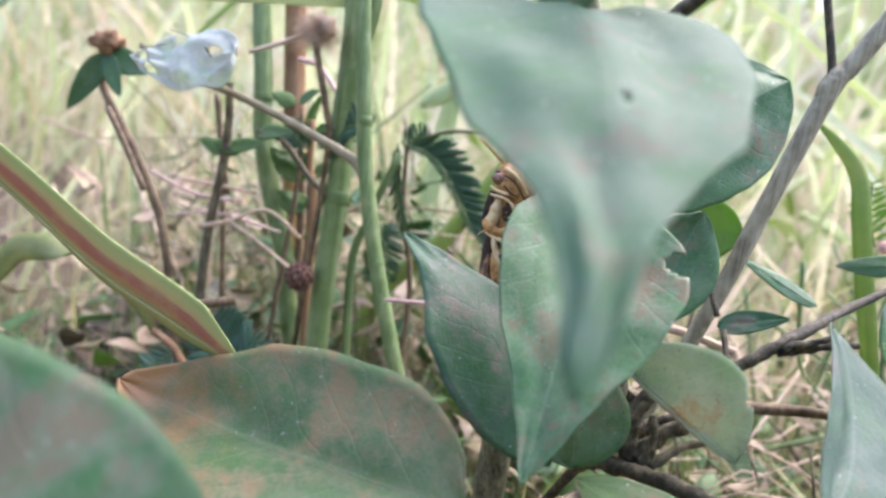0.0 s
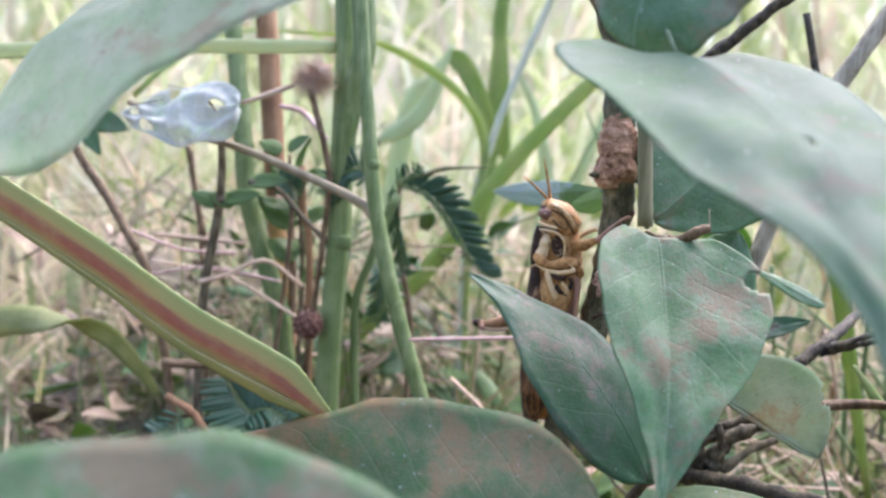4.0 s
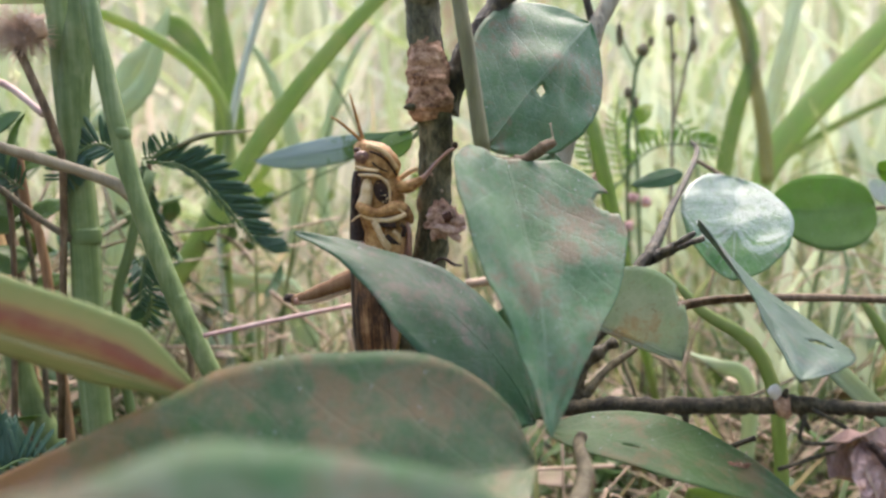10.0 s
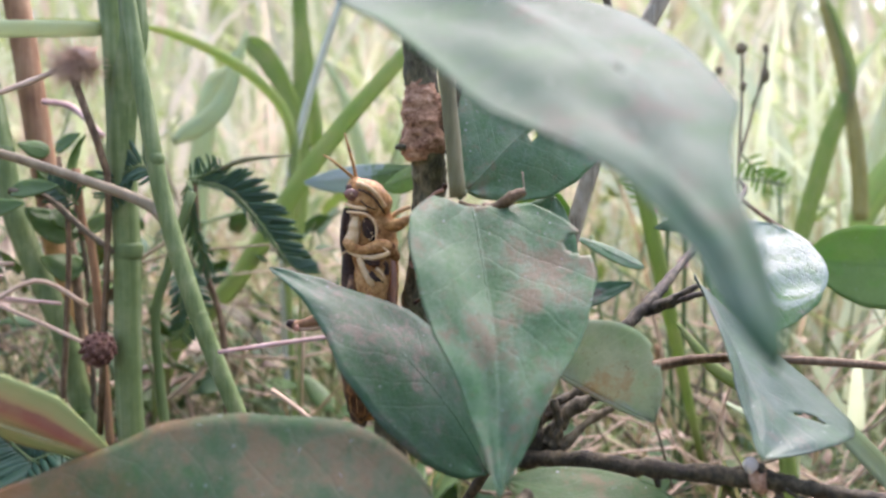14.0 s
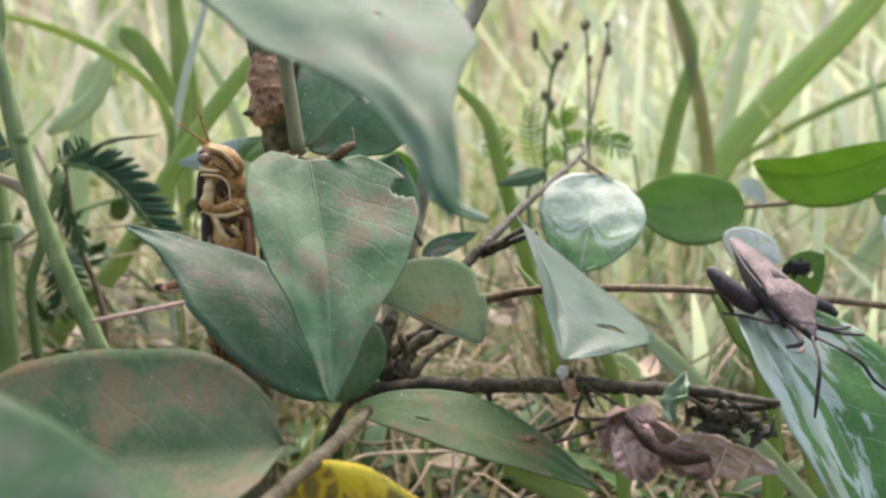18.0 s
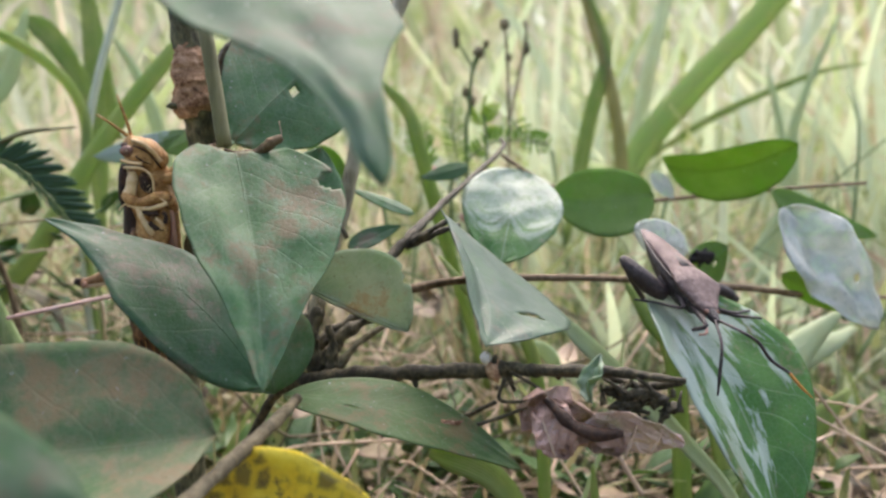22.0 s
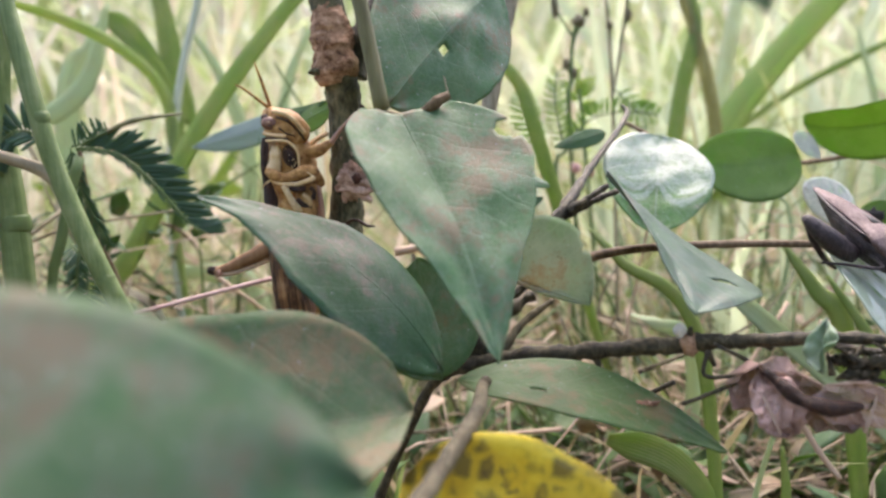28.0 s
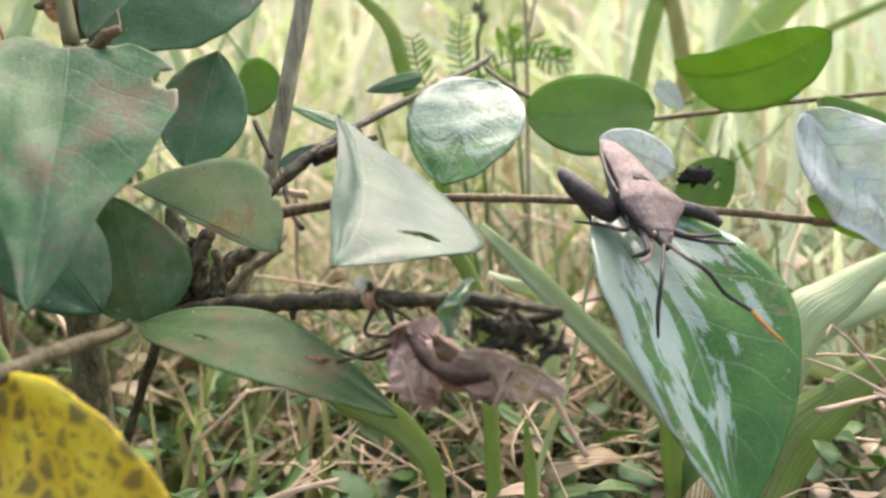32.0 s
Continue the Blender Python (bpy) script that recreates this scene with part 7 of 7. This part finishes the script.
for pts, w, mat in (([(14.99, 30.00, 7.85), (16.30, 30.00, 13.44), (17.08, 30.00, 16.32), (16.06, 30.00, 19.16)], 0.7, M_grass_green),
                    ([(16, 26, 0), (24.15, 28.00, 8.91), (24.87, 28.00, 12.98), (26.92, 28.00, 17.49)], 0.6, M_grass_pale),
                    ([(19, 30, 0), (27.51, 34.00, 5.33), (28.58, 34.00, 11.11), (27.46, 34.00, 16.28)], 0.8, M_grass_pale),
                    ([(-1.86, 30.00, 8.87), (-1.40, 30.00, 11.96), (-2.04, 30.00, 14.98), (-3.10, 30.00, 17.10)], 0.55, M_grass_pale),
                    ([(-0.35, 34.00, 8.96), (-0.60, 34.00, 11.95), (0.39, 34.00, 15.62), (1.61, 34.00, 17.78)], 0.5, M_grass_pale),
                    ([(-3.66, 33.00, 13.15), (-4.17, 33.00, 16.41), (-4.27, 33.00, 21.37), (-1, 33, 27)], 0.7, M_grass_green),
                    ([(-8.16, 28.00, 13.58), (-6.38, 28.00, 14.95), (-5.35, 28.00, 17.57)], 0.7, M_grass_pale),
                    ([(14, 14.5, 0), (13.28, 14.60, 4.28), (12.79, 14.80, 6.31), (11.99, 15.20, 7.91)], 0.4, M_grass_green),
                    ([(10, 19, 0), (10.63, 19.00, 5.34), (9.63, 19.00, 6.39), (9.12, 19.50, 6.64)], 0.45, M_grass_pale),
                    ([(17.67, 18.00, 3.72), (16.43, 18.00, 4.76), (19.05, 18.50, 5.65), (20.55, 19.00, 6.05)], 0.9, M_grass_pale)):
    blade_of("sedge", pts, w, mat, {"fresh_grass": "fresh green sedge blade", "pale_grass": "pale bluish green sedge blade"}.get(mat.name, "olive sedge blade with a rusty tip"), n=20, taper=0.8)
# ---- stuff: grass ----
def tuft_field(name, rng, count, x0, x1, y0, y1, h0, h1, w0, w1, material, label, lean=0.35):
    verts, faces, uvs = [], [], []
    for _ in range(count):
        x, y = rng.uniform(x0, x1), rng.uniform(y0, y1)
        h, w = rng.uniform(h0, h1), rng.uniform(w0, w1)
        a, l = rng.uniform(0, 6.28), max(-1.7, min(1.7, rng.gauss(0, 1))) * lean * h
        dx, dy = math.cos(a) * l, math.sin(a) * l
        if y0 > 0 and y + dy < y0 - 3 or y0 < 0 and y < 0 and y + dy > y1:
            dy = -dy
        ta = rng.uniform(-0.9, 0.9)
        sx, sy = math.cos(ta), math.sin(ta)
        droop = rng.uniform(0.0, 0.35) * h
        n, i0 = 7, len(verts)
        for i in range(n + 1):
            q = i / n
            px, py, pz = x + dx * q ** 1.6, y + dy * q ** 1.6, h * q - droop * q ** 3
            ww = w / 2 * min(1, 0.5 + 2 * q) * (1 - q ** 2.2) + 0.01
            for k, v in enumerate((-1, 0, 1)):
                verts.append(((px + sx * ww * v) * CM, (py + sy * ww * v + (0.3 * ww if v == 0 else 0)) * CM, pz * CM))
                uvs.append((k / 2, q))
            if i:
                for k in (0, 1):
                    b = i0 + 3 * (i - 1) + k
                    faces.append((b, b + 1, b + 4, b + 3))
    me = bpy.data.meshes.new(name)
    me.from_pydata(verts, [], faces)
    layer = me.uv_layers.new(name="UVMap")
    idx = np.empty(len(me.loops), dtype=np.int32)
    me.loops.foreach_get("vertex_index", idx)
    layer.data.foreach_set("uv", np.array(uvs, dtype=np.float32)[idx].ravel())
    me.materials.append(material)
    me.polygons.foreach_set("use_smooth", [True] * len(me.polygons))
    return tagged(new(name, me), label, "grass", kind="stuff")


def tangle(name, rng, count, x0, x1, y0, y1, z0, z1, length, radii, material, label, rise=0.5):
    """Thin bent stems lying through one another, joined."""
    bm = bmesh.new()
    for k in range(count):
        p = Vector((rng.uniform(x0, x1), rng.uniform(y0, y1), rng.uniform(z0, z1)))
        a = rng.uniform(0, 2 * math.pi)
        d = Vector((math.cos(a), 0.4 * math.sin(a), rng.gauss(0, rise))).normalized() * rng.uniform(*length)
        kink = Vector((rng.gauss(0, 0.12), rng.gauss(0, 0.06), rng.gauss(0, 0.12))) * d.length
        r = rng.uniform(*radii)
        pts = [p - d / 2, p - d / 6 + kink * 0.6, p + d / 6 + kink, p + d / 2]
        tube(bm, [(q.x, q.y, max(q.z, 0.2), r * (1 - 0.18 * i)) for i, q in enumerate(pts)], n=7, sides=5, rough=0.25, seed=k)
    return tagged(new(name, mesh_from(name, bm, material)), label, "dry stems", kind="stuff")


rng = random.Random(5)
tuft_field("grass", rng, 420, -40, 60, 26, 60, 4, 18, 0.2, 0.6, M_grass_near, "green and straw-coloured meadow grass", 0.9)
tuft_field("grass", rng, 1500, -120, 150, 60, 180, 14, 46, 0.4, 1.2, M_grass, "green and straw-coloured meadow grass", 0.9)
tuft_field("grass", rng, 700, -100, 130, 50, 140, 8, 26, 0.15, 0.4, M_grass_near, "loose dry straws leaning in the meadow", 1.6)
tuft_field("grass", rng, 3000, -420, 470, 180, 560, 85, 210, 1.5, 4.0, M_grass, "far tall grass, haze and light put into its pale colour", 0.6)
tuft_field("short_grass", rng, 1300, -30, 45, 15, 42, 1.5, 5, 0.1, 0.35, M_grass_low, "short grass and straw on the ground", 1.3)


def scatter(name, rng, count, x0, x1, y0, y1, sizes, material, label, category, up=0.5, z0=0.0, z1=0.6):
    """Small curled leaf scraps or weed leaves, joined."""
    bm = bmesh.new()
    for k in range(count):
        x, y, z = rng.uniform(x0, x1), rng.uniform(y0, y1), rng.uniform(z0, z1)
        a = rng.uniform(0, 6.28)
        l = rng.uniform(*sizes)
        d = Vector((math.cos(a), math.sin(a), rng.uniform(-0.2, up)))
        b = Vector((x, y, z))
        g, uv, _ = leaf_shape(b, b + d * l, (-math.sin(a), math.cos(a), rng.uniform(-0.6, 0.6)), l * rng.uniform(0.35, 0.6), bow=rng.uniform(-0.25, 0.25) * l, fold=rng.uniform(-0.2, 0.5), n=5, m=4, seed=k * 0.37, wave=0.1)
        sheet(bm, g, uv, 0.02 * CM)
    me = mesh_from(name, bm, material)
    return tagged(new(name, me), label, category, kind="stuff")


scatter("leaf_litter", rng, 1000, -22, 34, 13, 46, (0.6, 2.4), M_litter, "brown and pink dead leaf litter on the ground", "leaf litter", 0.5, 0.2, 1.2)
scatter("weeds", rng, 520, -22, 36, 15, 60, (0.7, 2.4), M_leaf_weed, "low green weed leaves near the ground", "weeds", 0.9, 0.4, 3.0)
scatter("weeds", rng, 160, -30, 60, 40, 90, (1.5, 4.0), M_grass_green, "bright green weed leaves in the meadow", "weeds", 1.2, 3.0, 12.0)
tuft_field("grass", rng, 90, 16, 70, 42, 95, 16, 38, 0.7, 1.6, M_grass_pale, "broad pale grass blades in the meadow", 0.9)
tuft_field("grass", rng, 50, 24, 80, 40, 95, 12, 32, 0.6, 1.3, M_grass_green, "broad fresh green grass blades in the meadow", 1.0)
# shade under the shrub is carried by the dark colour of these leaves
scatter("weeds", rng, 230, -10, 16, 14.5, 28, (0.6, 1.8), M_leaf_shade_dark, "low weed leaves coloured dark to stand for shade under the shrub", "weeds", 0.9, 0.3, 3.2)
scatter("leaf_litter", rng, 260, -4, 16, 12.5, 24, (0.5, 1.6), M_litter, "brown dead leaf scraps under the shrub", "leaf litter", 0.6, 0.3, 2.4)
# unseen field behind the camera, added to close the place and green the bounce
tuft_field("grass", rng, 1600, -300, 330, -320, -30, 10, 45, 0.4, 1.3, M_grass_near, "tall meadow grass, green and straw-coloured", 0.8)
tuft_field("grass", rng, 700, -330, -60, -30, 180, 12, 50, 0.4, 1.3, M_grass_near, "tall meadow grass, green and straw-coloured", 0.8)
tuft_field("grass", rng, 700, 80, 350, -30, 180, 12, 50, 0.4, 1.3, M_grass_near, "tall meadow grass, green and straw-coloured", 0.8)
tuft_field("dry_grass", rng, 300, -18, -1, 20, 36, 2, 13, 0.06, 0.2, M_grass_low, "thin dry stems and straw between the reeds", 1.1)
tuft_field("dry_grass", rng, 240, 4, 26, 21, 38, 2, 9, 0.06, 0.2, M_grass_low, "thin dry stems and straw behind the twigs", 1.2)
scatter("weeds", rng, 240, -18, 1, 19, 34, (0.7, 2.2), M_leaf_weed, "low weed leaves between the reeds", "weeds", 0.9, 0.3, 5.5)
scatter("leaf_litter", rng, 160, -18, 1, 18, 30, (0.6, 2.0), M_litter, "brown dead leaf scraps between the reeds", "leaf litter", 0.7, 0.3, 4.0)
tuft_field("dry_grass", rng, 900, -50, 75, 31, 62, 3, 16, 0.06, 0.18, M_straws, "pale tangled straws between the green blades", 0.75)
tuft_field("dry_grass", rng, 700, -110, 150, 60, 130, 8, 36, 0.12, 0.4, M_straws, "pale tangled straws in the meadow", 1.3)
tuft_field("grass", rng, 120, 16, 62, 38, 64, 9, 27, 0.5, 1.1, M_grass_pale, "broad pale grass blades fanning out, light put into their colour", 0.7)
# dark leaves added where the gaps between the reeds lie in shade
scatter("weeds", rng, 190, -14, -2.5, 22, 28, (0.5, 1.5), M_leaf_shade_dark, "added weed leaves, coloured dark for the shaded gaps between reeds", "weeds", 0.9, 2.0, 10.5)
tuft_field("short_grass", rng, 300, -2, 20, 16.5, 27, 2.0, 6.0, 0.08, 0.3, M_grass_mid, "fine green and straw-coloured grass under the shrub", 0.5)
tuft_field("short_grass", rng, 420, -24, 24, 20, 34, 2.5, 8.0, 0.1, 0.4, M_grass_mid, "fine green and straw-coloured grass behind the stems", 0.8)
scatter("weeds", rng, 110, 1, 18, 14, 25, (0.7, 2.0), M_leaf_weed, "low green weed leaves under the twigs", "weeds", 0.9, 0.8, 3.6)
scatter("leaf_litter", rng, 130, -22, 20, 19, 34, (0.6, 1.9), M_husk, "pinkish straw-coloured dry leaves lying in the grass", "leaf litter", 0.7, 0.6, 6.0)
rng = random.Random(12)
tangle("dry_stems", rng, 80, -20, -5, 21, 28, 1.5, 11.0, (3, 7), (0.03, 0.08), M_shoot, "brown bent dry stems between the reeds", 0.8)
tangle("dry_stems", rng, 110, -22, 0, 22, 32, 1.0, 10.0, (3, 8), (0.025, 0.07), M_straw, "pale straws tangled between the reeds", 0.6)
tangle("green_stems", rng, 70, -22, 0, 24, 34, 1.0, 11.0, (4, 10), (0.04, 0.1), M_stalk, "thin green stems between the reeds", 1.4)
tangle("dry_stems", rng, 80, 2, 22, 19.5, 30, 0.5, 7.5, (3, 8), (0.025, 0.07), M_straw, "pale straws tangled behind the twigs", 0.6)
tangle("dry_stems", rng, 60, 2, 20, 18.5, 28, 0.5, 6.5, (2.5, 7), (0.03, 0.08), M_branchlet, "brown bent dry stems behind the twigs", 0.6)
tangle("green_stems", rng, 60, 4, 26, 21, 33, 0.5, 10.0, (4, 10), (0.04, 0.1), M_stalk, "thin green stems behind the twigs", 1.5)
scatter("leaf_litter", rng, 120, -20, -2, 20.5, 29, (0.7, 2.0), M_litter, "curled brown dead leaves hanging between the reeds", "leaf litter", 1.0, 1.5, 9.0)
tuft_field("grass", rng, 30, 15, 25, 22, 31, 6, 13, 0.35, 0.85, M_grass_pale, "pale grass blades beside the vine, sunlight put into their colour", 0.5)
tangle("dry_stems", rng, 130, 4, 19, 14.5, 24, 0.4, 4.5, (2.0, 6), (0.02, 0.06), M_straw, "pale thin straws lying under the vine", 0.5)
scatter("leaf_litter", rng, 110, 4, 19, 14, 26, (0.6, 1.6), M_husk, "straw-coloured dry leaves lying under the vine", "leaf litter", 0.7, 0.4, 3.5)


# ---- what moves ----
def swing(base, degrees, axis):
    b = V(base)
    return Matrix.Translation(b) @ Matrix.Rotation(radians(degrees), 4, axis) @ Matrix.Translation(-b)


def motions():
    hb = (2.40, 12.01, 11.85)
    y = Vector((0, 1, 0))
    walk(heart, [(t, swing(hb, a, y)) for t, a in ((0, 0), (7, 0), (9, 2.2), (9.5, 5), (10, 6.8), (10.5, 7.3), (11, 5), (11.5, -2.7), (12, -5), (12.5, -4), (13, 0), (14, 0), (26, -1), (27.5, -5), (28, -6.2), (28.5, -3.2), (29, -3.2), (29.5, -2), (30, -1.2), (31, 1.6), (31.5, 1.8), (32, 1.8))])
    push = [(t, pose(0.0038 * a, 0, 0.0057 * a)) for t, a in ((0, 0), (8, -0.1), (9, -0.2), (9.5, 0.7), (10, 1), (10.5, 1), (11, 0.55), (11.5, 0), (14, 0), (32, 0))]
    shift = lambda rows: [(t, pose(x * CM, y * CM, z * CM)) for t, x, y, z in rows]
    walk(leaf_low, shift([(0, 0, 0, 0), (2.5, 0, 0, 0), (7, -0.1, 0, -0.14), (9, -0.07, 0, -0.03), (9.5, -0.05, -0.1, 0.2), (10, -0.02, -0.18, 0.34), (10.5, -0.02, -0.18, 0.34), (11, -0.1, -0.1, 0.18), (12, -0.2, 0, -0.05), (13, 0, 0, 0), (26, 0, 0, 0), (28, -0.13, 0, 0.16), (29.5, 0, 0, 0), (32, 0, 0, 0)]))
    walk(leaf_near, shift([(0, 0, 0, 0), (2.5, 0, 0, 0), (4.5, -0.3, 0, -0.18), (6, -0.3, 0, -0.2), (9, -0.19, 0.09, -0.26), (10, 0.13, -0.07, -0.12), (11, 0, 0, -0.2), (12, 0, 0, -0.18), (13, 0, 0, -0.38), (14, 0, 0, -0.2), (17, 0, 0, 0), (26, 0, 0, 0), (27.5, -0.4, 0, 0.2), (28, -0.48, -0.07, 0.32), (28.5, -0.11, 0.1, 0.2), (29, -0.15, 0.03, 0.2), (29.5, 0, 0, 0), (32, 0, 0, 0)]))
    walk(blade_red, push)
    walk(leaf_front, shift([(0, 0, 0, 0), (7, 0, 0, 0), (8, 0.08, 0, 0.15), (8.5, 0.1, 0, 0.33), (9, 0.05, 0, 0.58), (9.5, 0.1, 0, 0.85), (10, 0.1, 0, 1.1), (10.5, 0.1, 0, 1.1), (11, 0.1, 0, 0.6), (11.5, 0.04, 0, 0.42), (12, 0, 0, 0.28), (13, 0.02, 0, 0.3), (13.5, 0, 0, 0.16), (14, 0, 0, 0), (18, 0, 0, 0), (19, 0, 0, 0.14), (20, 0, 0, 0.18), (22, 0, 0, 0.16), (23.5, 0, 0, 0), (25.5, 0, 0, 0), (27.5, 0, 0, 0.6), (28, 0, 0, 0.62), (28.5, 0, 0, 0.5), (29, 0, 0, 0.15), (30, 0, 0, 0.18), (31, 0, 0, 0.25), (32, 0, 0, 0.25)]))


motions()
